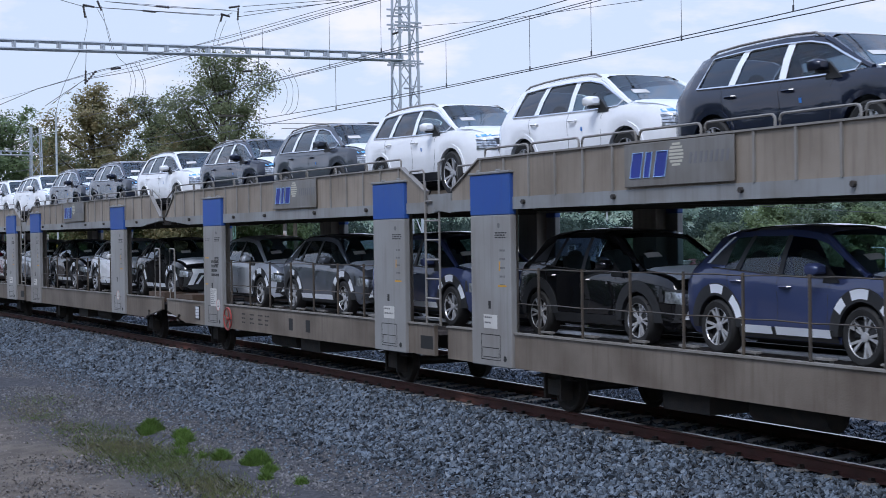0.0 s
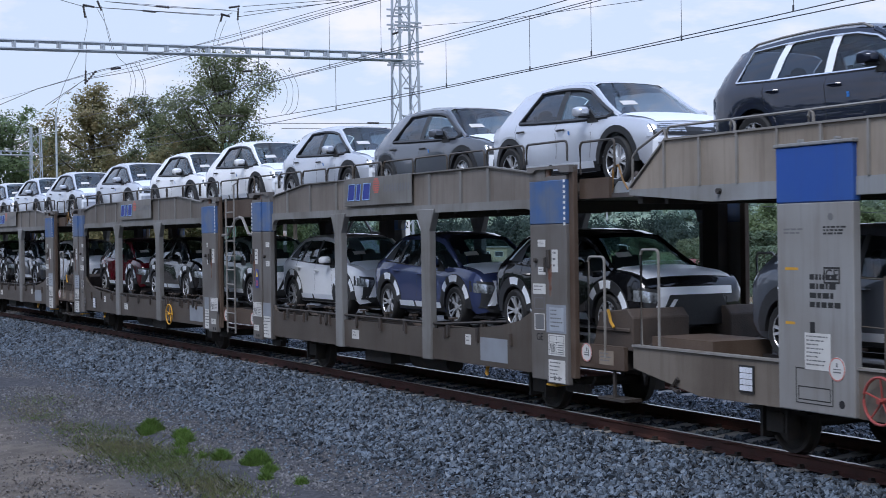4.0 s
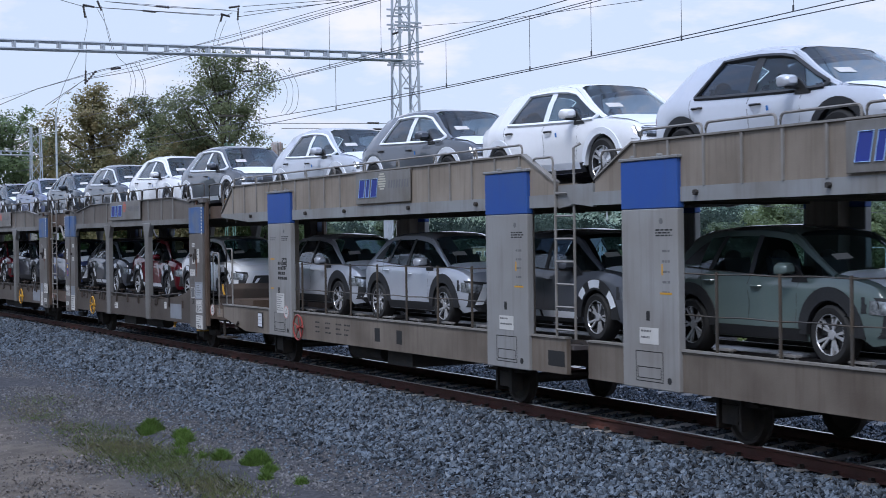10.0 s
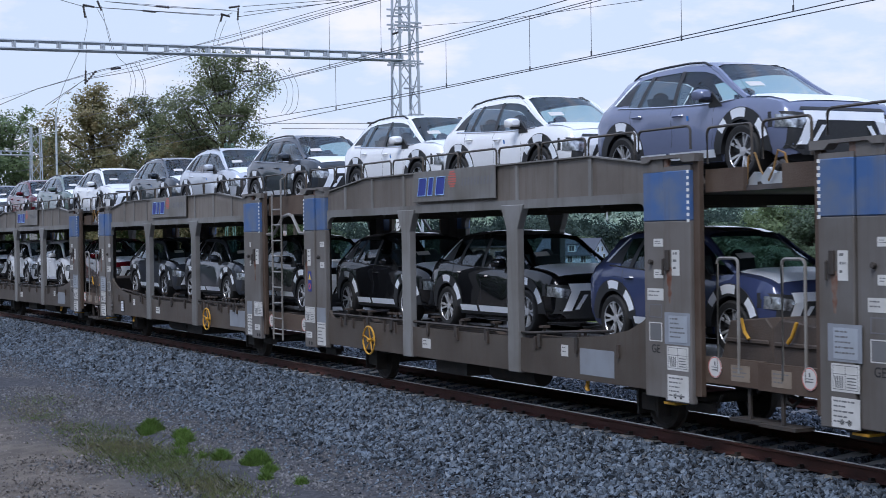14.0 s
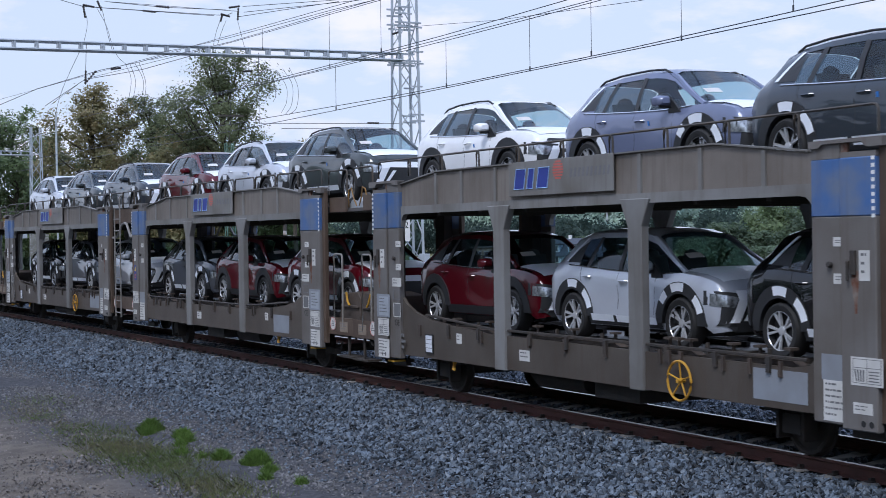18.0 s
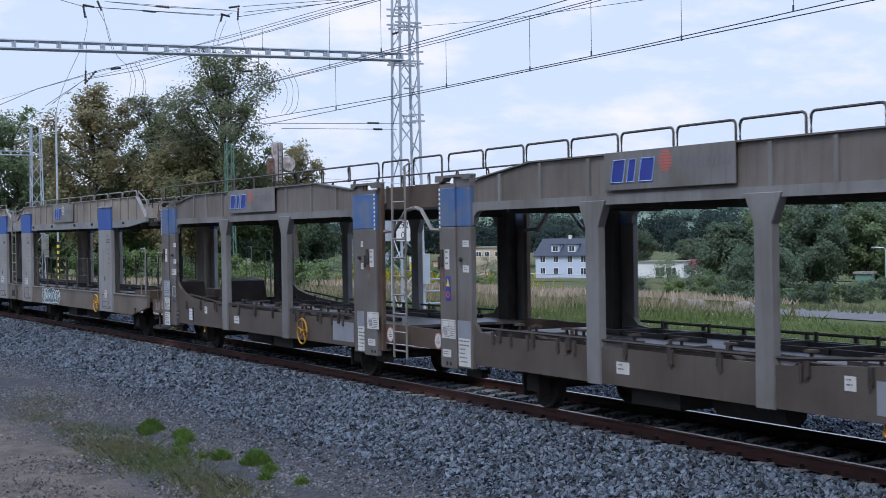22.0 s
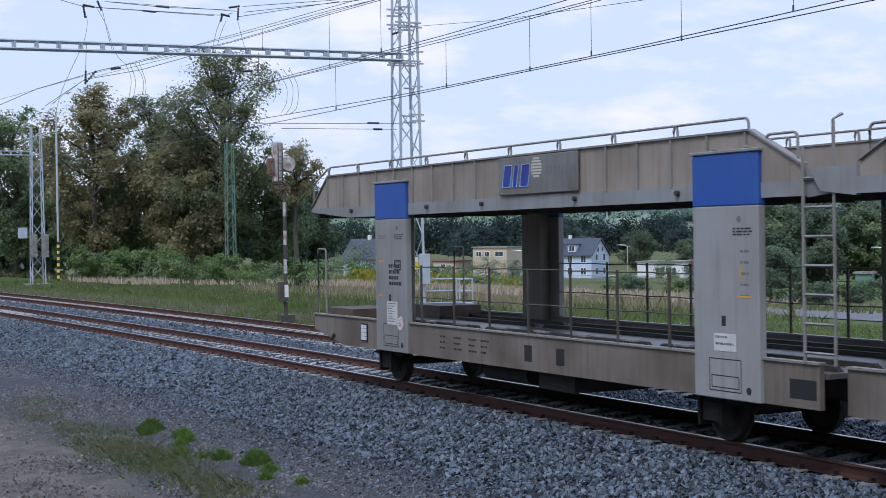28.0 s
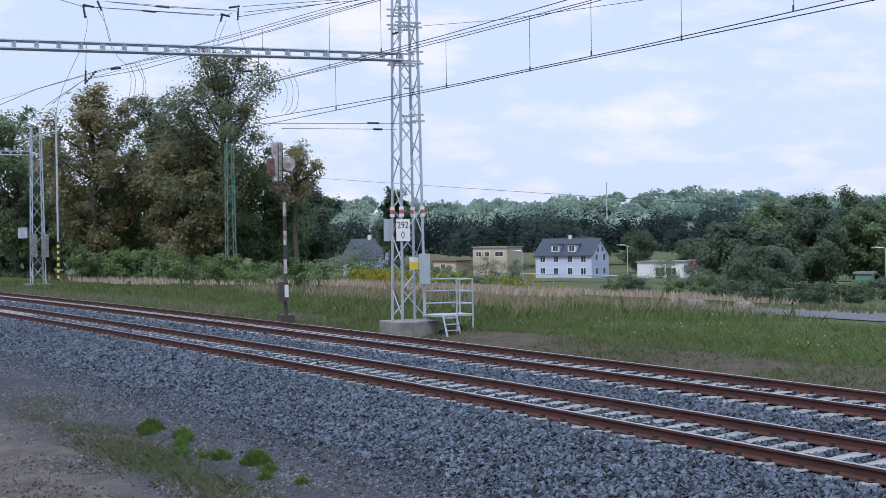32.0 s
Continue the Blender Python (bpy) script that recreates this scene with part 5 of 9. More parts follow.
KINDS = {
    # x from the rear bumper, roofline, belt line, half width, half width of the roof
    "K": dict(crease=-0.26, name="small_suv", words="compact crossover car", long=4.355, rear=0.835, front=3.495, wheel=0.345, arch=0.405, sill=0.24,
              rows=((0.0, 0.88, 0.86, 0.60, 0.50), (0.04, 0.98, 0.94, 0.74, 0.60), (0.12, 1.10, 1.00, 0.82, 0.62), (0.26, 1.30, 1.06, 0.87, 0.59), (0.52, 1.515, 1.085, 0.895, 0.565), (0.80, 1.575, 1.08, 0.905, 0.575),
                    (1.3, 1.612, 1.045, 0.90, 0.60), (1.95, 1.620, 1.01, 0.90, 0.61), (2.35, 1.595, 0.995, 0.90, 0.61), (2.62, 1.54, 0.985, 0.90, 0.605), (3.0, 1.30, 0.985, 0.905, 0.67), (3.40, 1.085, 1.0, 0.905, 0.74),
                    (3.52, 1.06, 1.0, 0.91, 0.77), (3.9, 1.02, 0.965, 0.905, 0.77), (4.12, 0.965, 0.915, 0.885, 0.75), (4.24, 0.90, 0.85, 0.85, 0.73), (4.32, 0.80, 0.76, 0.79, 0.69), (4.355, 0.68, 0.65, 0.70, 0.62)),
              roof=(0.52, 2.62), cowl=3.42, rearglass=(0.14, 0.52), quarter=0.95, b_pillar=2.02, c_pillar=1.20),
    "I": dict(crease=0.24, name="hatchback_suv", words="angular hatchback car", long=4.635, rear=0.79, front=3.79, wheel=0.36, arch=0.42, sill=0.24,
              rows=((0.0, 0.95, 0.93, 0.68, 0.58), (0.03, 1.03, 0.99, 0.79, 0.64), (0.14, 1.20, 1.05, 0.86, 0.63), (0.40, 1.43, 1.08, 0.91, 0.60), (0.72, 1.59, 1.08, 0.935, 0.59), (1.0, 1.625, 1.065, 0.94, 0.60),
                    (1.5, 1.65, 1.04, 0.94, 0.615), (2.1, 1.65, 1.02, 0.94, 0.625), (2.5, 1.62, 1.01, 0.94, 0.625), (2.75, 1.575, 1.0, 0.94, 0.62), (3.2, 1.29, 0.995, 0.945, 0.70), (3.62, 1.075, 0.995, 0.945, 0.77),
                    (3.8, 1.04, 0.985, 0.945, 0.78), (4.2, 0.965, 0.93, 0.92, 0.76), (4.42, 0.91, 0.88, 0.90, 0.77), (4.55, 0.84, 0.81, 0.86, 0.75), (4.61, 0.75, 0.72, 0.80, 0.70), (4.635, 0.64, 0.61, 0.72, 0.62)),
              roof=(0.72, 2.75), cowl=3.64, rearglass=(0.16, 0.70), quarter=1.05, b_pillar=2.18, c_pillar=1.12),
    "S": dict(crease=-0.05, name="large_suv", words="tall off-road car", long=4.785, rear=1.0, front=3.80, wheel=0.375, arch=0.435, sill=0.27,
              rows=((0.0, 0.98, 0.96, 0.66, 0.56), (0.03, 1.08, 1.04, 0.79, 0.66), (0.10, 1.24, 1.10, 0.86, 0.68), (0.24, 1.46, 1.13, 0.91, 0.66), (0.42, 1.60, 1.14, 0.935, 0.65), (0.70, 1.645, 1.13, 0.945, 0.655),
                    (1.3, 1.68, 1.11, 0.945, 0.665), (2.1, 1.69, 1.095, 0.945, 0.67), (2.6, 1.665, 1.085, 0.945, 0.665), (2.88, 1.61, 1.08, 0.945, 0.66), (3.3, 1.38, 1.08, 0.95, 0.72), (3.68, 1.19, 1.09, 0.95, 0.78),
                    (3.82, 1.165, 1.09, 0.95, 0.79), (4.25, 1.11, 1.05, 0.93, 0.77), (4.52, 1.05, 0.99, 0.88, 0.73), (4.68, 0.94, 0.90, 0.81, 0.68), (4.76, 0.80, 0.78, 0.73, 0.63), (4.785, 0.64, 0.62, 0.66, 0.56)),
              roof=(0.42, 2.88), cowl=3.70, rearglass=(0.10, 0.40), quarter=0.62, b_pillar=2.30, c_pillar=1.32),
}


class CarShape:
    def __init__(self, k):
        self.k, self.at = k, table(k["rows"])

    def bottom(self, x):
        k, z = self.k, self.k["sill"]
        if x < 0.35:
            z = max(z, z + (0.35 - x) * 0.35)
        if x > k["long"] - 0.35:
            z = max(z, z - 0.03 + (x - k["long"] + 0.35) * 0.2)
        for ax in (k["rear"], k["front"]):
            d = abs(x - ax)
            if d < k["arch"]:
                z = max(z, k["wheel"] + math.sqrt(k["arch"] ** 2 - d * d))
        return z

    def section(self, x):
        top, belt, w, yr = self.at(x)
        zb = min(self.bottom(x), belt - 0.10)
        mid = max(zb + 0.02, min(0.62, belt - 0.2))
        y5 = w - 0.055 + (yr - w + 0.055) * 0.46 + 0.012
        edge = max(belt + 0.01, top - 0.07)
        a, b = self.k["rear"] + self.k["arch"], self.k["front"] - self.k["arch"]
        f = min(1.0, max(0.0, (x - a) / (b - a)))
        door = min(1.0, 5 * f, 5 * (1 - f))
        mid += self.k.get("crease", 0.0) * (f - 0.5) * door
        return [(w - 0.06, zb), (w + 0.004 * door - 0.008, max(zb + 0.01, min(0.42, belt - 0.3))), (w - 0.034 * door, mid + 0.01), (w + 0.004 * door, max(mid + 0.02, belt - 0.12)),
                (w - 0.055, belt), (y5, belt + (edge - belt) * 0.5), (yr, edge), (yr - 0.10, max(edge + 0.005, top - 0.022)), (yr * 0.45, max(edge + 0.007, top - 0.004)), (0.0, max(edge + 0.008, top))]

    def width(self, x, z):
        sec = self.section(x)
        return float(np.interp(z, [p[1] for p in sec], [p[0] for p in sec]))

    def nose(self, y, z):
        lo, hi = self.k["long"] - 1.0, self.k["long"]
        for _ in range(24):
            m = (lo + hi) / 2
            if z < self.at(m)[0] - 0.01 and abs(y) < self.width(m, z):
                lo = m
            else:
                hi = m
        return lo

    def tail(self, y, z):
        lo, hi = 0.0, 1.0
        for _ in range(24):
            m = (lo + hi) / 2
            if z < self.at(m)[0] - 0.01 and abs(y) < self.width(m, z):
                hi = m
            else:
                lo = m
        return hi

    def side_glass(self, x, h, s, off=0.0):
        sec = self.section(x)
        a, b, c = sec[4], sec[5], sec[6]
        y, z = (a[0] + (b[0] - a[0]) * h * 2, a[1] + (b[1] - a[1]) * h * 2) if h < 0.5 else (b[0] + (c[0] - b[0]) * (h * 2 - 1), b[1] + (c[1] - b[1]) * (h * 2 - 1))
        return (x, s * (y + off), z + off * 0.4)

    def top_point(self, x, g, off=0.0):
        sec = self.section(x)
        y = abs(g) * sec[6][0]
        z = float(np.interp(y, [sec[9][0], sec[8][0], sec[7][0], sec[6][0]], [sec[9][1], sec[8][1], sec[7][1], sec[6][1]]))
        return (x, math.copysign(y, g), z + off)


def grid_faces(bm, pts):
    v = [[bm.verts.new(p) for p in row] for row in pts]
    for i in range(len(v) - 1):
        for j in range(len(v[0]) - 1):
            bm.faces.new((v[i][j], v[i + 1][j], v[i + 1][j + 1], v[i][j + 1]))


def nose_patch(cs, corners, off=0.01, n=5, m=3, tail=False):
    """A panel on the front (or back) of the car between four corners (y, z)."""
    a, b, c, d = corners
    rows = []
    for i in range(n + 1):
        row = []
        for j in range(m + 1):
            u, v = i / n, j / m
            y = (a[0] * (1 - u) + b[0] * u) * (1 - v) + (d[0] * (1 - u) + c[0] * u) * v
            z = (a[1] * (1 - u) + b[1] * u) * (1 - v) + (d[1] * (1 - u) + c[1] * u) * v
            row.append((cs.tail(y, z) - off if tail else cs.nose(y, z) + off, y * 1.008, z))
        rows.append(row)
    return rows


def side_patch(cs, s, corners, off=0.006, n=4, m=3):
    a, b, c, d = corners
    rows = []
    for i in range(n + 1):
        row = []
        for j in range(m + 1):
            u, v = i / n, j / m
            x = (a[0] * (1 - u) + b[0] * u) * (1 - v) + (d[0] * (1 - u) + c[0] * u) * v
            z = (a[1] * (1 - u) + b[1] * u) * (1 - v) + (d[1] * (1 - u) + c[1] * u) * v
            row.append((x, s * (cs.width(x, z) + off), z))
        rows.append(row)
    return rows


def arch_ring(cs, s, ax, r0, r1, a0, a1, off=0.014, n=14):
    rows = []
    for i in range(n + 1):
        q = radians(a0 + (a1 - a0) * i / n)
        row = []
        for r in (r0, r0, r1, r1):
            x, z = ax + r * math.cos(q), cs.k["wheel"] + r * math.sin(q)
            row.append([x, z])
        pts = []
        w = [cs.width(p[0], max(p[1], cs.bottom(p[0]) + 0.02)) for p in row]
        for p, ww, o in zip(row, w, (-0.05, off, off, -0.002)):
            pts.append((p[0], s * (ww + o), p[1]))
        rows.append(pts)
    return rows


def car_wheel(base, r, x, y, turn, tyre_mesh, rim_mesh):
    ob = new("wheel", tyre_mesh)
    ob.parent, ob.matrix_basis = base, pose(x, y, r, 0, turn * 37, 0 if y < 0 else 180)
    if y < 0:
        rim = new("rim", rim_mesh)
        rim.parent = ob
    return ob


def wheel_meshes(r, dark):
    bm = bmesh.new()
    w = 0.105
    lathe(bm, ((r * 0.68, -w), (r * 0.72, -w - 0.008), (r * 0.90, -w - 0.012), (r * 0.975, -w + 0.01), (r, -w + 0.04), (r, w - 0.04), (r * 0.975, w - 0.01), (r * 0.9, w), (r * 0.68, w)), (0, 0, 0), "y", 22)
    tyre = mesh_of("wheel", bm, MAT["tyre"], True)
    bm = bmesh.new()
    lathe(bm, ((r * 0.70, -w), (r * 0.685, -w - 0.004), (r * 0.665, -w + 0.006)), (0, 0, 0), "y", 22)
    for i in range(5):
        q0 = i * math.tau / 5
        for dq in (-0.13, 0.13):
            c, s = math.cos(q0), math.sin(q0)
            t, u = math.cos(q0 + dq * 1.5), math.sin(q0 + dq * 1.5)
            hub, tip = Vector((c * r * 0.12, -w + 0.03, s * r * 0.12)), Vector((t * r * 0.67, -w + 0.004, u * r * 0.67))
            side = Vector((-s, 0, c)) * r * 0.030
            side2 = Vector((-u, 0, t)) * r * (0.052 if dark else 0.060)
            v = [bm.verts.new(p) for p in (hub - side, hub + side, tip + side2, tip - side2)]
            back = [bm.verts.new(p.co + Vector((0, 0.03, 0))) for p in v]
            bm.faces.new(v)
            for k in range(4):
                bm.faces.new((v[k], back[k], back[(k + 1) % 4], v[(k + 1) % 4]))
    lathe(bm, ((0.0, -w + 0.015), (r * 0.16, -w + 0.02), (r * 0.18, -w + 0.05)), (0, 0, 0), "y", 14)
    rim = mesh_of("rim", bm, MAT["rim"], False)
    rim.materials.append(MAT["rim_dark"])
    bm = bmesh.new()
    bm.from_mesh(rim)
    o = len(bm.faces)
    lathe(bm, ((0.0, -w + 0.07), (r * 0.62, -w + 0.075), (r * 0.665, -w + 0.006)), (0, 0, 0), "y", 22)
    bm.faces.ensure_lookup_table()
    for f in bm.faces[o:]:
        f.material_index = 1
    bm.to_mesh(rim)
    bm.free()
    return tyre, rim


def build_car(key):
    k = KINDS[key]
    cs = CarShape(k)
    base = new(k["name"])
    L, R = k["long"], k["wheel"]
    # painted shell
    xs = {r[0] for r in k["rows"]} | {k["cowl"], k["quarter"], *k["roof"], *k["rearglass"]}
    for ax in (k["rear"], k["front"]):
        xs |= {ax + k["arch"] * math.cos(i * math.pi / 12) for i in range(13)}
    xs |= {0.3 + 0.22 * i for i in range(int((L - 0.5) / 0.22))}
    xs = sorted(xs)
    xs = [a for i, a in enumerate(xs) if i == 0 or a - xs[i - 1] > 0.012]
    bm = bmesh.new()
    rows = []
    for x in xs:
        sec = cs.section(x)
        rows.append([bm.verts.new((x, y, z)) for y, z in sec] + [bm.verts.new((x, -y, z)) for y, z in sec[-2::-1]])
    q, roof0, roof1 = k["quarter"], k["roof"][0], k["roof"][1]
    for i in range(len(xs) - 1):
        m = (xs[i] + xs[i + 1]) / 2
        for j in range(18):
            side = min(j, 17 - j)
            if side in (4, 5) and q < m < k["cowl"]:
                continue
            if side >= 6 and (roof1 < m < k["cowl"] or k["rearglass"][0] < m < k["rearglass"][1]):
                continue
            bm.faces.new((rows[i][j], rows[i + 1][j], rows[i + 1][j + 1], rows[i][j + 1]))
    bm.faces.new(rows[0])
    bm.faces.new(rows[-1][::-1])
    body = part("body", bm, PAINT["white"][0], base, "painted car body", smooth=True)
    # roof pillars, window frames and side windows
    bp, cp, five = k["b_pillar"], k["c_pillar"], (0, 0.25, 0.5, 0.75, 1)
    slope = {"K": 0.0, "I": 0.34, "S": 0.12}[key]
    for s in (-1, 1):
        bm = bmesh.new()
        bm.from_mesh(body.data)
        tube(bm, [cs.side_glass(x, 1.0, s, -0.012) for x in np.linspace(roof1 - 0.05, k["cowl"] + 0.02, 7)], 0.040, 6)
        grid_faces(bm, [[cs.side_glass(x, h, s, 0.004) for h in (0.86, 0.93, 1.0)] for x in np.linspace(q - 0.02, k["cowl"] - 0.1, 12)])
        if slope:
            grid_faces(bm, [[cs.side_glass(q - 0.02 + u * (0.04 + slope * h), h, s, 0.004) for h in five] for u in (0, 0.5, 1)])
        bm.to_mesh(body.data)
        bm.free()
        half = {"K": 0.045, "I": 0.075, "S": 0.065}[key]
        for x, lean in () if s > 0 else (((bp, -0.02), (cp, 0.12)) if key != "I" else ((bp, -0.02),)):
            bm = bmesh.new()
            grid_faces(bm, [[cs.side_glass(x + d + lean * h, h, s, 0.006) for h in (0.0, 0.25, 0.5, 0.75, 0.88)] for d in (-half, half)])
            part("pillar_trim", bm, MAT["cladding"] if key == "K" else MAT["film"], base, "trim of the window pillar")
        panes = [("front_side_window", bp + 0.02, k["cowl"] - 0.02, MAT["glass"], 0.0)]
        if key == "I":
            panes.append(("rear_side_window", q, bp - 0.02, MAT["glass_dark"], slope))
        else:
            panes += [("rear_side_window", cp + 0.02, bp - 0.02, MAT["glass_mid"] if key == "K" else MAT["glass_dark"], 0.0), ("quarter_window", q, cp, MAT["glass_mid"] if key == "K" else MAT["glass_dark"], slope)]
        if s > 0:
            bm = bmesh.new()
            grid_faces(bm, [[cs.side_glass(x + slope * h * (k["cowl"] - x) / (k["cowl"] - q), h, s, -0.004) for h in five] for x in np.linspace(q, k["cowl"] - 0.02, 14)])
            part("side_window", bm, panes[-1][3], base, smooth=True)
            continue
        for nm, x0, x1, mat, lean in panes:
            bm = bmesh.new()
            grid_faces(bm, [[cs.side_glass(x + lean * h * (x1 - x) / (x1 - x0), h, s, -0.004) for h in five] for x in np.linspace(x0, x1, 6)])
            part(nm, bm, mat, base, smooth=True)
        if key == "K":
            bm = bmesh.new()
            grid_faces(bm, [[cs.side_glass(x, h, s, 0.005) for h in np.linspace(0.10, 0.10 + 0.70 * u, 4)] for x, u in zip(np.linspace(q - 0.34, q + 0.01, 5), (0.12, 0.4, 0.65, 0.85, 1.0))])
            part("quarter_trim", bm, MAT["cladding"], base, "black corner trim behind the window")
            bm = bmesh.new()
            grid_faces(bm, [[cs.side_glass(x + d, h, s, 0.007) for d in (-0.05, 0.02)] for x, h in zip(np.linspace(q - 0.36, q - 0.06, 5), (0.14, 0.36, 0.56, 0.74, 0.90))])
            part("protective_film", bm, MAT["film"], base, "strip of white protective film on the rear pillar")
        bm = bmesh.new()
        low = [cs.side_glass(x, 0.0, s, 0.008) for x in np.linspace(q - (0.25 if key == "K" else 0.0), k["cowl"] - 0.12, 10)]
        high = [cs.side_glass(x, 0.86, s, 0.008) for x in np.linspace(k["cowl"] - 0.16, q + slope, 10)]
        tube(bm, low if key == "K" else low + high + low[:1], {"K": 0.011, "I": 0.030, "S": 0.017}[key], 4)
        part("window_trim", bm, MAT["cladding"] if key == "I" else MAT["chrome"], base, "frame round the windows" if key == "I" else "bright strip round the windows")
    # windscreen, rear window, label behind the windscreen
    gs = (-0.97, -0.75, -0.4, 0, 0.4, 0.75, 0.97)
    bm = bmesh.new()
    grid_faces(bm, [[cs.top_point(x, g, -0.004) for g in gs] for x in np.linspace(roof1, k["cowl"], 8)])
    part("windscreen", bm, MAT["glass"], base, smooth=True)
    bm = bmesh.new()
    grid_faces(bm, [[cs.top_point(x, g, 0.004) for g in (-0.72, -0.55, -0.36)] for x in np.linspace(roof1 + (k["cowl"] - roof1) * 0.55, roof1 + (k["cowl"] - roof1) * 0.70, 3)])
    part("windscreen_label", bm, MAT["paper"], base, "white paper label on the windscreen")
    bm = bmesh.new()
    grid_faces(bm, [[cs.top_point(x, g, -0.004) for g in gs] for x in np.linspace(k["rearglass"][0], k["rearglass"][1], 5)])
    part("rear_window", bm, MAT["glass_dark"], base, smooth=True)
    # cabin
    bm = bmesh.new()
    box(bm, q - 0.3, k["cowl"] + 0.1, -0.80, 0.80, 0.35, 0.60)
    box(bm, k["cowl"] - 0.42, k["cowl"] + 0.05, -0.74, 0.74, 0.6, 0.985)
    for x in (k["b_pillar"] + 0.1, k["c_pillar"] - 0.05):
        for y in (-0.37, 0.37):
            box(bm, x - 0.05, x + 0.46, y - 0.25, y + 0.25, 0.6, 0.74)
            prism(bm, [(x - 0.02, 0.7), (x + 0.12, 0.7), (x - 0.04, 1.20), (x - 0.14, 1.20)], y - 0.21, y + 0.21)
            bmesh.ops.create_icosphere(bm, subdivisions=2, radius=1.0, matrix=Matrix.Translation((x - 0.115, y, 1.215)) @ Matrix.Diagonal((0.055, 0.13, 0.085, 1)))
    part("cabin", bm, MAT["interior"], base, "dark seats and dashboard")
    bm = bmesh.new()
    box(bm, 0.18, L - 0.22, -0.66, 0.66, 0.20, 0.60)
    box(bm, 0.4, L - 0.5, -0.70, 0.70, 0.24, 0.84)
    part("underbody", bm, MAT["cladding"], base)
    # cladding and protective film
    for s in (-1, 1):
        for ax in (k["rear"], k["front"]):
            bm = bmesh.new()
            grid_faces(bm, arch_ring(cs, s, ax, k["arch"] - 0.01, k["arch"] + {"K": 0.145, "I": 0.085, "S": 0.05}[key], -2 if ax > 2 else 2, 182))
            if s < 0:
                part("wheel_arch_trim", bm, MAT["film"] if key == "I" else (MAT["cladding"] if key == "K" else PAINT["white"][0]), base, smooth=True)
            if key == "K" and s < 0:
                for a0, a1 in (((76, 110), (18, 46), (126, 146)) if ax > 2 else ((72, 102), (16, 50))):
                    bm = bmesh.new()
                    grid_faces(bm, arch_ring(cs, s, ax, k["arch"] + 0.02, k["arch"] + 0.132, a0, a1, 0.019, 5))
                    part("protective_film", bm, MAT["film"], base, "strip of white protective film")
        bm = bmesh.new()
        x0, x1 = k["rear"] + k["arch"] + 0.02, k["front"] - k["arch"] - 0.02
        grid_faces(bm, side_patch(cs, s, ((x0, k["sill"] + 0.01), (x1, k["sill"] + 0.01), (x1, k["sill"] + 0.15), (x0, k["sill"] + 0.15)), 0.012, 8, 2))
        if s < 0:
            part("sill_cladding", bm, MAT["cladding"], base)
        if key != "S" and s < 0:
            for a, b in ((0.04, 0.36), (0.40, 0.94)):
                bm = bmesh.new()
                grid_faces(bm, side_patch(cs, s, ((x0 + (x1 - x0) * a, k["sill"] + 0.06), (x0 + (x1 - x0) * b, k["sill"] + 0.06), (x0 + (x1 - x0) * b, k["sill"] + 0.16), (x0 + (x1 - x0) * a, k["sill"] + 0.16)), 0.02, 5, 1))
                part("protective_film", bm, MAT["film"], base, "strip of white protective film")
        # doors: seams and handles
        for x, lean in ((k["b_pillar"] - 0.02, 0.0), (k["c_pillar"] - 0.18, 0.18), (k["cowl"] - 0.48, -0.06)):
            if s > 0:
                break
            bm = bmesh.new() if x == k["b_pillar"] - 0.02 else bm
            zb = cs.at(x)[1]
            grid_faces(bm, side_patch(cs, s, ((x + lean, k["sill"] + 0.16), (x + lean + 0.009, k["sill"] + 0.16), (x + 0.009, zb - 0.01), (x, zb - 0.01)), 0.002, 1, 6))
            if lean == -0.06:
                part("door_seam", bm, MAT["cladding"], base)
        for x in (k["b_pillar"] + 0.06, k["c_pillar"] - 0.06):
            if s > 0:
                break
            bm = bmesh.new()
            z = cs.at(x)[1] - 0.13
            y = cs.width(x, z)
            tube(bm, ((x, s * (y - 0.005), z), (x + 0.03, s * (y + 0.03), z), (x + 0.17, s * (y + 0.03), z), (x + 0.20, s * (y - 0.005), z)), 0.016, 6)
            part("door_handle", bm, MAT["cladding"] if key == "I" else PAINT["white"][0], base, smooth=True)
        bm = bmesh.new()
        x, z = k["b_pillar"] + 0.35, 0.80
        grid_faces(bm, side_patch(cs, s, ((x, z), (x + 0.045, z), (x + 0.045, z + 0.06), (x, z + 0.06)), 0.004, 1, 1))
        if s < 0:
            part("tape", bm, MAT["tape"], base, "bit of blue tape on the door")
        # mirror
        bm = bmesh.new()
        x, z = k["cowl"] - 0.58, cs.at(k["cowl"] - 0.6)[1] + 0.08
        y = cs.at(x)[2] - 0.03
        shell = [[bm.verts.new((x + dx, s * (y + 0.12 + dy * (0.115 - (0.02 if dz > 0.05 else 0.0)) + taper * 0.02), z + 0.03 + dz)) for dy, dz in ((-1, -0.055), (-1, 0.03), (-0.75, 0.07), (0.6, 0.068), (0.95, 0.035), (1, -0.03), (0.8, -0.068), (-0.6, -0.07))]
                 for dx, taper in ((-0.07, 0.0),)]
        for dx, shrink in ((0.0, 1.0), (0.06, 0.86), (0.095, 0.5)):
            shell.append([bm.verts.new((x + dx, s * (y + 0.12) + (v.co.y - s * (y + 0.12)) * shrink, z + 0.03 + (v.co.z - z - 0.03) * shrink)) for v in shell[0]])
        for ra, rb in zip(shell, shell[1:]):
            for j in range(8):
                bm.faces.new((ra[j], ra[(j + 1) % 8], rb[(j + 1) % 8], rb[j]))
        bm.faces.new(shell[0])
        bm.faces.new(shell[-1])
        part("mirror", bm, PAINT["white"][0], base, smooth=True)
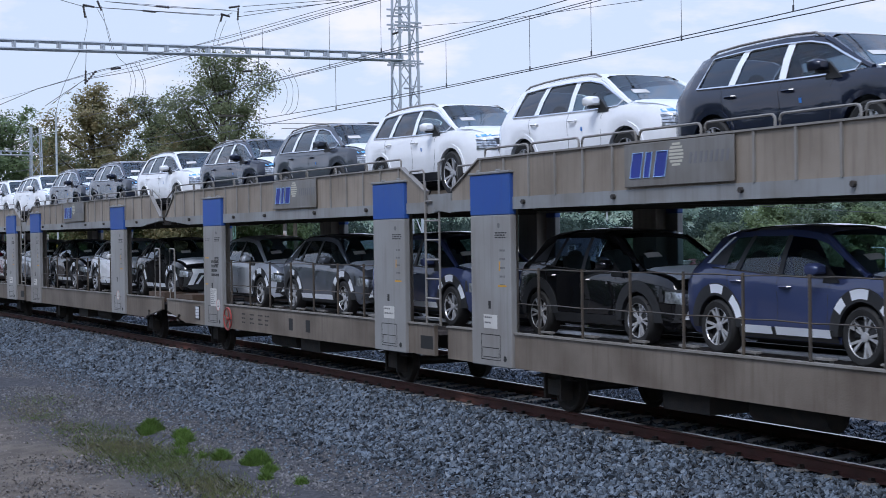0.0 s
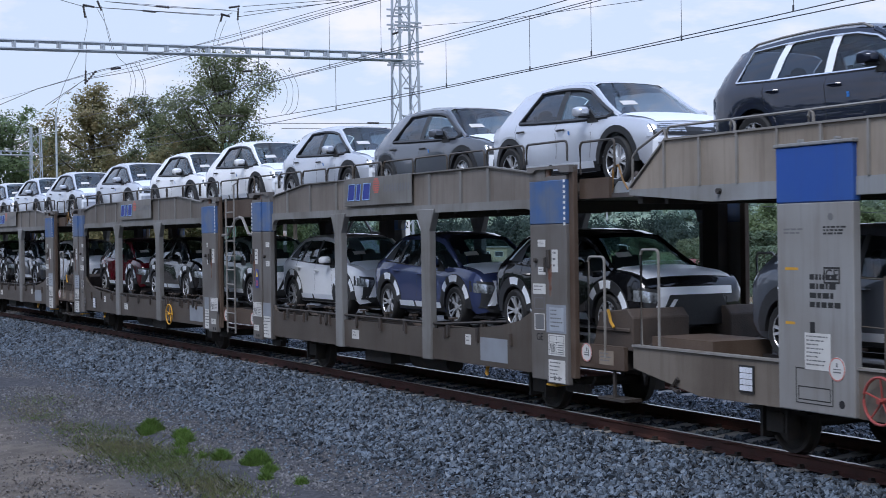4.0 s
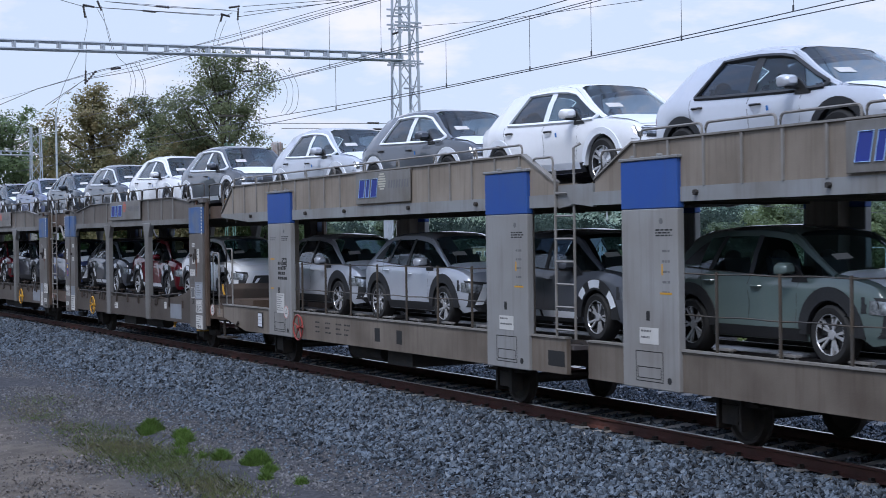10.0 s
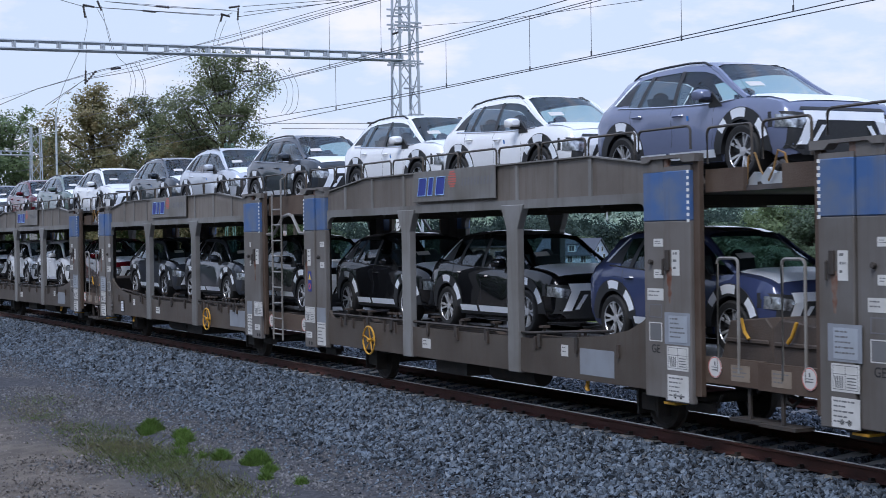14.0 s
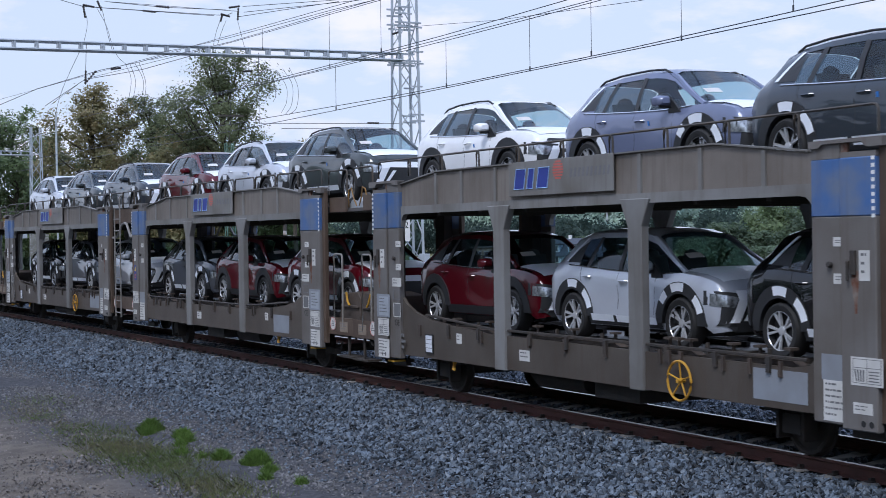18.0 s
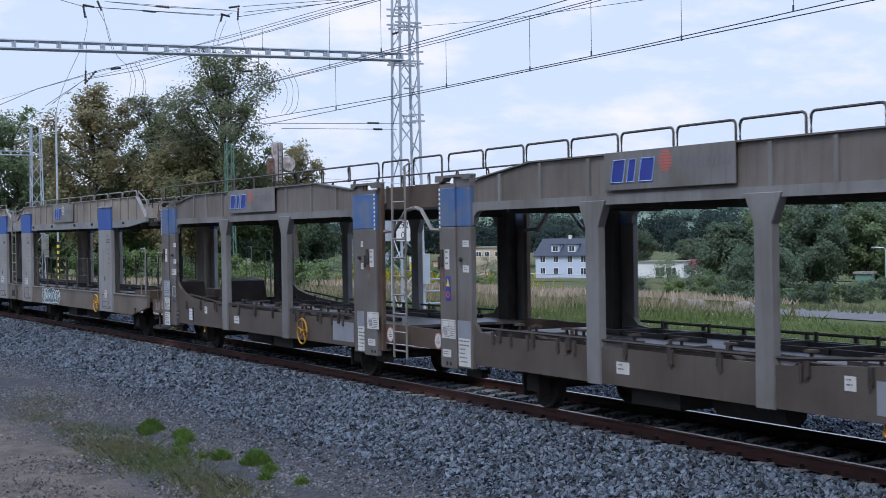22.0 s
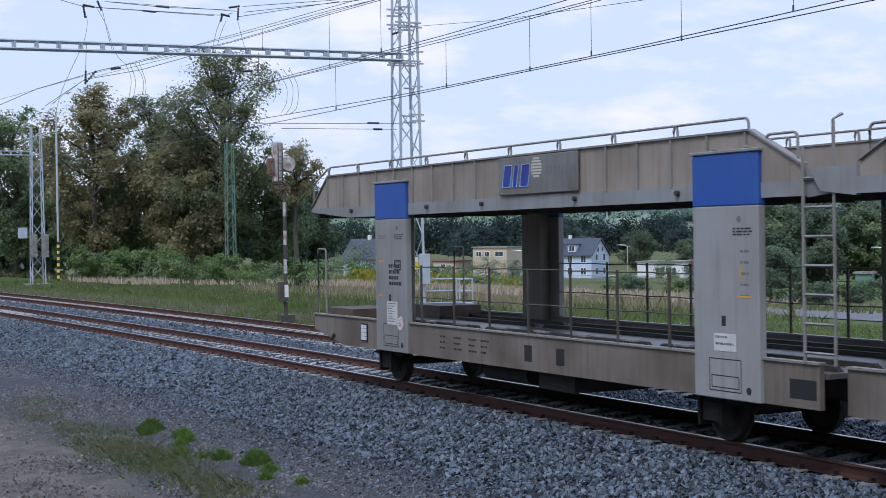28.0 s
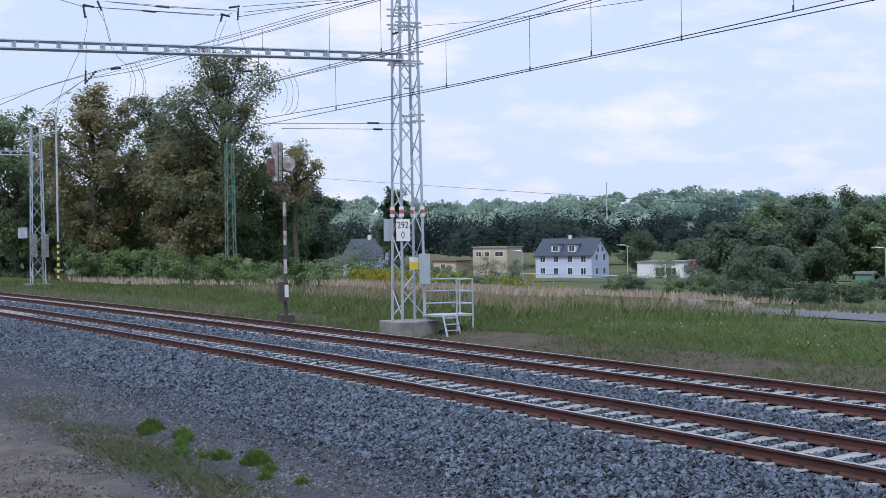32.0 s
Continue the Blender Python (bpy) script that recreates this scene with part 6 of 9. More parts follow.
        bm = bmesh.new()
        tube(bm, ((x + 0.05, s * (y - 0.03), z - 0.05), (x + 0.02, s * (y + 0.06), z - 0.045), (x + 0.0, s * (y + 0.16), z - 0.045)), 0.026, 6)
        if s > 0:
            bm.free()
        else:
            prism(bm, [(x - 0.02, z - 0.13), (x + 0.26, z - 0.13), (x + 0.04, z + 0.07)], -y + 0.02, -y - 0.012)
            part("mirror_foot", bm, MAT["cladding"], base, "black triangle at the foot of the mirror")
        # roof rails
        if key != "I":
            bm = bmesh.new()
            ra, rb = roof0 + 0.15, roof1 - 0.12
            pts = [cs.top_point(x, s * 0.96, 0.032 if ra + 0.1 < x < rb - 0.1 else 0.0) for x in (ra, ra + 0.15, ra + 0.6, (ra + rb) / 2, rb - 0.5, rb - 0.15, rb)]
            tube(bm, pts, 0.016, 6)
            part("roof_rail", bm, MAT["cladding"] if key == "K" else MAT["tube_grey"], base, smooth=True)
        # lamps
        hz = {"K": 0.50, "I": 0.72, "S": 0.72}[key]
        hy = {"K": (0.87, 0.62), "I": (0.86, 0.34), "S": (0.86, 0.58)}[key]
        hh = {"K": 0.20, "I": 0.10, "S": 0.18}[key]
        if key == "K":
            bm = bmesh.new()
            grid_faces(bm, nose_patch(cs, ((s * 0.895, 0.34), (s * 0.58, 0.34), (s * 0.47, 0.745), (s * 0.895, 0.79)), 0.008, 9, 5))
            part("corner_cladding", bm, MAT["cladding"], base, "black plastic corner round the headlight", smooth=True)
            bm = bmesh.new()
            grid_faces(bm, nose_patch(cs, [(s * a, b) for a, b in ((0.885, 0.60), (0.68, 0.57), (0.58, 0.70), (0.885, 0.755))], 0.016, 6, 3))
            part("headlight", bm, MAT["headlight"], base, "headlight", smooth=True)
        else:
            bm = bmesh.new()
            grid_faces(bm, nose_patch(cs, ((s * hy[0], hz), (s * hy[1], hz), (s * hy[1], hz + hh), (s * hy[0], hz + hh)), 0.012))
            lamp = part("headlight", bm, MAT["headlight"], base, "headlight", smooth=True)
            bm = bmesh.new()
            for i in range(4):
                za, zb = hz + hh * (0.06 + 0.25 * i), hz + hh * (0.12 + 0.25 * i)
                grid_faces(bm, nose_patch(cs, ((s * hy[0], za), (s * hy[1], za), (s * hy[1], zb), (s * hy[0], zb)), 0.016, 5, 1))
            part("lamp_slat", bm, MAT["cladding"], lamp)
        bm = bmesh.new()
        tz = 0.80 if key != "S" else 0.98
        grid_faces(bm, nose_patch(cs, ((s * 0.78, tz), (s * 0.42, tz), (s * 0.42, tz + 0.10), (s * 0.78, tz + 0.10)), 0.012, tail=True))
        part("tail_light", bm, MAT["tail_red"], base, "red tail light", smooth=True)
        if key == "K":
            for c4 in (((s * 0.74, 0.38), (s * 0.60, 0.38), (s * 0.42, 0.72), (s * 0.58, 0.72)), ((s * 0.54, 0.40), (s * 0.47, 0.40), (s * 0.31, 0.62), (s * 0.38, 0.62))):
                bm = bmesh.new()
                grid_faces(bm, nose_patch(cs, c4, 0.022, 3, 6))
                part("protective_film" if s < 0 else "corner_film", bm, MAT["film"], base, "slanted strip of white protective film")
        if key == "I":
            bm = bmesh.new()
            grid_faces(bm, nose_patch(cs, ((s * 0.885, 0.36), (s * 0.80, 0.36), (s * 0.80, 0.66), (s * 0.885, 0.66)), 0.016, 2, 5))
            grid_faces(bm, nose_patch(cs, ((s * 0.80, 0.58), (s * 0.25, 0.60), (s * 0.25, 0.66), (s * 0.80, 0.66)), 0.016, 5, 2))
            part("protective_film", bm, MAT["film"], base, "patch of white protective film")
        if key == "S":
            bm = bmesh.new()
            grid_faces(bm, nose_patch(cs, ((s * 0.84, 0.93), (s * 0.45, 0.97), (s * 0.45, 1.0), (s * 0.84, 0.97)), 0.012, 5, 1))
            part("day_light", bm, MAT["lamp_film"], base, "blue film on the thin upper lamp")
    # hood film, grille
    bm = bmesh.new()
    grid_faces(bm, [[cs.top_point(x, g, 0.012) for g in (-0.97, -0.8, -0.6, -0.45, 0, 0.45, 0.6, 0.8, 0.97)] for x in np.linspace(k["cowl"] + 0.06, L - 0.16, 16)])
    part("bonnet_film", bm, MAT["film"], base, "white protective film over the bonnet", smooth=True)
    bm = bmesh.new()
    gz = {"K": (0.34, 0.68, 0.58, 0.44), "I": (0.68, 0.84, 0.84, 0.84), "S": (0.66, 0.92, 0.56, 0.60)}[key]
    grid_faces(bm, nose_patch(cs, ((-gz[2], gz[0]), (gz[2], gz[0]), (gz[3], gz[1]), (-gz[3], gz[1])), 0.008, 12, 3))
    part("grille", bm, MAT["cladding"], base, "black grille")
    bm = bmesh.new()
    grid_faces(bm, nose_patch(cs, ((-0.66, 0.26), (0.66, 0.26), (0.84, 0.40), (-0.84, 0.40)) if key == "K" else ((-0.62, 0.30), (0.62, 0.30), (0.70, 0.38), (-0.70, 0.38)), 0.014, 12, 2))
    part("bumper_lip", bm, MAT["cladding"] if key != "I" else MAT["film"], base)
    if key == "K":
        bm = bmesh.new()
        grid_faces(bm, nose_patch(cs, ((-0.66, 0.80), (0.66, 0.80), (0.62, 0.84), (-0.62, 0.84)), 0.012, 8, 1))
        part("light_bar", bm, MAT["cladding"], base, "thin dark light bar")
        bm = bmesh.new()
        grid_faces(bm, nose_patch(cs, ((-0.60, 0.68), (0.60, 0.68), (0.62, 0.79), (-0.62, 0.79)), 0.016, 10, 2))
        part("protective_film", bm, MAT["film"], base, "white protective film across the nose")
    bm = bmesh.new()
    grid_faces(bm, nose_patch(cs, ((-0.60, 0.34), (0.60, 0.34), (0.60, 0.62), (-0.60, 0.62)), 0.012, 6, 3, tail=True))
    part("rear_bumper", bm, MAT["cladding"], base)
    tyre, rim = wheel_meshes(R, key != "S")
    for i, (x, y) in enumerate(((k["rear"], -1), (k["front"], -1), (k["rear"], 1), (k["front"], 1))):
        car_wheel(base, R, x, y * (cs.at(x)[2] - 0.115), i + 1, tyre, rim)
    for ob in base.children:
        if ob.data and ob.data.materials and ob.data.materials[0] == PAINT["white"][0]:
            ob.material_slots[0].link = "OBJECT"
            ob.material_slots[0].material = PAINT["white"][0]
    return base


CARS = {key: build_car(key) for key in KINDS}
UPPER = """S ink -16.89; S white -21.70; S white -26.96; S dgrey -31.79; S ink -36.77; S white -42.13; S ink -47.16; S ink -52.05; S white -57.12; S white -61.81; S ink -67.07;
I silver -72.92; I grey -77.55; I silver -82.28; I white -87.40; I white -92.0; I silver -97.50; I silver -103.60; I silver -108.31; I silver -113.22; I silver -118.35; I grey -123.18; I blue -128.03;
I dgrey -133.92; I silver -138.60; I silver -143.53; I white -148.45; I grey -153.26; I silver -158.04; I grey -164.50; I white -169.10; I dgrey -173.95;
K dark -178.75; K lav -183.24; K dark -188.25; K lav -194.35; K white -199.25; K white -203.50; K dark -209.05; K silver -213.95; K dark -218.50; K white -224.70; K sage -229.44; K red -234.0;
K dark -239.60; K lav -244.0; K white -249.02; K green -255.25; K silver -259.80; K red -264.50; K dark -269.95; K green -274.70; K silver -279.15"""
LOWER = """K navy -16.75; K black -21.20; K navy -26.80; K grey -31.40; K silver -36.0; K black -42.50; K white -47.20; K black -52.30; K silver -57.10; K red -61.80; K grey -66.40;
K black -72.95; K navy -77.65; K white -82.40; K sage -87.60; K black -92.30; K red -97.20; K white -103.60; K dgrey -108.50; K black -113.20; K red -118.20; K dgrey -123.30; K white -127.70;
K black -133.95; K white -138.85; K sage -143.45; K grey -148.40; K silver -153.25; K silver -157.80; K white -164.60; K red -168.98; K grey -173.80; K navy -179.0; K night -183.80; K red -188.35;
K navy -194.60; K black -199.75; K black -204.0; K black -209.0; K dgrey -213.70; K dgrey -218.55; K red -224.45; K white -229.55; K white -234.15; K black -239.75; K silver -244.45; K red -248.95;
K red -255.40; K red -260.05; K grey -264.30; K silver -269.90; K dgrey -274.68; K black -279.15"""
BARE = {-21.20, -157.80, -153.25, -143.45, -138.85, -183.80, -260.05, -248.95, -249.02}      # cars whose dark wheel arches carry no film
for deck, listing, height in (("upper", UPPER, 3.245), ("lower", LOWER, 1.10)):
    for item in listing.replace("\n", " ").split(";"):
        key, colour, at = item.split()
        car = copy_thing(CARS[key], pose(0, 0, 0))
        mat, word = PAINT[colour]
        for ob in car.children:
            if ob.type == "MESH" and ob.material_slots and ob.material_slots[0].link == "OBJECT":
                ob.material_slots[0].material = mat
        bare = key == "K" and float(at) in BARE
        for ob in list(car.children):
            plain = ob.name.split(".")[0]
            if bare and plain == "protective_film" and "slanted" not in ob["label"]:
                bpy.data.objects.remove(ob)
            elif key == "I" and plain in ("wheel_arch_trim", "pillar_trim", "window_trim"):
                filmed = float(at) < -145 or colour in ("dgrey", "blue")
                ob.material_slots[0].link = "OBJECT"
                ob.material_slots[0].material = MAT["film"] if filmed else MAT["cladding"]
        if deck == "lower":
            for ob in list(car.children):
                plain = ob.name.split(".")[0]
                if plain in ("light_bar", "tape", "corner_film") or plain == "wheel" and ob.location.y > 0 or plain in ("mirror", "headlight", "corner_cladding") and ob.data.vertices[0].co.y > 0:
                    bpy.data.objects.remove(ob)
                elif ob.name.split(".")[0] in ("roof_rail", "tail_light", "rear_bumper"):
                    bpy.data.objects.remove(ob)
        tagged(car, word + " " + KINDS[key]["words"] + ", film on bonnet, on " + deck + " deck", "car", "new cars on the train")
        TRAIN.append((car, float(at), height + (0.0 if deck == "lower" else 0.07 if key == "S" else 0.03)))
for first in CARS.values():
    for ob in (*first.children_recursive, first):
        bpy.data.objects.remove(ob)

# ---------------------------------------------------------------- stones of the ballast
def scatter_solids(name, s, n, z, size, mat, label, seed, flat=0.8):
    """Many small irregular angular stones in one mesh."""
    rng = np.random.default_rng(seed)
    k = len(s)
    cube = np.array([(-1, 0, 0), (1, 0, 0), (0, -1, 0), (0, 1, 0), (0.15, 0.1, -1), (-0.1, 0.2, 1)], float) * 1.32
    quads = np.array([(0, 2, 5), (2, 1, 5), (1, 3, 5), (3, 0, 5), (2, 0, 4), (1, 2, 4), (3, 1, 4), (0, 3, 4)])
    v = (cube[None] + rng.uniform(-0.38, 0.38, (k, 6, 3))) * (size[:, None, None] * rng.uniform(0.7, 1.3, (k, 1, 3)) * np.array([1, 1, flat]))
    q = rng.normal(size=(k, 4))
    q /= np.linalg.norm(q, axis=1)[:, None]
    w, x, y, zq = q.T
    rot = np.stack([1 - 2 * (y * y + zq * zq), 2 * (x * y - zq * w), 2 * (x * zq + y * w), 2 * (x * y + zq * w), 1 - 2 * (x * x + zq * zq), 2 * (y * zq - x * w),
                    2 * (x * zq - y * w), 2 * (y * zq + x * w), 1 - 2 * (x * x + y * y)], 1).reshape(k, 3, 3)
    v = np.einsum("kij,kvj->kvi", rot, v)
    a = CURVE * s
    centre = np.stack([np.sin(a) / CURVE - n * np.sin(a), (1 - np.cos(a)) / CURVE + n * np.cos(a), z], 1)
    v += centre[:, None]
    me = bpy.data.meshes.new(name)
    me.vertices.add(k * 6)
    me.vertices.foreach_set("co", v.reshape(-1))
    loops = (quads[None] + (np.arange(k) * 6)[:, None, None]).reshape(-1)
    me.loops.add(len(loops))
    me.loops.foreach_set("vertex_index", loops.astype(np.int32))
    me.polygons.add(k * 8)
    me.polygons.foreach_set("loop_start", (np.arange(k * 8) * 3).astype(np.int32))
    me.update(calc_edges=True)
    me.validate()
    me.shade_flat()
    me.materials.append(mat)
    return tagged(new(name, me), label, "stones", kind="stuff")


TOE = -3.75          # foot of the ballast shoulder


def build_ballast():
    rng = np.random.default_rng(5)
    S, N, Z, W = [], [], [], []
    gh = np.vectorize(ground_height)
    for s0, s1, n0, n1, per, size in ((-30, -10, TOE, -1.12, 360, 0.032), (-50, -30, TOE, -1.12, 215, 0.040), (-80, -50, -4.6, -1.12, 105, 0.05), (-125, -80, -4.6, -1.2, 40, 0.08),
                                      (-32, -10, -1.12, -0.82, 330, 0.027), (-60, -32, -1.12, -0.82, 200, 0.036), (-32, -10, -0.66, 0.66, 260, 0.030), (-60, -32, -0.66, 0.66, 150, 0.04), (-40, -8, 0.85, 3.1, 200, 0.032), (-75, -40, 0.85, 3.1, 110, 0.044),
                                      (-40, -8, 3.4, 4.7, 150, 0.031), (-40, -8, 4.9, 6.3, 130, 0.033), (-75, -40, 4.9, 6.3, 60, 0.045)):
        k = int((s1 - s0) * (n1 - n0) * per)
        s, n = rng.uniform(s0, s1, k), rng.uniform(n0, n1, k)
        S.append(s)
        N.append(n)
        z = gh(n) + rng.uniform(-0.012, 0.022, k)
        # low on the sleepers, heaped over their ends
        z = np.where((np.abs(np.mod(s + 0.3, 0.6) - 0.3) < 0.15) & (np.abs(n) < 1.12), z - 0.055, z)
        z = np.where((np.abs(np.mod(s + 0.1, 0.6) - 0.3) < 0.15) & (np.abs(n - TRACK_GAP) < 1.12), z - 0.055, z)
        z = np.where(n < -1.12, z + 0.03 * np.clip((2.1 + n) / 0.8, 0, 1), z)
        Z.append(z)
        W.append(rng.uniform(0.6, 1.35, k) * size)
    scatter_solids("ballast_stones", np.concatenate(S), np.concatenate(N), np.concatenate(Z), np.concatenate(W), MAT["ballast"], "loose angular grey ballast stones", 9, 0.72)
    k = 5000
    s, n = rng.uniform(-50, -13, k), rng.triangular(-4.9, -3.75, -3.7, k)
    scatter_solids("strayed_ballast", s, n, gh(n) + 0.01, rng.uniform(0.012, 0.03, k), MAT["ballast"], "strayed ballast stones at the foot of the shoulder", 14, 0.62)
    k = 34000
    s, n = rng.uniform(-50, -13, k), rng.triangular(-8.6, -4.8, -3.7, k)
    scatter_solids("cess_gravel", s, n, gh(n) + 0.0, rng.uniform(0.006, 0.026, k), MAT["gravel"], "fine grey and brown gravel beside the track", 10)


    k = 9000
    s, n = rng.uniform(-34, -14, k), rng.uniform(-9.5, -5.8, k)
    scatter_solids("path_pebbles", s, n, gh(n) + 0.02, rng.uniform(0.005, 0.024, k) * rng.uniform(0.5, 1.3, k), MAT["pebble"], "pale pebbles trodden into the dirt path", 12)


MAT["pebble"] = material("path_pebble", (0.165, 0.145, 0.13), 0.9, alt=(0.10, 0.088, 0.08), scale=2, amount=0.7, island=0.5)
MAT["gravel"] = material("fine_gravel", (0.135, 0.135, 0.14), 0.9, alt=(0.09, 0.08, 0.072), scale=2, amount=0.6, island=0.55)
build_ballast()


# ---------------------------------------------------------------- grass and weeds
def leaf_material(name, color, alt, span=0.35, crown=False, patch=0.6):
    m = material(name, color, 0.65, alt=alt, scale=patch, amount=1.0, island=span * 0.65, spec=0.25)
    n, l = m.node_tree.nodes, m.node_tree.links
    b = n["Principled BSDF"]
    tr, mx = n.new("ShaderNodeBsdfTranslucent"), n.new("ShaderNodeAddShader" if crown else "ShaderNodeMixShader")
    if not crown:
        mx.inputs["Fac"].default_value = 0.5
    l.new(b.inputs["Base Color"].links[0].from_socket, tr.inputs["Color"])
    l.new(b.outputs["BSDF"], mx.inputs[0 if crown else 1])
    l.new(tr.outputs["BSDF"], mx.inputs[1 if crown else 2])
    l.new(mx.outputs["Shader"], n["Material Output"].inputs["Surface"])
    return m


MAT["grass"] = leaf_material("green_grass", (0.138, 0.200, 0.056), (0.225, 0.225, 0.105))
MAT["tuft"] = leaf_material("bright_green_tuft", (0.165, 0.26, 0.06), (0.11, 0.18, 0.04))
MAT["dry"] = leaf_material("dry_grass", (0.46, 0.37, 0.245), (0.30, 0.27, 0.15))
MAT["plume"] = leaf_material("reed_plumes", (0.55, 0.43, 0.33), (0.42, 0.33, 0.22))
MAT["herb"] = leaf_material("meadow_herbs", (0.11, 0.15, 0.06), (0.17, 0.18, 0.09))
MAT["weed"] = leaf_material("dusty_weeds", (0.15, 0.165, 0.08), (0.20, 0.175, 0.11))
MAT["goldenrod"] = leaf_material("yellow_flowers", (0.42, 0.33, 0.02), (0.18, 0.19, 0.03))
MAT["bloom"] = leaf_material("white_flowers", (0.62, 0.60, 0.55), (0.5, 0.5, 0.42), 0.2)


def blades(name, centres, height, width, lean, mat, label, seed, category="grass"):
    """Narrow three-cornered blades standing at centres."""
    rng = np.random.default_rng(seed)
    k = len(centres)
    h = height * rng.uniform(0.55, 1.25, k)
    q = rng.uniform(0, math.tau, k)
    side = np.stack([np.cos(q), np.sin(q), np.zeros(k)], 1) * (width * rng.uniform(0.6, 1.3, k))[:, None]
    tip = np.stack([rng.normal(0, lean, k) * h, rng.normal(0, lean, k) * h, h], 1)
    c = np.asarray(centres)
    mid = c + tip * 0.5 - np.stack([tip[:, 0] * 0.2, tip[:, 1] * 0.2, np.zeros(k)], 1)
    v = np.stack([c - side, c + side, mid + side * 0.8, c + tip, mid - side * 0.8], 1).reshape(-1, 3)
    me = bpy.data.meshes.new(name)
    me.vertices.add(k * 5)
    me.vertices.foreach_set("co", v.reshape(-1))
    me.loops.add(k * 5)
    me.loops.foreach_set("vertex_index", np.arange(k * 5, dtype=np.int32))
    me.polygons.add(k)
    me.polygons.foreach_set("loop_start", (np.arange(k) * 5).astype(np.int32))
    me.update(calc_edges=True)
    me.materials.append(mat)
    return tagged(new(name, me), label, category, kind="stuff")


def field_points(rng, k, s0, s1, n0, n1, patch=0.0, power=1.0):
    pts = []
    while len(pts) < k:
        s, u = rng.uniform(s0, s1), rng.random() ** power
        n = n0 + (n1 - n0) * u
        if patch and noise.noise((s * 0.25, n * 0.4, patch)) < rng.uniform(-0.25, 0.15):
            continue
        p = on_track(s, n)
        if 33 < n < 62 and p.x > -92:
            continue
        pts.append((p.x, p.y, ground_height(n) - 0.02))
    return np.array(pts)


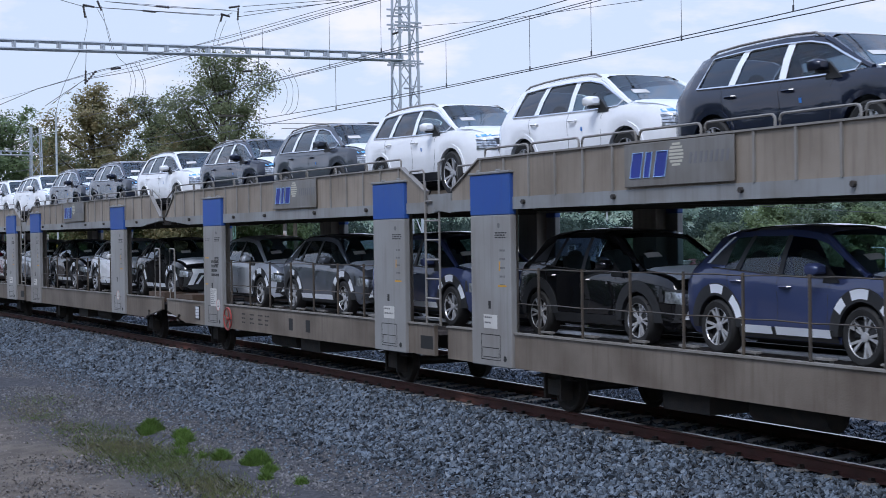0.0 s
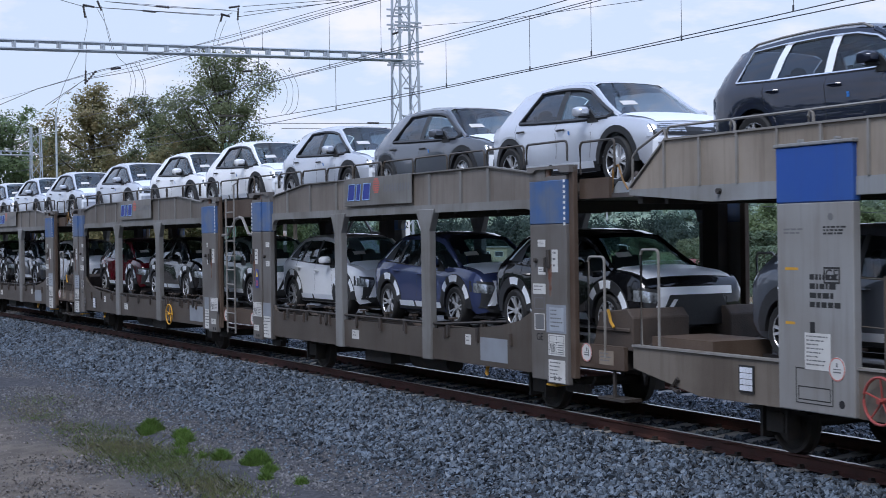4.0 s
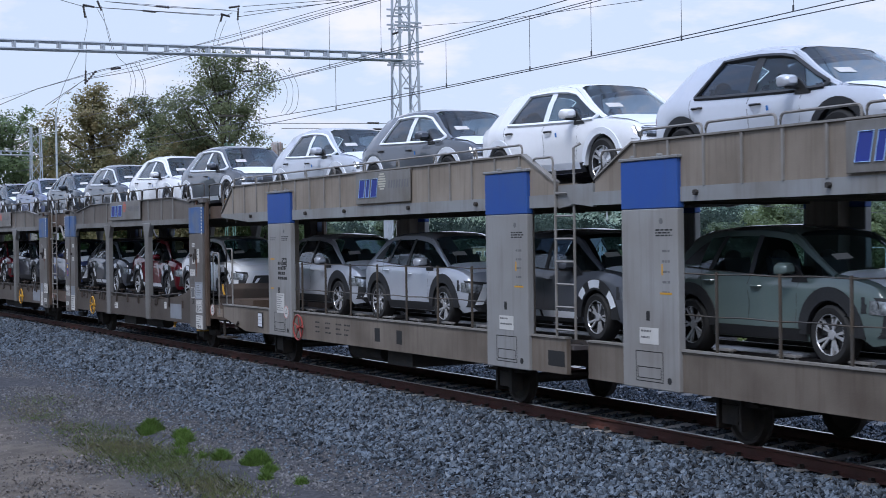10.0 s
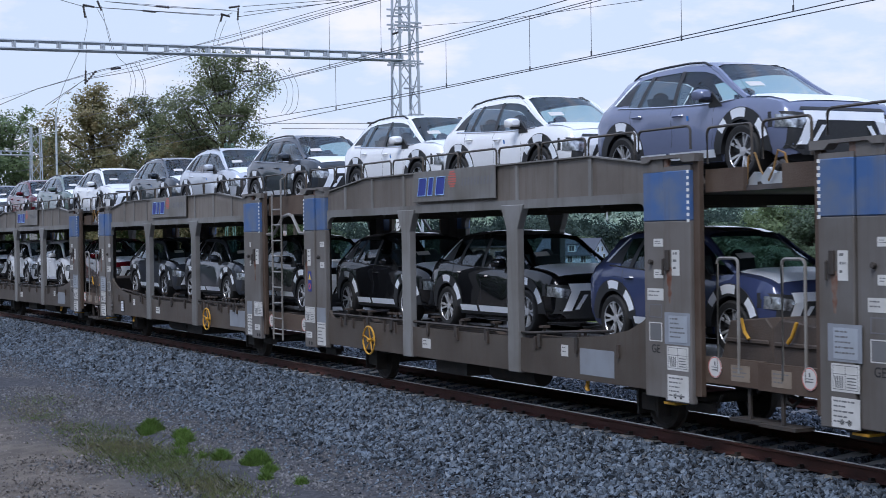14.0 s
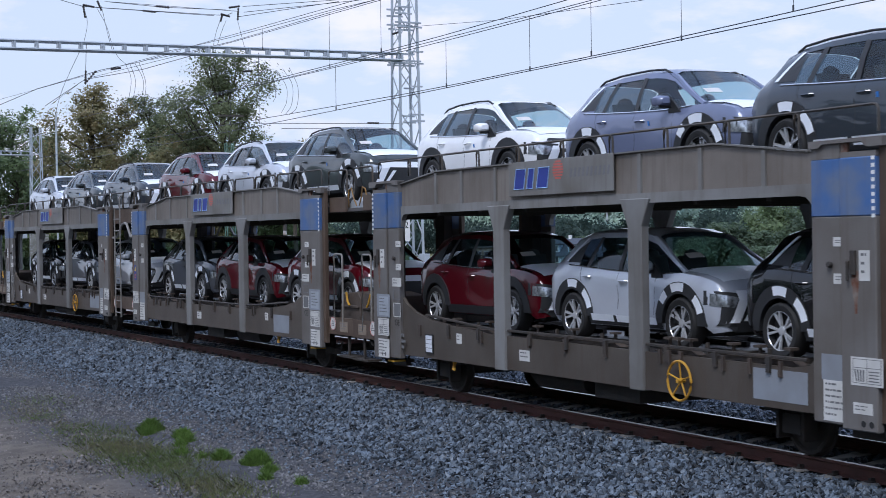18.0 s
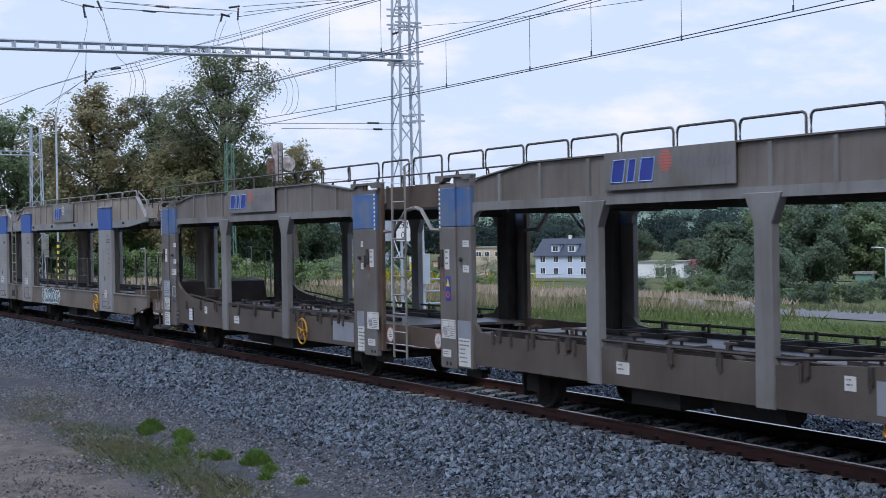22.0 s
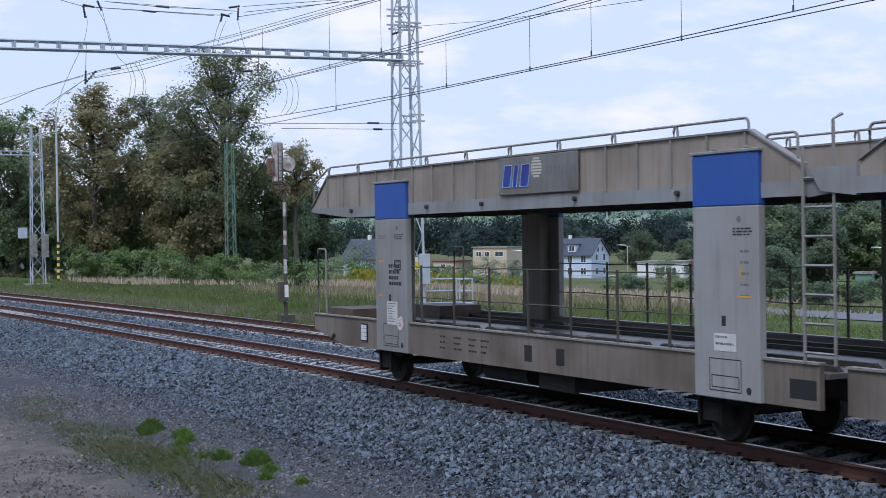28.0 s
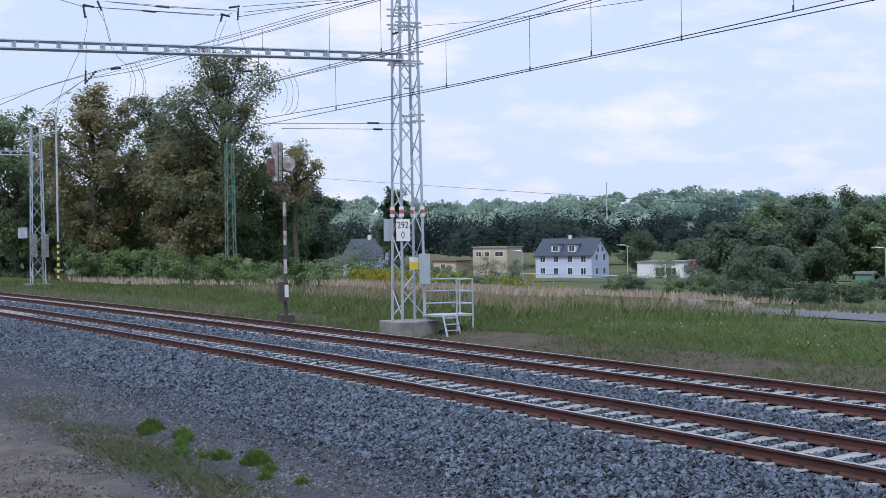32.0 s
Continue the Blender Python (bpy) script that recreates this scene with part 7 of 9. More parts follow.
def build_grass():
    rng = np.random.default_rng(31)
    blades("bank_grass", field_points(rng, 16000, -60, -14, 9.6, 14.0), 0.17, 0.009, 0.6, MAT["grass"], "short green grass on the bank", 1)
    blades("verge_grass", field_points(rng, 9000, -110, -44, 7.0, 11.0), 0.20, 0.016, 0.4, MAT["grass"], "short green grass beside the track", 21)
    blades("bank_weeds", field_points(rng, 9000, -50, -14, 7.0, 11.0, 4.0), 0.12, 0.009, 0.7, MAT["weed"], "sparse weeds on the bare bank", 2)
    blades("meadow_grass", field_points(rng, 22000, -110, -45, 11, 27.0, 0, 1.3), 0.42, 0.014, 0.45, MAT["grass"], "tall green meadow grass", 3)
    blades("low_meadow", field_points(rng, 16000, -52, -14, 12, 24.0, 0, 1.2), 0.20, 0.010, 0.6, MAT["grass"], "low green meadow grass", 22)
    blades("meadow_weeds", field_points(rng, 9000, -110, -56, 11.5, 27.0, 9.0), 0.42, 0.010, 0.4, MAT["weed"], "grey-green meadow weeds", 4)
    blades("dry_reeds", field_points(rng, 5200, -84, -52, 17.0, 33.0, 2.0), 0.85, 0.013, 0.25, MAT["dry"], "pale dry reed grass", 5)
    tips = field_points(rng, 2600, -82, -52, 19.0, 32.0, 2.0)
    blades("reed_plumes", tips + np.array((0, 0, 0.72)), 0.30, 0.035, 0.30, MAT["plume"], "pale pinkish plumes of the reed grass", 15)
    blades("reed_plumes", field_points(rng, 700, -105, -88, 13.0, 22.0, 2.0) + np.array((0, 0, 0.45)), 0.30, 0.035, 0.30, MAT["plume"], "pale pinkish plumes of the reed grass", 16)
    blades("tall_herbs", field_points(rng, 7000, -92, -50, 12.5, 32.0, 7.0), 0.40, 0.010, 0.28, MAT["herb"], "tall dark green meadow herbs", 17)
    blades("bank_tufts", field_points(rng, 9000, -60, -14, 8.2, 10.6, 3.0), 0.14, 0.012, 0.6, MAT["grass"], "uneven grass tufts on the bare bank", 18)
    blades("far_meadow", field_points(rng, 9000, -190, -60, 27, 78, 0, 1.4), 0.45, 0.08, 0.4, MAT["grass"], "rough meadow beyond the bank", 6)
    blades("far_weeds", field_points(rng, 4500, -190, -60, 27, 78, 5.0, 1.4), 0.7, 0.09, 0.4, MAT["weed"], "brown weeds in the rough meadow", 7)
    blades("white_blooms", field_points(rng, 500, -90, -18, 9.5, 24.0, 6.0) + np.array((0, 0, 0.3)), 0.04, 0.02, 0.6, MAT["bloom"], "small white meadow flowers", 8)
    pts = [(x + rng.normal(0, 1.1), y + rng.normal(0, 0.9), z + rng.uniform(0.5, 1.5)) for x, y, z, k in ((-92.1, 26.5, -1.1, 260), (-91.6, 27.9, -1.2, 260), (-85.8, 28.2, -1.2, 110), (-84.7, 30.4, -1.3, 110), (-83.2, 33.3, -1.4, 60)) for _ in range(k)]
    blades("goldenrod", np.array(pts), 0.3, 0.06, 0.7, MAT["goldenrod"], "yellow flowering goldenrod clumps", 9)
    # near side: bright tufts in the cess, dusty weeds along the path
    tufts = []
    for x, y, r, k in ((-26.6, -5.45, 0.26, 1500), (-26.15, -5.62, 0.17, 600), (-25.3, -5.25, 0.19, 900), (-24.8, -5.34, 0.15, 600), (-24.45, -5.52, 0.13, 400), (-22.6, -5.42, 0.17, 900), (-22.95, -5.62, 0.09, 200),
                       (-21.75, -5.14, 0.25, 1600), (-20.95, -5.22, 0.13, 400), (-20.4, -5.46, 0.11, 250), (-19.7, -5.2, 0.10, 200), (-23.6, -5.75, 0.12, 250)):
        for _ in range(k):
            q, d = rng.uniform(0, math.tau), math.sqrt(rng.random())
            tufts.append((x + r * d * math.cos(q), y + r * d * 0.85 * math.sin(q), ground_height(y) - 0.03 + 0.75 * r * (1 - d * d)))
    blades("green_tufts", np.array(tufts), 0.10, 0.0055, 0.5, MAT["tuft"], "bright green moss-like tufts in the gravel", 11)
    loose = []
    for x, y, r, k in ((-30.7, -6.7, 0.6, 300), (-28, -6.5, 0.6, 500), (-25.6, -6.5, 0.7, 900), (-24.4, -6.4, 0.6, 900), (-22.6, -6.4, 0.6, 900), (-21.3, -6.3, 0.5, 600), (-20.1, -6.2, 0.5, 500), (-27, -5.9, 0.5, 250), (-33, -6.3, 0.9, 300), (-23.5, -5.9, 0.6, 400)):
        for _ in range(k):
            n = y + rng.normal(0, r * 0.5)
            loose.append((x + rng.normal(0, r), n, ground_height(n) - 0.01))
    blades("path_weeds", np.array(loose), 0.12, 0.005, 0.6, MAT["weed"], "dusty weeds along the dirt path", 12)
    blades("path_grass", np.array(loose) + np.array((0.25, 0.05, 0)), 0.11, 0.005, 0.6, MAT["grass"], "thin grass along the dirt path", 13)


build_grass()


# ---------------------------------------------------------------- trees and woods
MAT["bark"] = material("grey_brown_bark", (0.085, 0.07, 0.055), 0.9, alt=(0.045, 0.038, 0.03), scale=6, amount=0.8, bump=0.6, stretch=(1, 1, 0.25))
LEAVES = {
    "poplar": leaf_material("poplar_leaves", (0.099, 0.111, 0.056), (0.063, 0.076, 0.039), crown=True),
    "brown": leaf_material("browning_leaves", (0.150, 0.122, 0.062), (0.085, 0.100, 0.050), crown=True),
    "dark": leaf_material("dark_leaves", (0.070, 0.096, 0.058), (0.046, 0.066, 0.042), crown=True, patch=0.3),
    "mid": leaf_material("green_leaves", (0.098, 0.130, 0.062), (0.066, 0.092, 0.046), crown=True, patch=0.3),
    "willow": leaf_material("willow_leaves", (0.15, 0.19, 0.115), (0.10, 0.135, 0.08)),
    # Distance haze is put into the hill's pale, bluish leaf colour.
    "hill": leaf_material("hazed_hill_woods", (0.22, 0.265, 0.205), (0.105, 0.15, 0.13), crown=True, patch=0.03),
    # Blue-green tint of the belt stands for haze, painted into the leaves.
    "belt": leaf_material("hazed_belt_leaves", (0.066, 0.100, 0.080), (0.032, 0.052, 0.047), patch=0.06),
    "hedge": leaf_material("hedge_leaves", (0.085, 0.130, 0.042), (0.11, 0.125, 0.052), crown=True),
}


def leaf_cloud(name, centres, size, mat, seed, parent=None):
    """Leaf clumps as many small bent quads around centres."""
    rng = np.random.default_rng(seed)
    c = np.asarray(centres)
    k = len(c)
    out = c - c.mean(0)
    up = rng.normal(size=(k, 3)) * 0.55 + np.array((0, 0, 0.6)) + 0.7 * out / (np.linalg.norm(out, axis=1)[:, None] + 0.01)
    up /= np.linalg.norm(up, axis=1)[:, None]
    a = np.cross(up, rng.normal(size=(k, 3)))
    a /= np.linalg.norm(a, axis=1)[:, None]
    b = np.cross(up, a)
    b /= np.linalg.norm(b, axis=1)[:, None]
    h = (size * rng.uniform(0.5, 1.25, k))[:, None]
    v = np.stack([c - a * h, c - b * h * 0.55, c + a * h, c + b * h * 0.55], 1).reshape(-1, 3)
    me = bpy.data.meshes.new(name)
    me.vertices.add(k * 4)
    me.vertices.foreach_set("co", v.reshape(-1))
    me.loops.add(k * 4)
    me.loops.foreach_set("vertex_index", np.arange(k * 4, dtype=np.int32))
    me.polygons.add(k)
    me.polygons.foreach_set("loop_start", (np.arange(k) * 4).astype(np.int32))
    me.update(calc_edges=True)
    me.materials.append(mat)
    ob = new(name, me)
    ob.parent = parent
    return ob


def tree(x, y, z, height, spread, leaves, seed, label, count=12000, leaf=0.21, low=0.18, limbs=26, name="tree", tall=False):
    rng = random.Random(seed)
    base = new(name)
    base.location = (x, y, z)
    bm = bmesh.new()
    bend = [(rng.uniform(-0.3, 0.3), rng.uniform(-0.3, 0.3)) for _ in range(6)]
    trunk = [Vector((bend[i][0] * i * 0.25, bend[i][1] * i * 0.25, height * f)) for i, f in enumerate((0, 0.12, 0.3, 0.5, 0.7, 0.88))]
    r0 = height * 0.022

    def limb(pts, ra, rb):
        for i in range(len(pts) - 1):
            f0, f1 = i / (len(pts) - 1), (i + 1) / (len(pts) - 1)
            p, q = Vector(pts[i]), Vector(pts[i + 1])
            d = (q - p).normalized()
            s = d.orthogonal().normalized()
            t = d.cross(s)
            ring = [[bm.verts.new(c + (s * math.cos(g) + t * math.sin(g)) * (ra + (rb - ra) * f)) for g in (j * math.tau / 6 for j in range(6))] for c, f in ((p, f0), (q, f1))]
            for j in range(6):
                bm.faces.new((ring[0][j], ring[0][(j + 1) % 6], ring[1][(j + 1) % 6], ring[1][j]))
    limb(trunk, r0, r0 * 0.25)
    tips = []
    for i in range(limbs):
        f = low + (0.97 - low) * (i + rng.random()) / limbs
        k = min(4, int(f * 5.5))
        start = Vector((0, 0, height * f * 0.82)) + Vector((trunk[k].x, trunk[k].y, 0))
        g = rng.uniform(0, math.tau)
        prof = math.sin(min(1.0, (f - low + 0.08) / (1.08 - low)) * math.pi) ** 0.6
        reach = spread * prof * rng.uniform(0.55, 1.05)
        rise = height * rng.uniform(0.10, 0.22) * (1.5 if tall else 0.8)
        end = start + Vector((math.cos(g) * reach, math.sin(g) * reach, min(rise, height - start.z)))
        midp = (start + end) / 2 + Vector((0, 0, -reach * 0.08))
        limb((start, midp, end), r0 * 0.32, r0 * 0.06)
        tips += [(end, 1.0), (midp + Vector((rng.uniform(-.5, .5), rng.uniform(-.5, .5), rng.uniform(0, .8))), 0.8), (end + Vector((rng.uniform(-1, 1), rng.uniform(-1, 1), rng.uniform(-0.3, 1.2))) * spread * 0.18, 0.7)]
        for _ in range(5):
            tips.append((start.lerp(end, rng.uniform(0.35, 1.05)) + Vector((rng.uniform(-1, 1), rng.uniform(-1, 1), rng.uniform(-0.8, 1.0))) * spread * 0.20, rng.uniform(0.3, 0.8)))
    part("trunk", bm, MAT["bark"], base, smooth=True)
    nr = np.random.default_rng(seed)
    count, leaf = int(count * 1.9), leaf * 0.85
    each = max(6, count // len(tips))
    pts = []
    for p, wgt in tips:
        k = int(each * wgt * nr.uniform(0.6, 1.4))
        sig = spread * nr.uniform(0.07, 0.17)
        q = nr.normal(size=(k, 3))
        q *= (nr.uniform(0.05, 1.0, k) ** 0.7 / np.linalg.norm(q, axis=1))[:, None] * np.array((sig, sig, sig * 0.8)) * nr.uniform(1.4, 2.6, (k, 1))
        pts.append(q + np.array(p))
    pts = np.concatenate(pts)
    pts = pts[pts[:, 2] < height * 1.02]
    leaf_cloud("crown", pts, leaf, LEAVES[leaves], seed + 1, base)
    tagged(base, label, "tree")
    return base


tree(-153.4, 14.9, -0.5, 16.8, 4.6, "mid", 1, "tall green broadleaf tree behind the far mast", count=15600, low=0.08)
tree(-157.3, 18.4, -0.5, 15.4, 4.6, "poplar", 2, "tall green broadleaf tree with a loose crown", count=15600, low=0.08)
tree(-163.0, 9.0, -0.5, 17.0, 4.5, "dark", 15, "dark green broadleaf tree beyond the line", low=0.06)
tree(-140.0, 19.6, -0.5, 18.6, 5.0, "brown", 3, "tall poplar with browning lower leaves", count=20800, low=0.06, limbs=34)
tree(-147.6, 27.0, -0.6, 18.2, 4.0, "poplar", 4, "slender tall green poplar tree", count=15600, low=0.06, limbs=32)
tree(-138.5, 27.3, -0.6, 14.6, 5.2, "brown", 5, "broad tree with brown-green leaves", count=19760, low=0.05, limbs=34)
tree(-131.0, 26.0, -0.6, 11.6, 4.0, "brown", 6, "browning tree in front of the poplars", count=16640, low=0.05, limbs=30)
tree(-130.1, 28.8, -0.6, 19.6, 5.4, "poplar", 7, "very tall airy poplar with open crown", count=30000, leaf=0.17, low=0.10, tall=True, limbs=44)
tree(-125.4, 33.7, -0.7, 12.6, 2.3, "brown", 8, "slim young poplar with sparse leaves", count=4200, leaf=0.15, low=0.55)
tree(-133.0, 33.5, -0.7, 10.0, 3.8, "mid", 9, "dark green tree under the poplars", count=15600, low=0.04)
tree(-143.0, 22.5, -0.7, 9.5, 4.0, "mid", 17, "dark green tree under the poplars", count=15600, low=0.04)
tree(-150.0, 20.5, -0.7, 9.0, 4.0, "mid", 18, "dark green tree under the tall trees", count=15600, low=0.04)
tree(-136.0, 29.5, -0.7, 8.5, 4.0, "mid", 19, "dark green tree under the tall poplars", count=15600, low=0.04)
tree(-140.9, 40.9, -1.2, 9.8, 3.3, "dark", 10, "dense dark green rounded tree", count=20800, low=0.04)
tree(-137.0, 37.5, -1.2, 7.0, 2.6, "dark", 16, "low dense dark green tree", count=13000, low=0.04)
tree(-155.6, 56.4, -2.0, 10.8, 2.2, "dark", 11, "narrow dark green tree behind the mast", count=13000, low=0.06)
tree(-121.6, 80.7, -4.2, 5.3, 3.4, "dark", 12, "large round dark green bush in the meadow", count=16000, leaf=0.16, low=0.02, name="bush", limbs=34)
for i, (x, y, h) in enumerate(((-209, 140.4, 10.5), (-206.2, 147.4, 14.6), (-207.1, 157.0, 16.2), (-205.5, 164.8, 16.8), (-202.6, 170.9, 16.2), (-198, 178, 15.8), (-199, 150, 13.0), (-197, 160, 13.5), (-200, 141.5, 9.0), (-196, 168, 13.0))):
    tree(x, y, -6.4, h, 6.0, ("dark", "mid", "dark")[i % 3], 40 + i, "large dark green broadleaf tree by the road", count=13000, leaf=0.34, low=0.03, limbs=34)
for i, (x, y, h) in enumerate(((-321.5, 195.9, 10.6), (-330, 186, 9.0), (-314, 207, 8.0))):
    tree(x, y, -6.9, h, 5.2, "willow", 60 + i, "pale green willow behind the houses", count=6000, leaf=0.32, low=0.05)
rt = random.Random(77)
for i in range(30):
    f = i / 29
    x, y = -131 + 34 * f + rt.uniform(-1.5, 1.5), 16.5 + 22 * f + rt.uniform(-1.2, 1.2)
    tree(x, y, ground_height(y + 6) - 0.1, rt.uniform(1.8, 2.6) + 1.3 * (1 - f) * rt.random(), rt.uniform(1.5, 2.3), ("hedge", "mid", "hedge")[i % 3], 100 + i, "green shrub in the hedge along the meadow", count=1700, leaf=0.13, low=0.02, limbs=9, name="shrub")
for i, (x, y, h, col) in enumerate(((-222, 102, 5.0, "dark"), (-225, 108, 4.2, "dark"), (-192, 117, 5.5, "mid"), (-176, 110, 3.6, "dark"), (-127, 77.7, 2.6, "mid"), (-110, 70.8, 1.9, "dark"), (-115, 82, 2.2, "dark"), (-121, 90, 2.0, "mid"), (-127, 99, 2.4, "dark"), (-118, 74, 2.2, "dark"), (-132, 82, 3.2, "mid"), (-133, 78, 2.0, "hedge"), (-124, 81, 1.8, "dark"), (-119, 84, 2.0, "mid"), (-117, 88, 1.8, "dark"), (-124, 95, 2.2, "mid"), (-129, 103, 2.6, "dark"), (-122, 86, 1.6, "hedge"), (-112, 76, 1.6, "mid"), (-108, 74, 1.4, "dark"), (-138, 76, 2.4, "dark"), (-146, 80, 2.6, "mid"),
                                    (-84.5, 30.2, 1.6, "mid"), (-96, 30, 2.2, "hedge"), (-152, 50, 4.6, "mid"), (-150, 54.5, 3.6, "dark"), (-148, 58.5, 3.0, "mid"), (-170, 58, 6.0, "dark"))):
    tree(x, y, ground_height(y - CURVE * 0.5 * x * x) - 0.1, h, h * 0.8, col, 140 + i, "green shrub in the rough meadow", count=2600, leaf=0.13, low=0.02, limbs=10, name="shrub")


def build_woods():
    rng = np.random.default_rng(8)
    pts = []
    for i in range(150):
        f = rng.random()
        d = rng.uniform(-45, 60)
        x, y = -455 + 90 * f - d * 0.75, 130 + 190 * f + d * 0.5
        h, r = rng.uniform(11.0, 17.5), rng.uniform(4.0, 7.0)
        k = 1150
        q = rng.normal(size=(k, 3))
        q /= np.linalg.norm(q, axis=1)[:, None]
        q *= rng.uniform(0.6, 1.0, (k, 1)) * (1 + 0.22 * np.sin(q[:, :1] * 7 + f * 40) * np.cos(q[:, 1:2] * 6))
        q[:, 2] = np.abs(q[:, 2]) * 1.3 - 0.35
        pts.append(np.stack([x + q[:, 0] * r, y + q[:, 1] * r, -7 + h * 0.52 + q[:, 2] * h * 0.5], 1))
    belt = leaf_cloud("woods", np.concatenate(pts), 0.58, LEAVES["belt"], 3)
    tagged(belt, "dark green belt of woods behind the houses, tinted for haze", "woods", kind="stuff")
    # Second row is an unseen belt, added to darken car sides and reflections.
    for label, x0, y0, x1, y1, count, high in (("dark woods beyond the far mast", -215, -30, -190, 38, 60, 9.0), ("unseen belt of trees added behind the camera to darken reflections", -130, -36, 90, -38, 130, 14.0)):
        pts = []
        for i in range(count):
            f = rng.random()
            x, y = x0 + (x1 - x0) * f + rng.normal(0, 3), y0 + (y1 - y0) * f + rng.normal(0, 3)
            h, r = high * rng.uniform(0.8, 1.1), rng.uniform(3.5, 5.5)
            q = rng.normal(size=(330, 3))
            q /= np.linalg.norm(q, axis=1)[:, None]
            q *= rng.uniform(0.6, 1.05, (330, 1))
            pts.append(np.stack([x + q[:, 0] * r, y + q[:, 1] * r, -1.5 + h * 0.5 + q[:, 2] * h * 0.55], 1))
        ob = leaf_cloud("woods", np.concatenate(pts), 0.75, LEAVES["dark"], count)
        tagged(ob, label, "woods", kind="stuff")
    pts = []
    for i in range(520):
        f = rng.random()
        x, y = -1330 + 380 * f, 380 + 640 * f
        ridge = 33 + 7 * math.sin(f * 5 + 0.6) + 4 * math.sin(f * 13) + 10 * f - 14 * max(0.0, 1 - f / 0.4)
        up = rng.random()
        r = rng.uniform(8, 15)
        k = 330
        q = rng.normal(size=(k, 3))
        q /= np.linalg.norm(q, axis=1)[:, None]
        q *= rng.uniform(0.5, 1.0, (k, 1))
        q[:, 2] = np.abs(q[:, 2]) - 0.2
        pts.append(np.stack([x + (1 - up) * 160 + q[:, 0] * r, y - (1 - up) * 40 + q[:, 1] * r, -6 + ridge * up + q[:, 2] * r * 0.9], 1))
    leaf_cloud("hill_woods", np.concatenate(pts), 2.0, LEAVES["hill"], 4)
    tagged(bpy.data.objects["hill_woods"], "wooded hill on the horizon, haze put into its pale colour", "woods", kind="stuff")
    bm = bmesh.new()
    rows = []
    for i in range(41):
        f = i / 40
        x, y = -1330 + 380 * f, 380 + 640 * f
        ridge = 24 + 7 * math.sin(f * 5 + 0.6) + 4 * math.sin(f * 13) + 10 * f - 14 * max(0.0, 1 - f / 0.4)
        rows.append([(x + 200, y - 50, -7.5), (x + 90, y - 20, ridge * 0.5 - 6), (x, y, ridge - 5), (x - 150, y + 60, ridge - 6), (x - 500, y + 200, -8)])
    grid_faces(bm, rows)
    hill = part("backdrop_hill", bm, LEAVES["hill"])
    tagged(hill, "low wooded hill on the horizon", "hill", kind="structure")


build_woods()

# ---------------------------------------------------------------- masts, gantry and wires
MAT["mast"] = material("light_grey_mast_paint", (0.42, 0.46, 0.50), 0.5, alt=(0.30, 0.33, 0.36), scale=3, amount=0.5, rand=0.05)
MAT["wire"] = material("dull_dark_wire", (0.075, 0.078, 0.085), 0.5, metal=0.3)
MAT["insulator"] = material("brown_insulator", (0.03, 0.022, 0.02), 0.3)
MAT["green_mast"] = material("green_mast_paint", (0.13, 0.24, 0.19), 0.55, alt=(0.10, 0.16, 0.12), scale=3, amount=0.6)
MAT["rusty_white"] = material("rusty_white_paint", (0.55, 0.55, 0.54), 0.6, alt=(0.24, 0.09, 0.035), scale=4, amount=0.9, streaks=0.5)


def lattice_mast(x, y, z0, height, w0, w1, mat, label, step=0.9, turn=0.0, name="catenary_mast", leg=0.045):
    base = new(name)
    base.matrix_basis = pose(x, y, z0, 0, 0, turn)

    def corner(i, z):
        w = (w0 + (w1 - w0) * z / height) / 2
        sx, sy = ((-1, -1), (1, -1), (1, 1), (-1, 1))[i]
        return Vector((sx * w, sy * w, z))
    for i in range(4):
        bm = bmesh.new()
        tube(bm, (corner(i, 0), corner(i, height)), leg, 4)
        part("mast_leg", bm, mat, base)
    for side in range(4):
        bm = bmesh.new()
        z, k = 0.15, 0
        while z < height - 0.3:
            a, b = (side, (side + 1) % 4) if k % 2 else ((side + 1) % 4, side)
            top = min(z + step, height)
            tube(bm, (corner(a, z), corner(b, top)), leg * 0.45, 4)
            z, k = top, k + 1
        part("bracing", bm, mat, base)
    return tagged(base, label, "mast")


def gantry_beam(x, y0, y1, z0, z1, za, zb, label):
    base = new("gantry_beam")
    bm = bmesh.new()
    for d in (-0.14, 0.14):
        tube(bm, ((x + d, y0, z0), (x + d, y1, z1)), 0.035, 4)
        tube(bm, ((x + d, y0, z0 + za), (x + d, y1, z1 + zb)), 0.035, 4)
    part("chord", bm, MAT["mast"], base)
    k = int(abs(y1 - y0) / 0.62)
    for i in range(k + 1):
        f = i / k
        y = y0 + (y1 - y0) * f
        z = z0 + (z1 - z0) * f
        quick("web", MAT["mast"], base, (x - 0.16, x + 0.16, y - 0.035, y + 0.035, z, z + za))
    return tagged(base, label, "gantry")


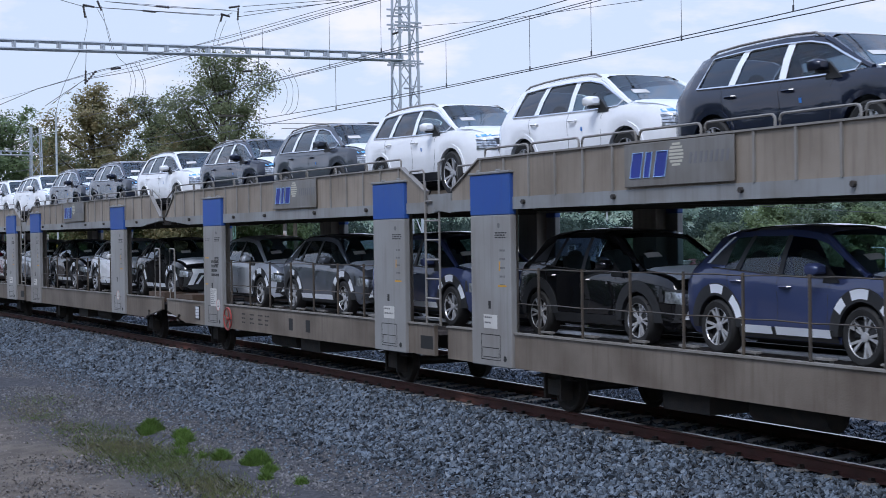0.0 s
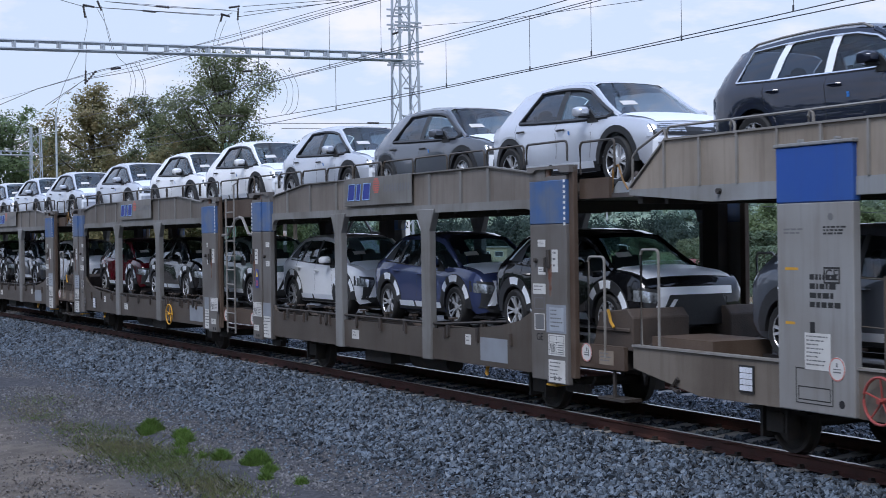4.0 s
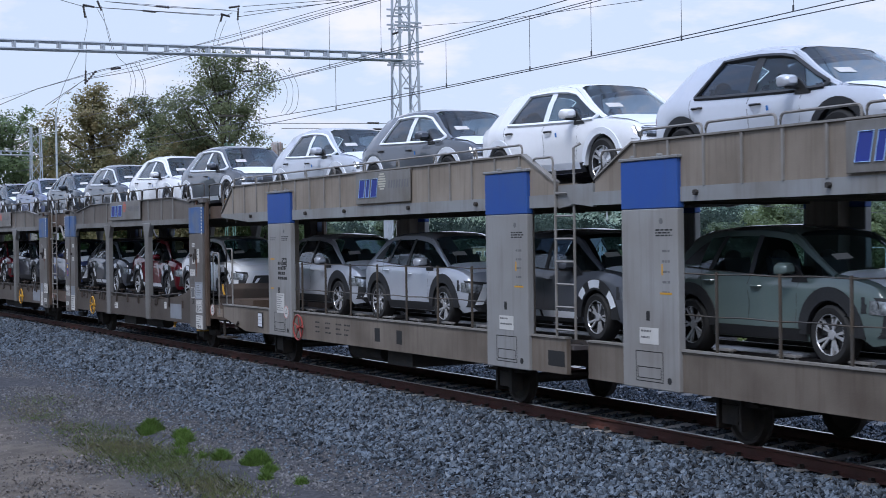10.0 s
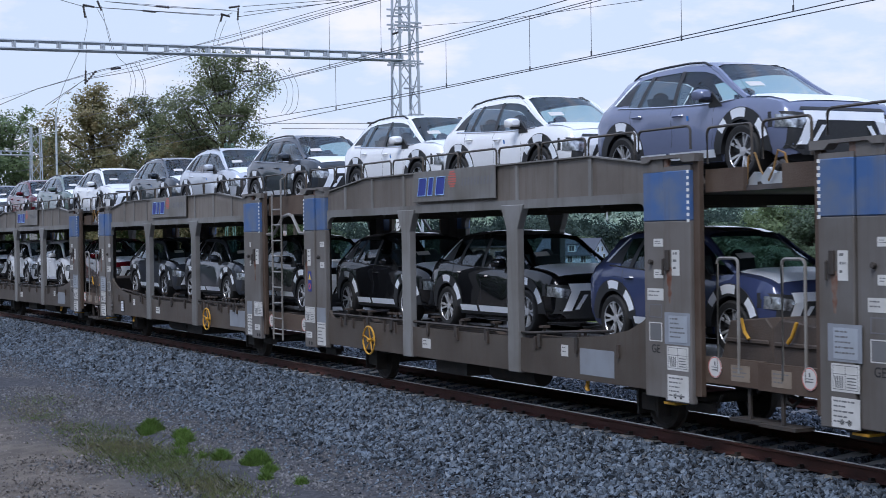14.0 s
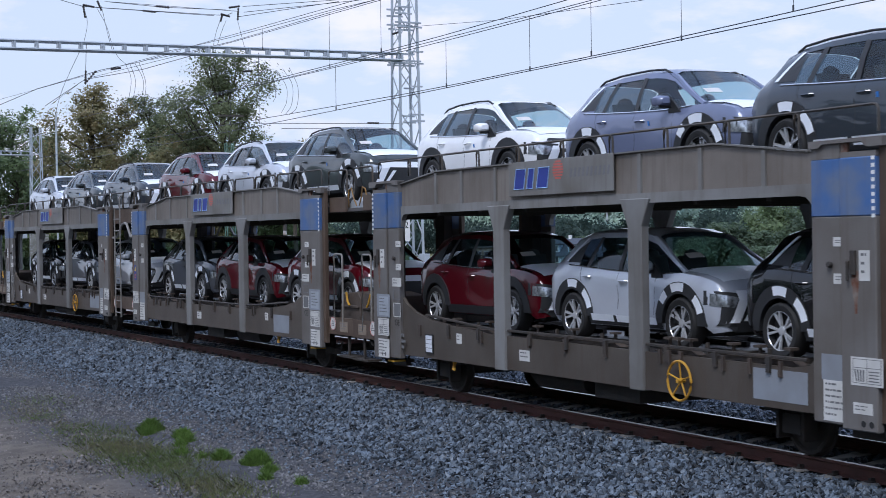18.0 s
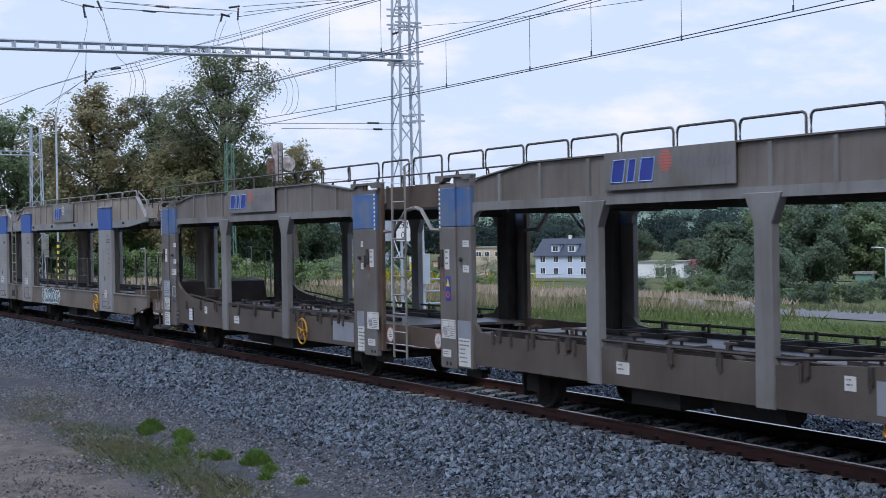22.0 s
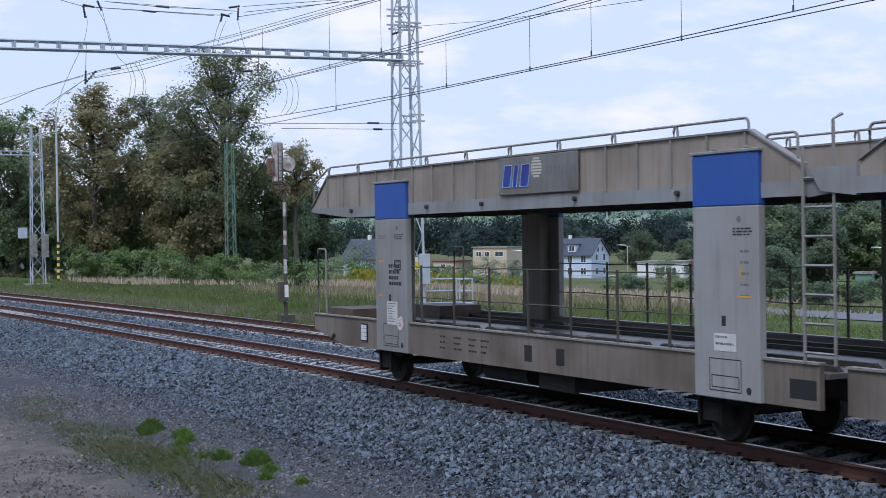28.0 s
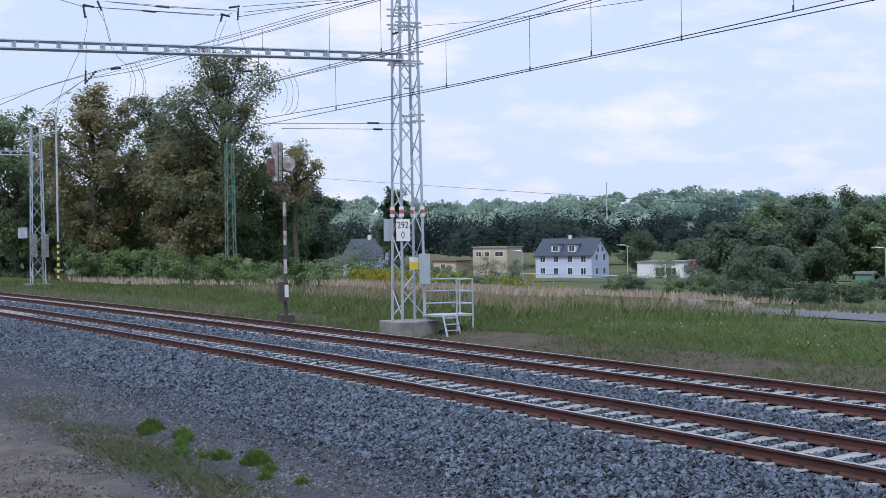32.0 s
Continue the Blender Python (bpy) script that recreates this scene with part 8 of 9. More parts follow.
mast = lattice_mast(-43.95, 7.42, -0.02, 11.4, 0.78, 0.55, MAT["mast"], "tall grey lattice catenary mast on a concrete base", 0.85)
for i, (sx, sy) in enumerate(((-1, -1), (1, -1), (1, 1), (-1, 1))):
    for z, m in ((3.28, "white"), (3.40, "sign_red"), (3.50, "white")):
        w = (0.78 + (0.55 - 0.78) * z / 11.4) / 2
        quick("leg_band", MAT[m], mast, (sx * w - 0.055, sx * w + 0.055, sy * w - 0.055, sy * w + 0.055, z, z + 0.1))
for z, a, b in ((6.25, 0.05, 0.50), (6.45, 0.05, 0.46), (7.33, 0.1, 0.44), (8.05, -0.46, 0.48), (8.12, -0.42, 0.40), (8.42, -0.1, 0.48), (9.18, -0.40, 0.44), (9.32, -0.46, 0.42), (9.60, -0.46, 0.1), (9.80, -0.46, 0.1)):
    for q in (-0.33, 0.33):
        quick("cross_angle", MAT["mast"], mast, (q - 0.02, q + 0.02, a, b, z, z + 0.05))
foot = quick("mast_foundation", MAT["concrete"], None, (-44.7, -43.2, 6.72, 8.15, -1.0, 0.0), bevel=0.03)
tagged(foot, "weathered concrete foundation block of the mast", "foundation")
plate = quick("kilometre_sign", MAT["white"], None, (-43.5, -43.48, 6.86, 7.40, 2.50, 3.18), label="white kilometre sign with black figures", bevel=0.006)
plate.matrix_basis = pose(-43.48, 7.06, 0, 0, 0, -62) @ pose(43.49, -7.13, 0)
tagged(plate, category="sign")
sign_turn = pose(-43.48, 7.06, 0, 0, 0, -62)
for words, z in (("292", 2.99), ("0", 2.68)):
    text_part("sign_figures", words, 0.30, MAT["black"], plate, pose(-43.478, 7.13, z, 90, 0, 90))
box_a = quick("switch_cabinet", MAT["mast"], None, (-43.4, -43.0, 7.55, 7.75, 1.15, 2.1), label="small grey cabinet on the mast", bevel=0.01)
tagged(box_a, category="cabinet")
box_b = quick("switch_cabinet", MAT["mast"], None, (-44.75, -44.4, 6.95, 7.1, 2.5, 3.2), label="small grey cabinet on the mast", bevel=0.01)
tagged(box_b, category="cabinet")
warn = quick("warning_sign", MAT["white"], None, (-43.52, -43.5, 7.28, 7.58, 1.60, 2.0), label="small yellow and white warning sign on the mast")
tagged(warn, category="sign")
quick("sign_panel", MAT["yellow_sign"], warn, (-43.5, -43.494, 7.28, 7.58, 1.60, 1.84))
# platform with railing and steps beside the mast
plat = new("service_platform")
tagged(plat, "galvanised service platform with railing and ladder", "platform")
quick("grating", MAT["galv"], plat, (-43.3, -42.4, 7.6, 8.95, 0.16, 0.22))
for px, py in ((-43.3, 7.65), (-43.3, 8.9), (-42.4, 8.9), (-42.4, 8.35)):
    bm = bmesh.new()
    tube(bm, ((px, py, -0.45), (px, py, 1.32)), 0.03, 6)
    part("railing_post", bm, MAT["galv"], plat)
for z in (0.55, 0.93, 1.30):
    bm = bmesh.new()
    tube(bm, ((-43.3, 7.65, z), (-43.3, 8.9, z), (-42.4, 8.9, z), (-42.4, 8.35, z)), 0.022, 5)
    part("railing_bar", bm, MAT["galv"], plat)
for d in (0, 0.45):
    bm = bmesh.new()
    tube(bm, ((-42.35, 7.85 + d, 0.2), (-42.0, 7.85 + d, -0.55)), 0.03, 5)
    part("stringer", bm, MAT["galv"], plat)
for i in range(4):
    f = (i + 0.5) / 4
    quick("step", MAT["galv"], plat, (-42.40 + 0.35 * f, -42.30 + 0.35 * f, 7.85, 8.3, 0.2 - 0.75 * f, 0.23 - 0.75 * f))

gantry_beam(-43.7, 7.15, -9.0, 8.14, 8.0, 0.21, 0.23, "grey gantry beam across both tracks")
lattice_mast(-43.7, -9.3, -0.9, 11.4, 0.78, 0.55, MAT["mast"], "grey lattice gantry mast beside the path", 0.85)
far_mast = lattice_mast(-102.4, 7.15, -0.1, 10.3, 0.85, 0.60, MAT["mast"], "far grey lattice catenary mast with tension weights", 1.0)
ff = quick("mast_foundation", MAT["concrete"], None, (-103.2, -101.6, 6.3, 8.0, -0.9, -0.08), bevel=0.03)
tagged(ff, "concrete foundation block of the far mast", "foundation")
for y in (7.0, 7.75):
    for i in range(9):
        quick("weight", MAT["concrete"], far_mast, (0.45, 0.75, y - 7.15 - 0.45, y - 7.15 + 0.0, 1.75 + i * 0.17, 1.89 + i * 0.17))
quick("switch_box", MAT["mast"], far_mast, (0.3, 0.6, -1.3, -0.75, 3.0, 3.7))
gantry_beam(-102.4, 6.8, -9.0, 8.35, 8.3, 0.25, 0.25, "far grey gantry beam across both tracks")
lattice_mast(-102.4, -9.3, -0.9, 11.0, 0.8, 0.6, MAT["mast"], "far grey lattice gantry mast on the near side", 1.0)
lattice_mast(-123.1, 27.0, -0.9, 11.6, 0.75, 0.55, MAT["green_mast"], "green lattice mast among the trees", 1.0, name="lattice_mast")

pole = new("striped_pole")
bm = bmesh.new()
tube(bm, ((-113.2, 10.7, 2.6), (-113.2, 10.7, 12.0)), 0.075, 8)
part("upper_pole", bm, MAT["galv"], pole)
for i in range(14):
    bm = bmesh.new()
    tube(bm, ((-113.2, 10.7, -0.5 + i * 0.225), (-113.2, 10.7, -0.5 + (i + 1) * 0.225)), 0.10, 8)
    part("band", bm, MAT["black"] if i % 2 else MAT["yellow_sign"], pole)
tagged(pole, "thin grey pole with black and yellow banded foot", "pole")

# old signal seen from behind
sig = new("railway_signal")
tagged(sig, "old railway signal seen from behind, white with rust", "signal")
X, Yc = -52.9, 6.56
for i in range(9):
    bm = bmesh.new()
    tube(bm, ((X, Yc, -0.2 + i * 0.52), (X, Yc, -0.2 + (i + 1) * 0.52)), 0.07, 8)
    part("post_section", bm, MAT["rusty_white"] if i % 2 else MAT["tube_dark"], sig)
quick("plinth", MAT["tube_dark"], sig, (X - 0.25, X + 0.25, Yc - 0.25, Yc + 0.25, -0.5, -0.15))
quick("relay_case", MAT["tube_dark"], sig, (X - 0.1, X + 0.15, Yc - 0.28, Yc + 0.05, 0.35, 1.05), bevel=0.01)
quick("number_plate", MAT["white"], sig, (X + 0.15, X + 0.16, Yc - 0.1, Yc + 0.05, 0.5, 0.95))
bm = bmesh.new()
box(bm, X - 0.16, X + 0.16, Yc - 0.42, Yc - 0.12, 4.7, 6.15)
part("lamp_board", bm, MAT["rusty_white"], sig, "white signal board with rusty edge", bevel=0.03)
quick("board_edge", MAT["rust"], sig, (X - 0.18, X + 0.18, Yc - 0.60, Yc - 0.43, 5.0, 5.55))
bm = bmesh.new()
lathe(bm, ((0.0, -0.25), (0.26, -0.2), (0.30, 0.0), (0.26, 0.2), (0.0, 0.22)), (X, Yc + 0.12, 5.35), "x", 14)
part("lamp_housing", bm, MAT["rusty_white"], sig, "round rusty lamp housing", smooth=True)
bm = bmesh.new()
for q in (-0.30, -0.14):
    tube(bm, ((X + 0.25, Yc + q, 4.5), (X + 0.25, Yc + q, 6.1)), 0.02, 4)
for i in range(6):
    tube(bm, ((X + 0.25, Yc - 0.30, 4.6 + i * 0.25), (X + 0.25, Yc - 0.14, 4.6 + i * 0.25)), 0.014, 4)
part("service_ladder", bm, MAT["tube_dark"], sig)
quick("bracket", MAT["rust"], sig, (X - 0.12, X + 0.12, Yc - 0.3, Yc + 0.2, 4.42, 4.55))


def wire(points, r=0.012, sag=0.0, label="thin dark overhead wire", name="overhead_wire"):
    bm = bmesh.new()
    pts = []
    for a, b in zip(points, points[1:]):
        k = 8 if sag else 2
        for i in range(k):
            f = i / k
            p = Vector(a).lerp(Vector(b), f)
            p.z -= sag * 4 * f * (1 - f)
            pts.append(p)
    pts.append(Vector(points[-1]))
    tube(bm, pts, r, 5)
    return tagged(part(name, bm, MAT["wire"]), label, "wire", "overhead wires")


def over(n, *stops):
    """A smooth line over the near track through (metres along, height)."""
    at = np.linspace(stops[0][0], stops[-1][0], 34)
    zs = np.interp(at, [q[0] for q in stops], [q[1] for q in stops])
    return [on_track(a, n, z) for a, z in zip(at, zs)]


wire(over(0.0, (-102, 5.42), (-60, 5.36), (-34, 5.33), (-24, 5.33), (30, 5.30)), 0.0078, label="contact wire over the near track")
wire(over(0.05, (-60, 5.75), (-44, 5.6), (-33, 5.47), (-26, 5.37), (-19, 5.37), (-14.5, 5.41), (-6, 5.5), (30, 6.3)), 0.0078, label="second contact wire over the near track")
wire(over(0.0, (-46, 6.42), (-34.7, 6.30), (-26, 6.24), (-20, 6.21), (-8, 6.22), (30, 6.9)), 0.007, label="carrying cable over the near track")
wire(over(0.02, (-40, 6.36), (-26.2, 6.195), (-20, 6.18), (-8, 6.2), (30, 6.8)), 0.007, label="carrying cable over the near track")
wire(over(0.04, (-46, 6.5), (-36, 6.36), (-26.2, 6.30), (-21, 6.33), (-8, 6.5), (30, 7.6)), 0.008, label="carrying cable over the near track")
wire(over(0.0, (-43.7, 8.0), (-37.9, 7.70), (-30.1, 7.46), (-28, 7.36), (-10, 6.9), (30, 7.6)), 0.007, label="carrying cable over the near track")
wire(over(0.06, (-43.7, 7.86), (-37.9, 7.60), (-30.1, 7.44), (-28, 7.38), (-10, 7.0), (30, 7.7)), 0.007, label="carrying cable over the near track")
wire(over(7.9, (-43.9, 9.2), (-37, 8.55), (-30, 8.1), (30, 5.0)), 0.007, label="thin feeder wire beside the far track")
for at, top, low in ((-25.1, 6.19, 5.35), (-22.08, 6.21, 5.33), (-20.2, 6.18, 5.37), (-17.85, 6.2, 5.32), (-15.45, 6.35, 5.40), (-27.9, 7.36, 6.30), (-30.5, 7.46, 6.27), (-30.2, 6.27, 5.34), (-34.5, 7.58, 7.1), (-36.8, 6.36, 5.5)):
    wire([on_track(at, 0.0, top), on_track(at, 0.0, low)], 0.0045, label="thin dropper between the wires", name="dropper")
    bm = bmesh.new()
    q = on_track(at, 0.0, low)
    tube(bm, (q + Vector((0, 0, -0.01)), q + Vector((0, 0, 0.07))), 0.014, 5)
    tagged(part("dropper_clamp", bm, MAT["wire"]), "small dark clamp on the contact wire", "clamp", "dropper clamps")
wire([(-85.2, 2.0, 10.4), (-45.2, 2.0, 8.85), (-20, 2.0, 7.9)], 0.0085)
wire([(-71.7, 2.0, 9.0), (-64.6, 2.0, 9.47), (-45.2, 2.0, 8.63), (-20, 2.0, 7.8)], 0.0085)
wire([(-64.4, 2.0, 12.48), (-45.2, 2.0, 9.49), (-43.7, 1.7, 9.35)], 0.0085)
wire([(-60.9, 2.0, 12.19), (-44.1, 2.0, 9.47)], 0.0085)
wire([(-69.4, 2.0, 6.27), (-53.2, 2.0, 7.14), (-45.3, 2.0, 6.87), (-43.7, 2.73, 7.76)], 0.0085)
wire([on_track(-102.0, 0.0, 5.41), on_track(-102.4, 0.0, 8.4)], 0.02, label="thin steady arm under the far gantry", name="steady_arm")
wire([(-110, 5.0, 8.4), (-68.1, 2.0, 7.95), (-49.6, 2.0, 7.61)], 0.0085)
wire([(-43.7, 7.2, 6.18), (-43.7, 2.5, 6.08), (-43.7, 2.5, 8.2)], 0.0085)
wire([(-43.7, 7.0, 5.99), (-43.7, 3.2, 5.95)], 0.0085)
for x, top in ((-193, 11.0), (-24, 2.4)):
    bm = bmesh.new()
    tube(bm, ((x, 60, -4.5), (x, 60, top)), 0.13, 8)
    tube(bm, ((x, 59.2, top - 0.4), (x, 60.8, top - 0.4)), 0.06, 6)
    tagged(part("power_pole", bm, MAT["tube_dark"]), "dark wooden pole of a distant power line", "pole")
wire([(-193, 60, 10.8), (-124.2, 60, 6.36), (-81, 60, 3.76), (-24, 60, 2.2)], 0.02, label="thin wire of a distant power line")
for line in (((-2.71, 9.31), (-2.6, 8.94), (-2.64, 8.54), (-2.78, 8.13), (-3.09, 7.48), (-3.37, 6.83), (-3.55, 6.19)), ((-2.34, 9.33), (-2.06, 8.81), (-1.89, 8.25), (-1.74, 7.93), (-1.52, 7.73)),
             ((-2.18, 9.34), (-2.07, 8.81), (-2.0, 8.49), (-1.9, 8.12)), ((-1.52, 7.73), (-1.36, 7.3), (-1.44, 6.68)), ((-1.39, 7.74), (-1.23, 7.22), (-1.34, 6.61)), ((-1.25, 7.77), (-1.0, 7.23), (-1.11, 6.49)),
             ((-1.12, 7.79), (-0.93, 7.15), (-1.05, 6.36)), ((1.86, 9.16), (1.99, 8.66), (2.14, 8.16), (2.4, 7.84), (2.9, 7.68)), ((2.9, 7.67), (3.03, 7.01), (2.95, 6.75)), ((3.02, 7.69), (3.36, 7.24), (3.37, 6.76), (3.2, 6.42)),
             ((3.26, 7.75), (3.56, 7.28), (3.53, 6.68), (3.31, 6.35)), ((3.47, 7.79), (3.74, 7.2), (3.69, 6.6), (3.45, 6.37)), ((1.34, 9.13), (1.19, 8.71), (1.08, 8.17)), ((1.51, 9.11), (1.35, 8.72), (1.15, 8.13))):
    pts = [(-43.7, *q) for q in line]
    p = [Vector(q) for q in pts]
    p = [p[0] * 2 - p[1]] + p + [p[-1] * 2 - p[-2]]
    pts = [0.5 * (2 * b + (c - a) * u + (2 * a - 5 * b + 4 * c - d) * u * u + (3 * b - a - 3 * c + d) * u ** 3) for a, b, c, d in zip(p, p[1:], p[2:], p[3:]) for u in (0, 0.2, 0.4, 0.6, 0.8)] + [p[-2]]
    wire(pts, 0.0065, label="thin dark hanging jumper cable", name="jumper_cable")
for line in (((-5.06, 6.46), (-4.04, 6.93), (-2.21, 7.53), (-1.12, 7.79), (0.12, 8.17)), ((-3.82, 6.46), (-2.69, 7.24), (-1.06, 7.57), (0.63, 8.09)), ((-3.45, 9.49), (-2.69, 9.31), (-0.37, 9.27), (1.13, 9.24)),
             ((-1.93, 9.48), (-0.36, 9.41), (1.52, 9.43)), ((2.04, 9.56), (5.87, 10.01)), ((2.07, 9.39), (5.87, 9.96)), ((1.86, 9.24), (5.12, 9.87)), ((-2.63, 8.3), (-2.68, 7.09)), ):
    wire([(-43.7, *q) for q in line], 0.009, label="dark span wire across the tracks")
for x, y, z, d in ((-43.7, -2.70, 9.33, (0, 0.05, -0.34)), (-43.7, -2.72, 9.36, (0, 0.34, -0.05)), (-43.7, -2.3, 9.5, (0, 0.12, -0.28)), (-43.7, -1.0, 9.28, (0, 0.4, -0.02)), (-43.7, -0.6, 9.43, (0, 0.4, -0.02)), (-43.7, 1.35, 9.3, (0, 0.28, -0.06)),
                   (-43.7, 1.60, 9.50, (0, 0.34, 0.06)), (-43.7, 1.90, 9.50, (0, -0.03, -0.36)), (-43.7, 1.40, 9.28, (0, -0.06, -0.2)), (-43.7, -2.36, 7.5, (0, -0.3, -0.34)), (-43.7, -2.66, 7.5, (0, -0.02, -0.4)), (-43.7, -1.95, 7.55, (0, 0.3, 0.06)), (-43.7, 2.0, 7.62, (0, 0.28, 0.03)),
                   (-43.7, 6.0, 6.17, (0, 0.4, 0)), (-43.7, 6.2, 5.98, (0, 0.3, 0)), (-43.7, 6.9, 8.95, (0, 0.22, 0.08))):
    bm = bmesh.new()
    a, b = Vector((x, y, z)), Vector((x, y, z)) + Vector(d)
    tube(bm, (a, b), 0.015, 6)
    for i in range(5):
        c = a.lerp(b, (i + 0.5) / 5)
        w = (b - a).normalized() * 0.025
        tube(bm, (c - w, c + w), 0.032, 8)
    tagged(part("insulator", bm, MAT["insulator"], smooth=True), "dark ribbed insulator on the overhead line", "insulator", "insulators")
bm = bmesh.new()
box(bm, -43.9, -43.5, 7.6, 9.1, 9.95, 10.05)
tube(bm, ((-43.7, 7.5, 9.3), (-43.7, 8.4, 9.95)), 0.03, 5)
tube(bm, ((-43.7, 7.6, 9.2), (-43.7, 8.2, 9.1), (-43.7, 8.3, 8.3)), 0.02, 5)
part("switch_arm", bm, MAT["tube_dark"], mast, "dark switch arm on the mast")

# ---------------------------------------------------------------- houses beyond the meadow
MAT["render_blue"] = material("pale_blue_render", (0.50, 0.56, 0.66), 0.85, alt=(0.44, 0.50, 0.60), scale=1.0, amount=0.5)
MAT["render_beige"] = material("beige_render", (0.52, 0.43, 0.30), 0.85, alt=(0.42, 0.35, 0.25), scale=1.0, amount=0.5)
MAT["render_white"] = material("white_render", (0.70, 0.70, 0.68), 0.85, alt=(0.58, 0.57, 0.54), scale=1.0, amount=0.5)
MAT["slate"] = material("dark_slate_roof", (0.055, 0.065, 0.085), 0.6, alt=(0.04, 0.045, 0.06), scale=2.0, amount=0.6)
MAT["roof_red"] = material("dark_red_roof", (0.16, 0.035, 0.035), 0.6, alt=(0.10, 0.03, 0.03), scale=2.0, amount=0.6)
MAT["pane"] = material("dark_window_pane", (0.05, 0.06, 0.08), 0.1, coat=0.5)
MAT["asphalt"] = material("grey_asphalt", (0.11, 0.11, 0.115), 0.9, alt=(0.08, 0.08, 0.085), scale=0.6, amount=0.6)
MAT["yard"] = material("grey_gravel_yard", (0.15, 0.15, 0.155), 0.95, alt=(0.11, 0.105, 0.095), scale=0.5, amount=0.8, bump=0.5)


def window(base, x0, x1, z0, z1, y, outward=-1, axis="y"):
    def bx(a, b, lo, hi, za, zb):
        return (a, b, lo, hi, za, zb) if axis == "y" else (lo, hi, a, b, za, zb)
    w = quick("window", MAT["white"], base, bx(x0 - 0.12, x1 + 0.12, y, y + outward * 0.06, z0 - 0.12, z1 + 0.12))
    quick("pane", MAT["pane"], w, bx(x0, (x0 + x1) / 2 - 0.04, y, y + outward * 0.08, z0, z1))
    quick("pane", MAT["pane"], w, bx((x0 + x1) / 2 + 0.04, x1, y, y + outward * 0.08, z0, z1))


def gabled_house(name, m, long, wide, eave, ridge, wall, roof, label, rows, dormers=()):
    """A house with its ridge along local x; windows on the front (y = 0 side) and on the gable at x = long."""
    base = new(name)
    base.matrix_basis = m
    bm = bmesh.new()
    box(bm, 0, long, 0, wide, -2.0, eave)
    for x in (0, long - 0.3):
        v = [bm.verts.new(p) for p in ((x, 0, eave), (x, wide, eave), (x, wide / 2, ridge), (x + 0.3, 0, eave), (x + 0.3, wide, eave), (x + 0.3, wide / 2, ridge))]
        bm.faces.new(v[:3])
        bm.faces.new(v[3:])
        bm.faces.new((v[0], v[2], v[5], v[3]))
        bm.faces.new((v[1], v[4], v[5], v[2]))
    part("wall", bm, wall, base)
    for s in (0, 1):
        bm = bmesh.new()
        y0, y1 = (-0.5, wide / 2) if s == 0 else (wide + 0.5, wide / 2)
        lo = eave - 0.5 * (ridge - eave) / (wide / 2)
        v = [bm.verts.new(p) for p in ((-0.4, y0, lo), (long + 0.4, y0, lo), (long + 0.4, y1, ridge), (-0.4, y1, ridge))]
        v += [bm.verts.new(q.co + Vector((0, 0, 0.22))) for q in v]
        for f in ((0, 1, 2, 3), (7, 6, 5, 4), (0, 4, 5, 1), (1, 5, 6, 2), (2, 6, 7, 3), (3, 7, 4, 0)):
            bm.faces.new([v[i] for i in f])
        part("roof", bm, roof, base)
    for x, z in rows:
        window(base, x - 0.55, x + 0.55, z, z + 1.4, 0.0)
    for y in (wide * 0.28, wide * 0.72):
        for z in (0.9, 3.9):
            window(base, y - 0.5, y + 0.5, z, z + 1.3, long, 1, "x")
    window(base, wide / 2 - 1.6, wide / 2 - 0.7, eave + 0.6, eave + 1.7, long, 1, "x")
    window(base, wide / 2 + 0.7, wide / 2 + 1.6, eave + 0.6, eave + 1.7, long, 1, "x")
    for x in dormers:
        d = quick("dormer", wall, base, (x - 1.0, x + 1.0, 0.6, 3.2, eave + 0.4, eave + 2.2))
        quick("dormer_roof", roof, d, (x - 1.25, x + 1.25, 0.3, 4.0, eave + 2.2, eave + 2.4))
        window(d, x - 0.6, x + 0.6, eave + 0.8, eave + 1.9, 0.6)
    quick("chimney", MAT["render_white"], base, (long * 0.45, long * 0.45 + 0.6, wide / 2 - 0.3, wide / 2 + 0.3, ridge - 0.5, ridge + 0.9))
    return tagged(base, label, "house")


gabled_house("house", pose(-297.5, 153.2, -7.0, 0, 0, 35), 13.5, 9.5, 5.2, 8.6, MAT["render_blue"], MAT["slate"], "pale blue house with a dark slate roof and dormers",
             [(x, z) for x in (1.8, 5.0, 8.4, 11.6) for z in (0.9, 3.6)], dormers=(4.6, 8.6))
gabled_house("house", pose(-262, 93.0, -5.4, 0, 0, 35), 7.5, 7.0, 4.4, 7.6, MAT["render_blue"], MAT["slate"], "grey house with a dark hipped-looking roof among trees",
             [(2.0, 1.9), (5.5, 1.9)])


def flat_building(m, long, wide, high, wall, label, openings, roof=None):
    base = new("low_building")
    base.matrix_basis = m
    quick("wall", wall, base, (0, long, 0, wide, -2, high), bevel=0.03)
    quick("roof", roof or MAT["concrete"], base, (-0.3, long + 0.3, -0.3, wide + 0.3, high, high + 0.3))
    for x0, x1, z0, z1 in openings:
        window(base, x0, x1, z0, z1, 0.0)
    return tagged(base, label, "building")


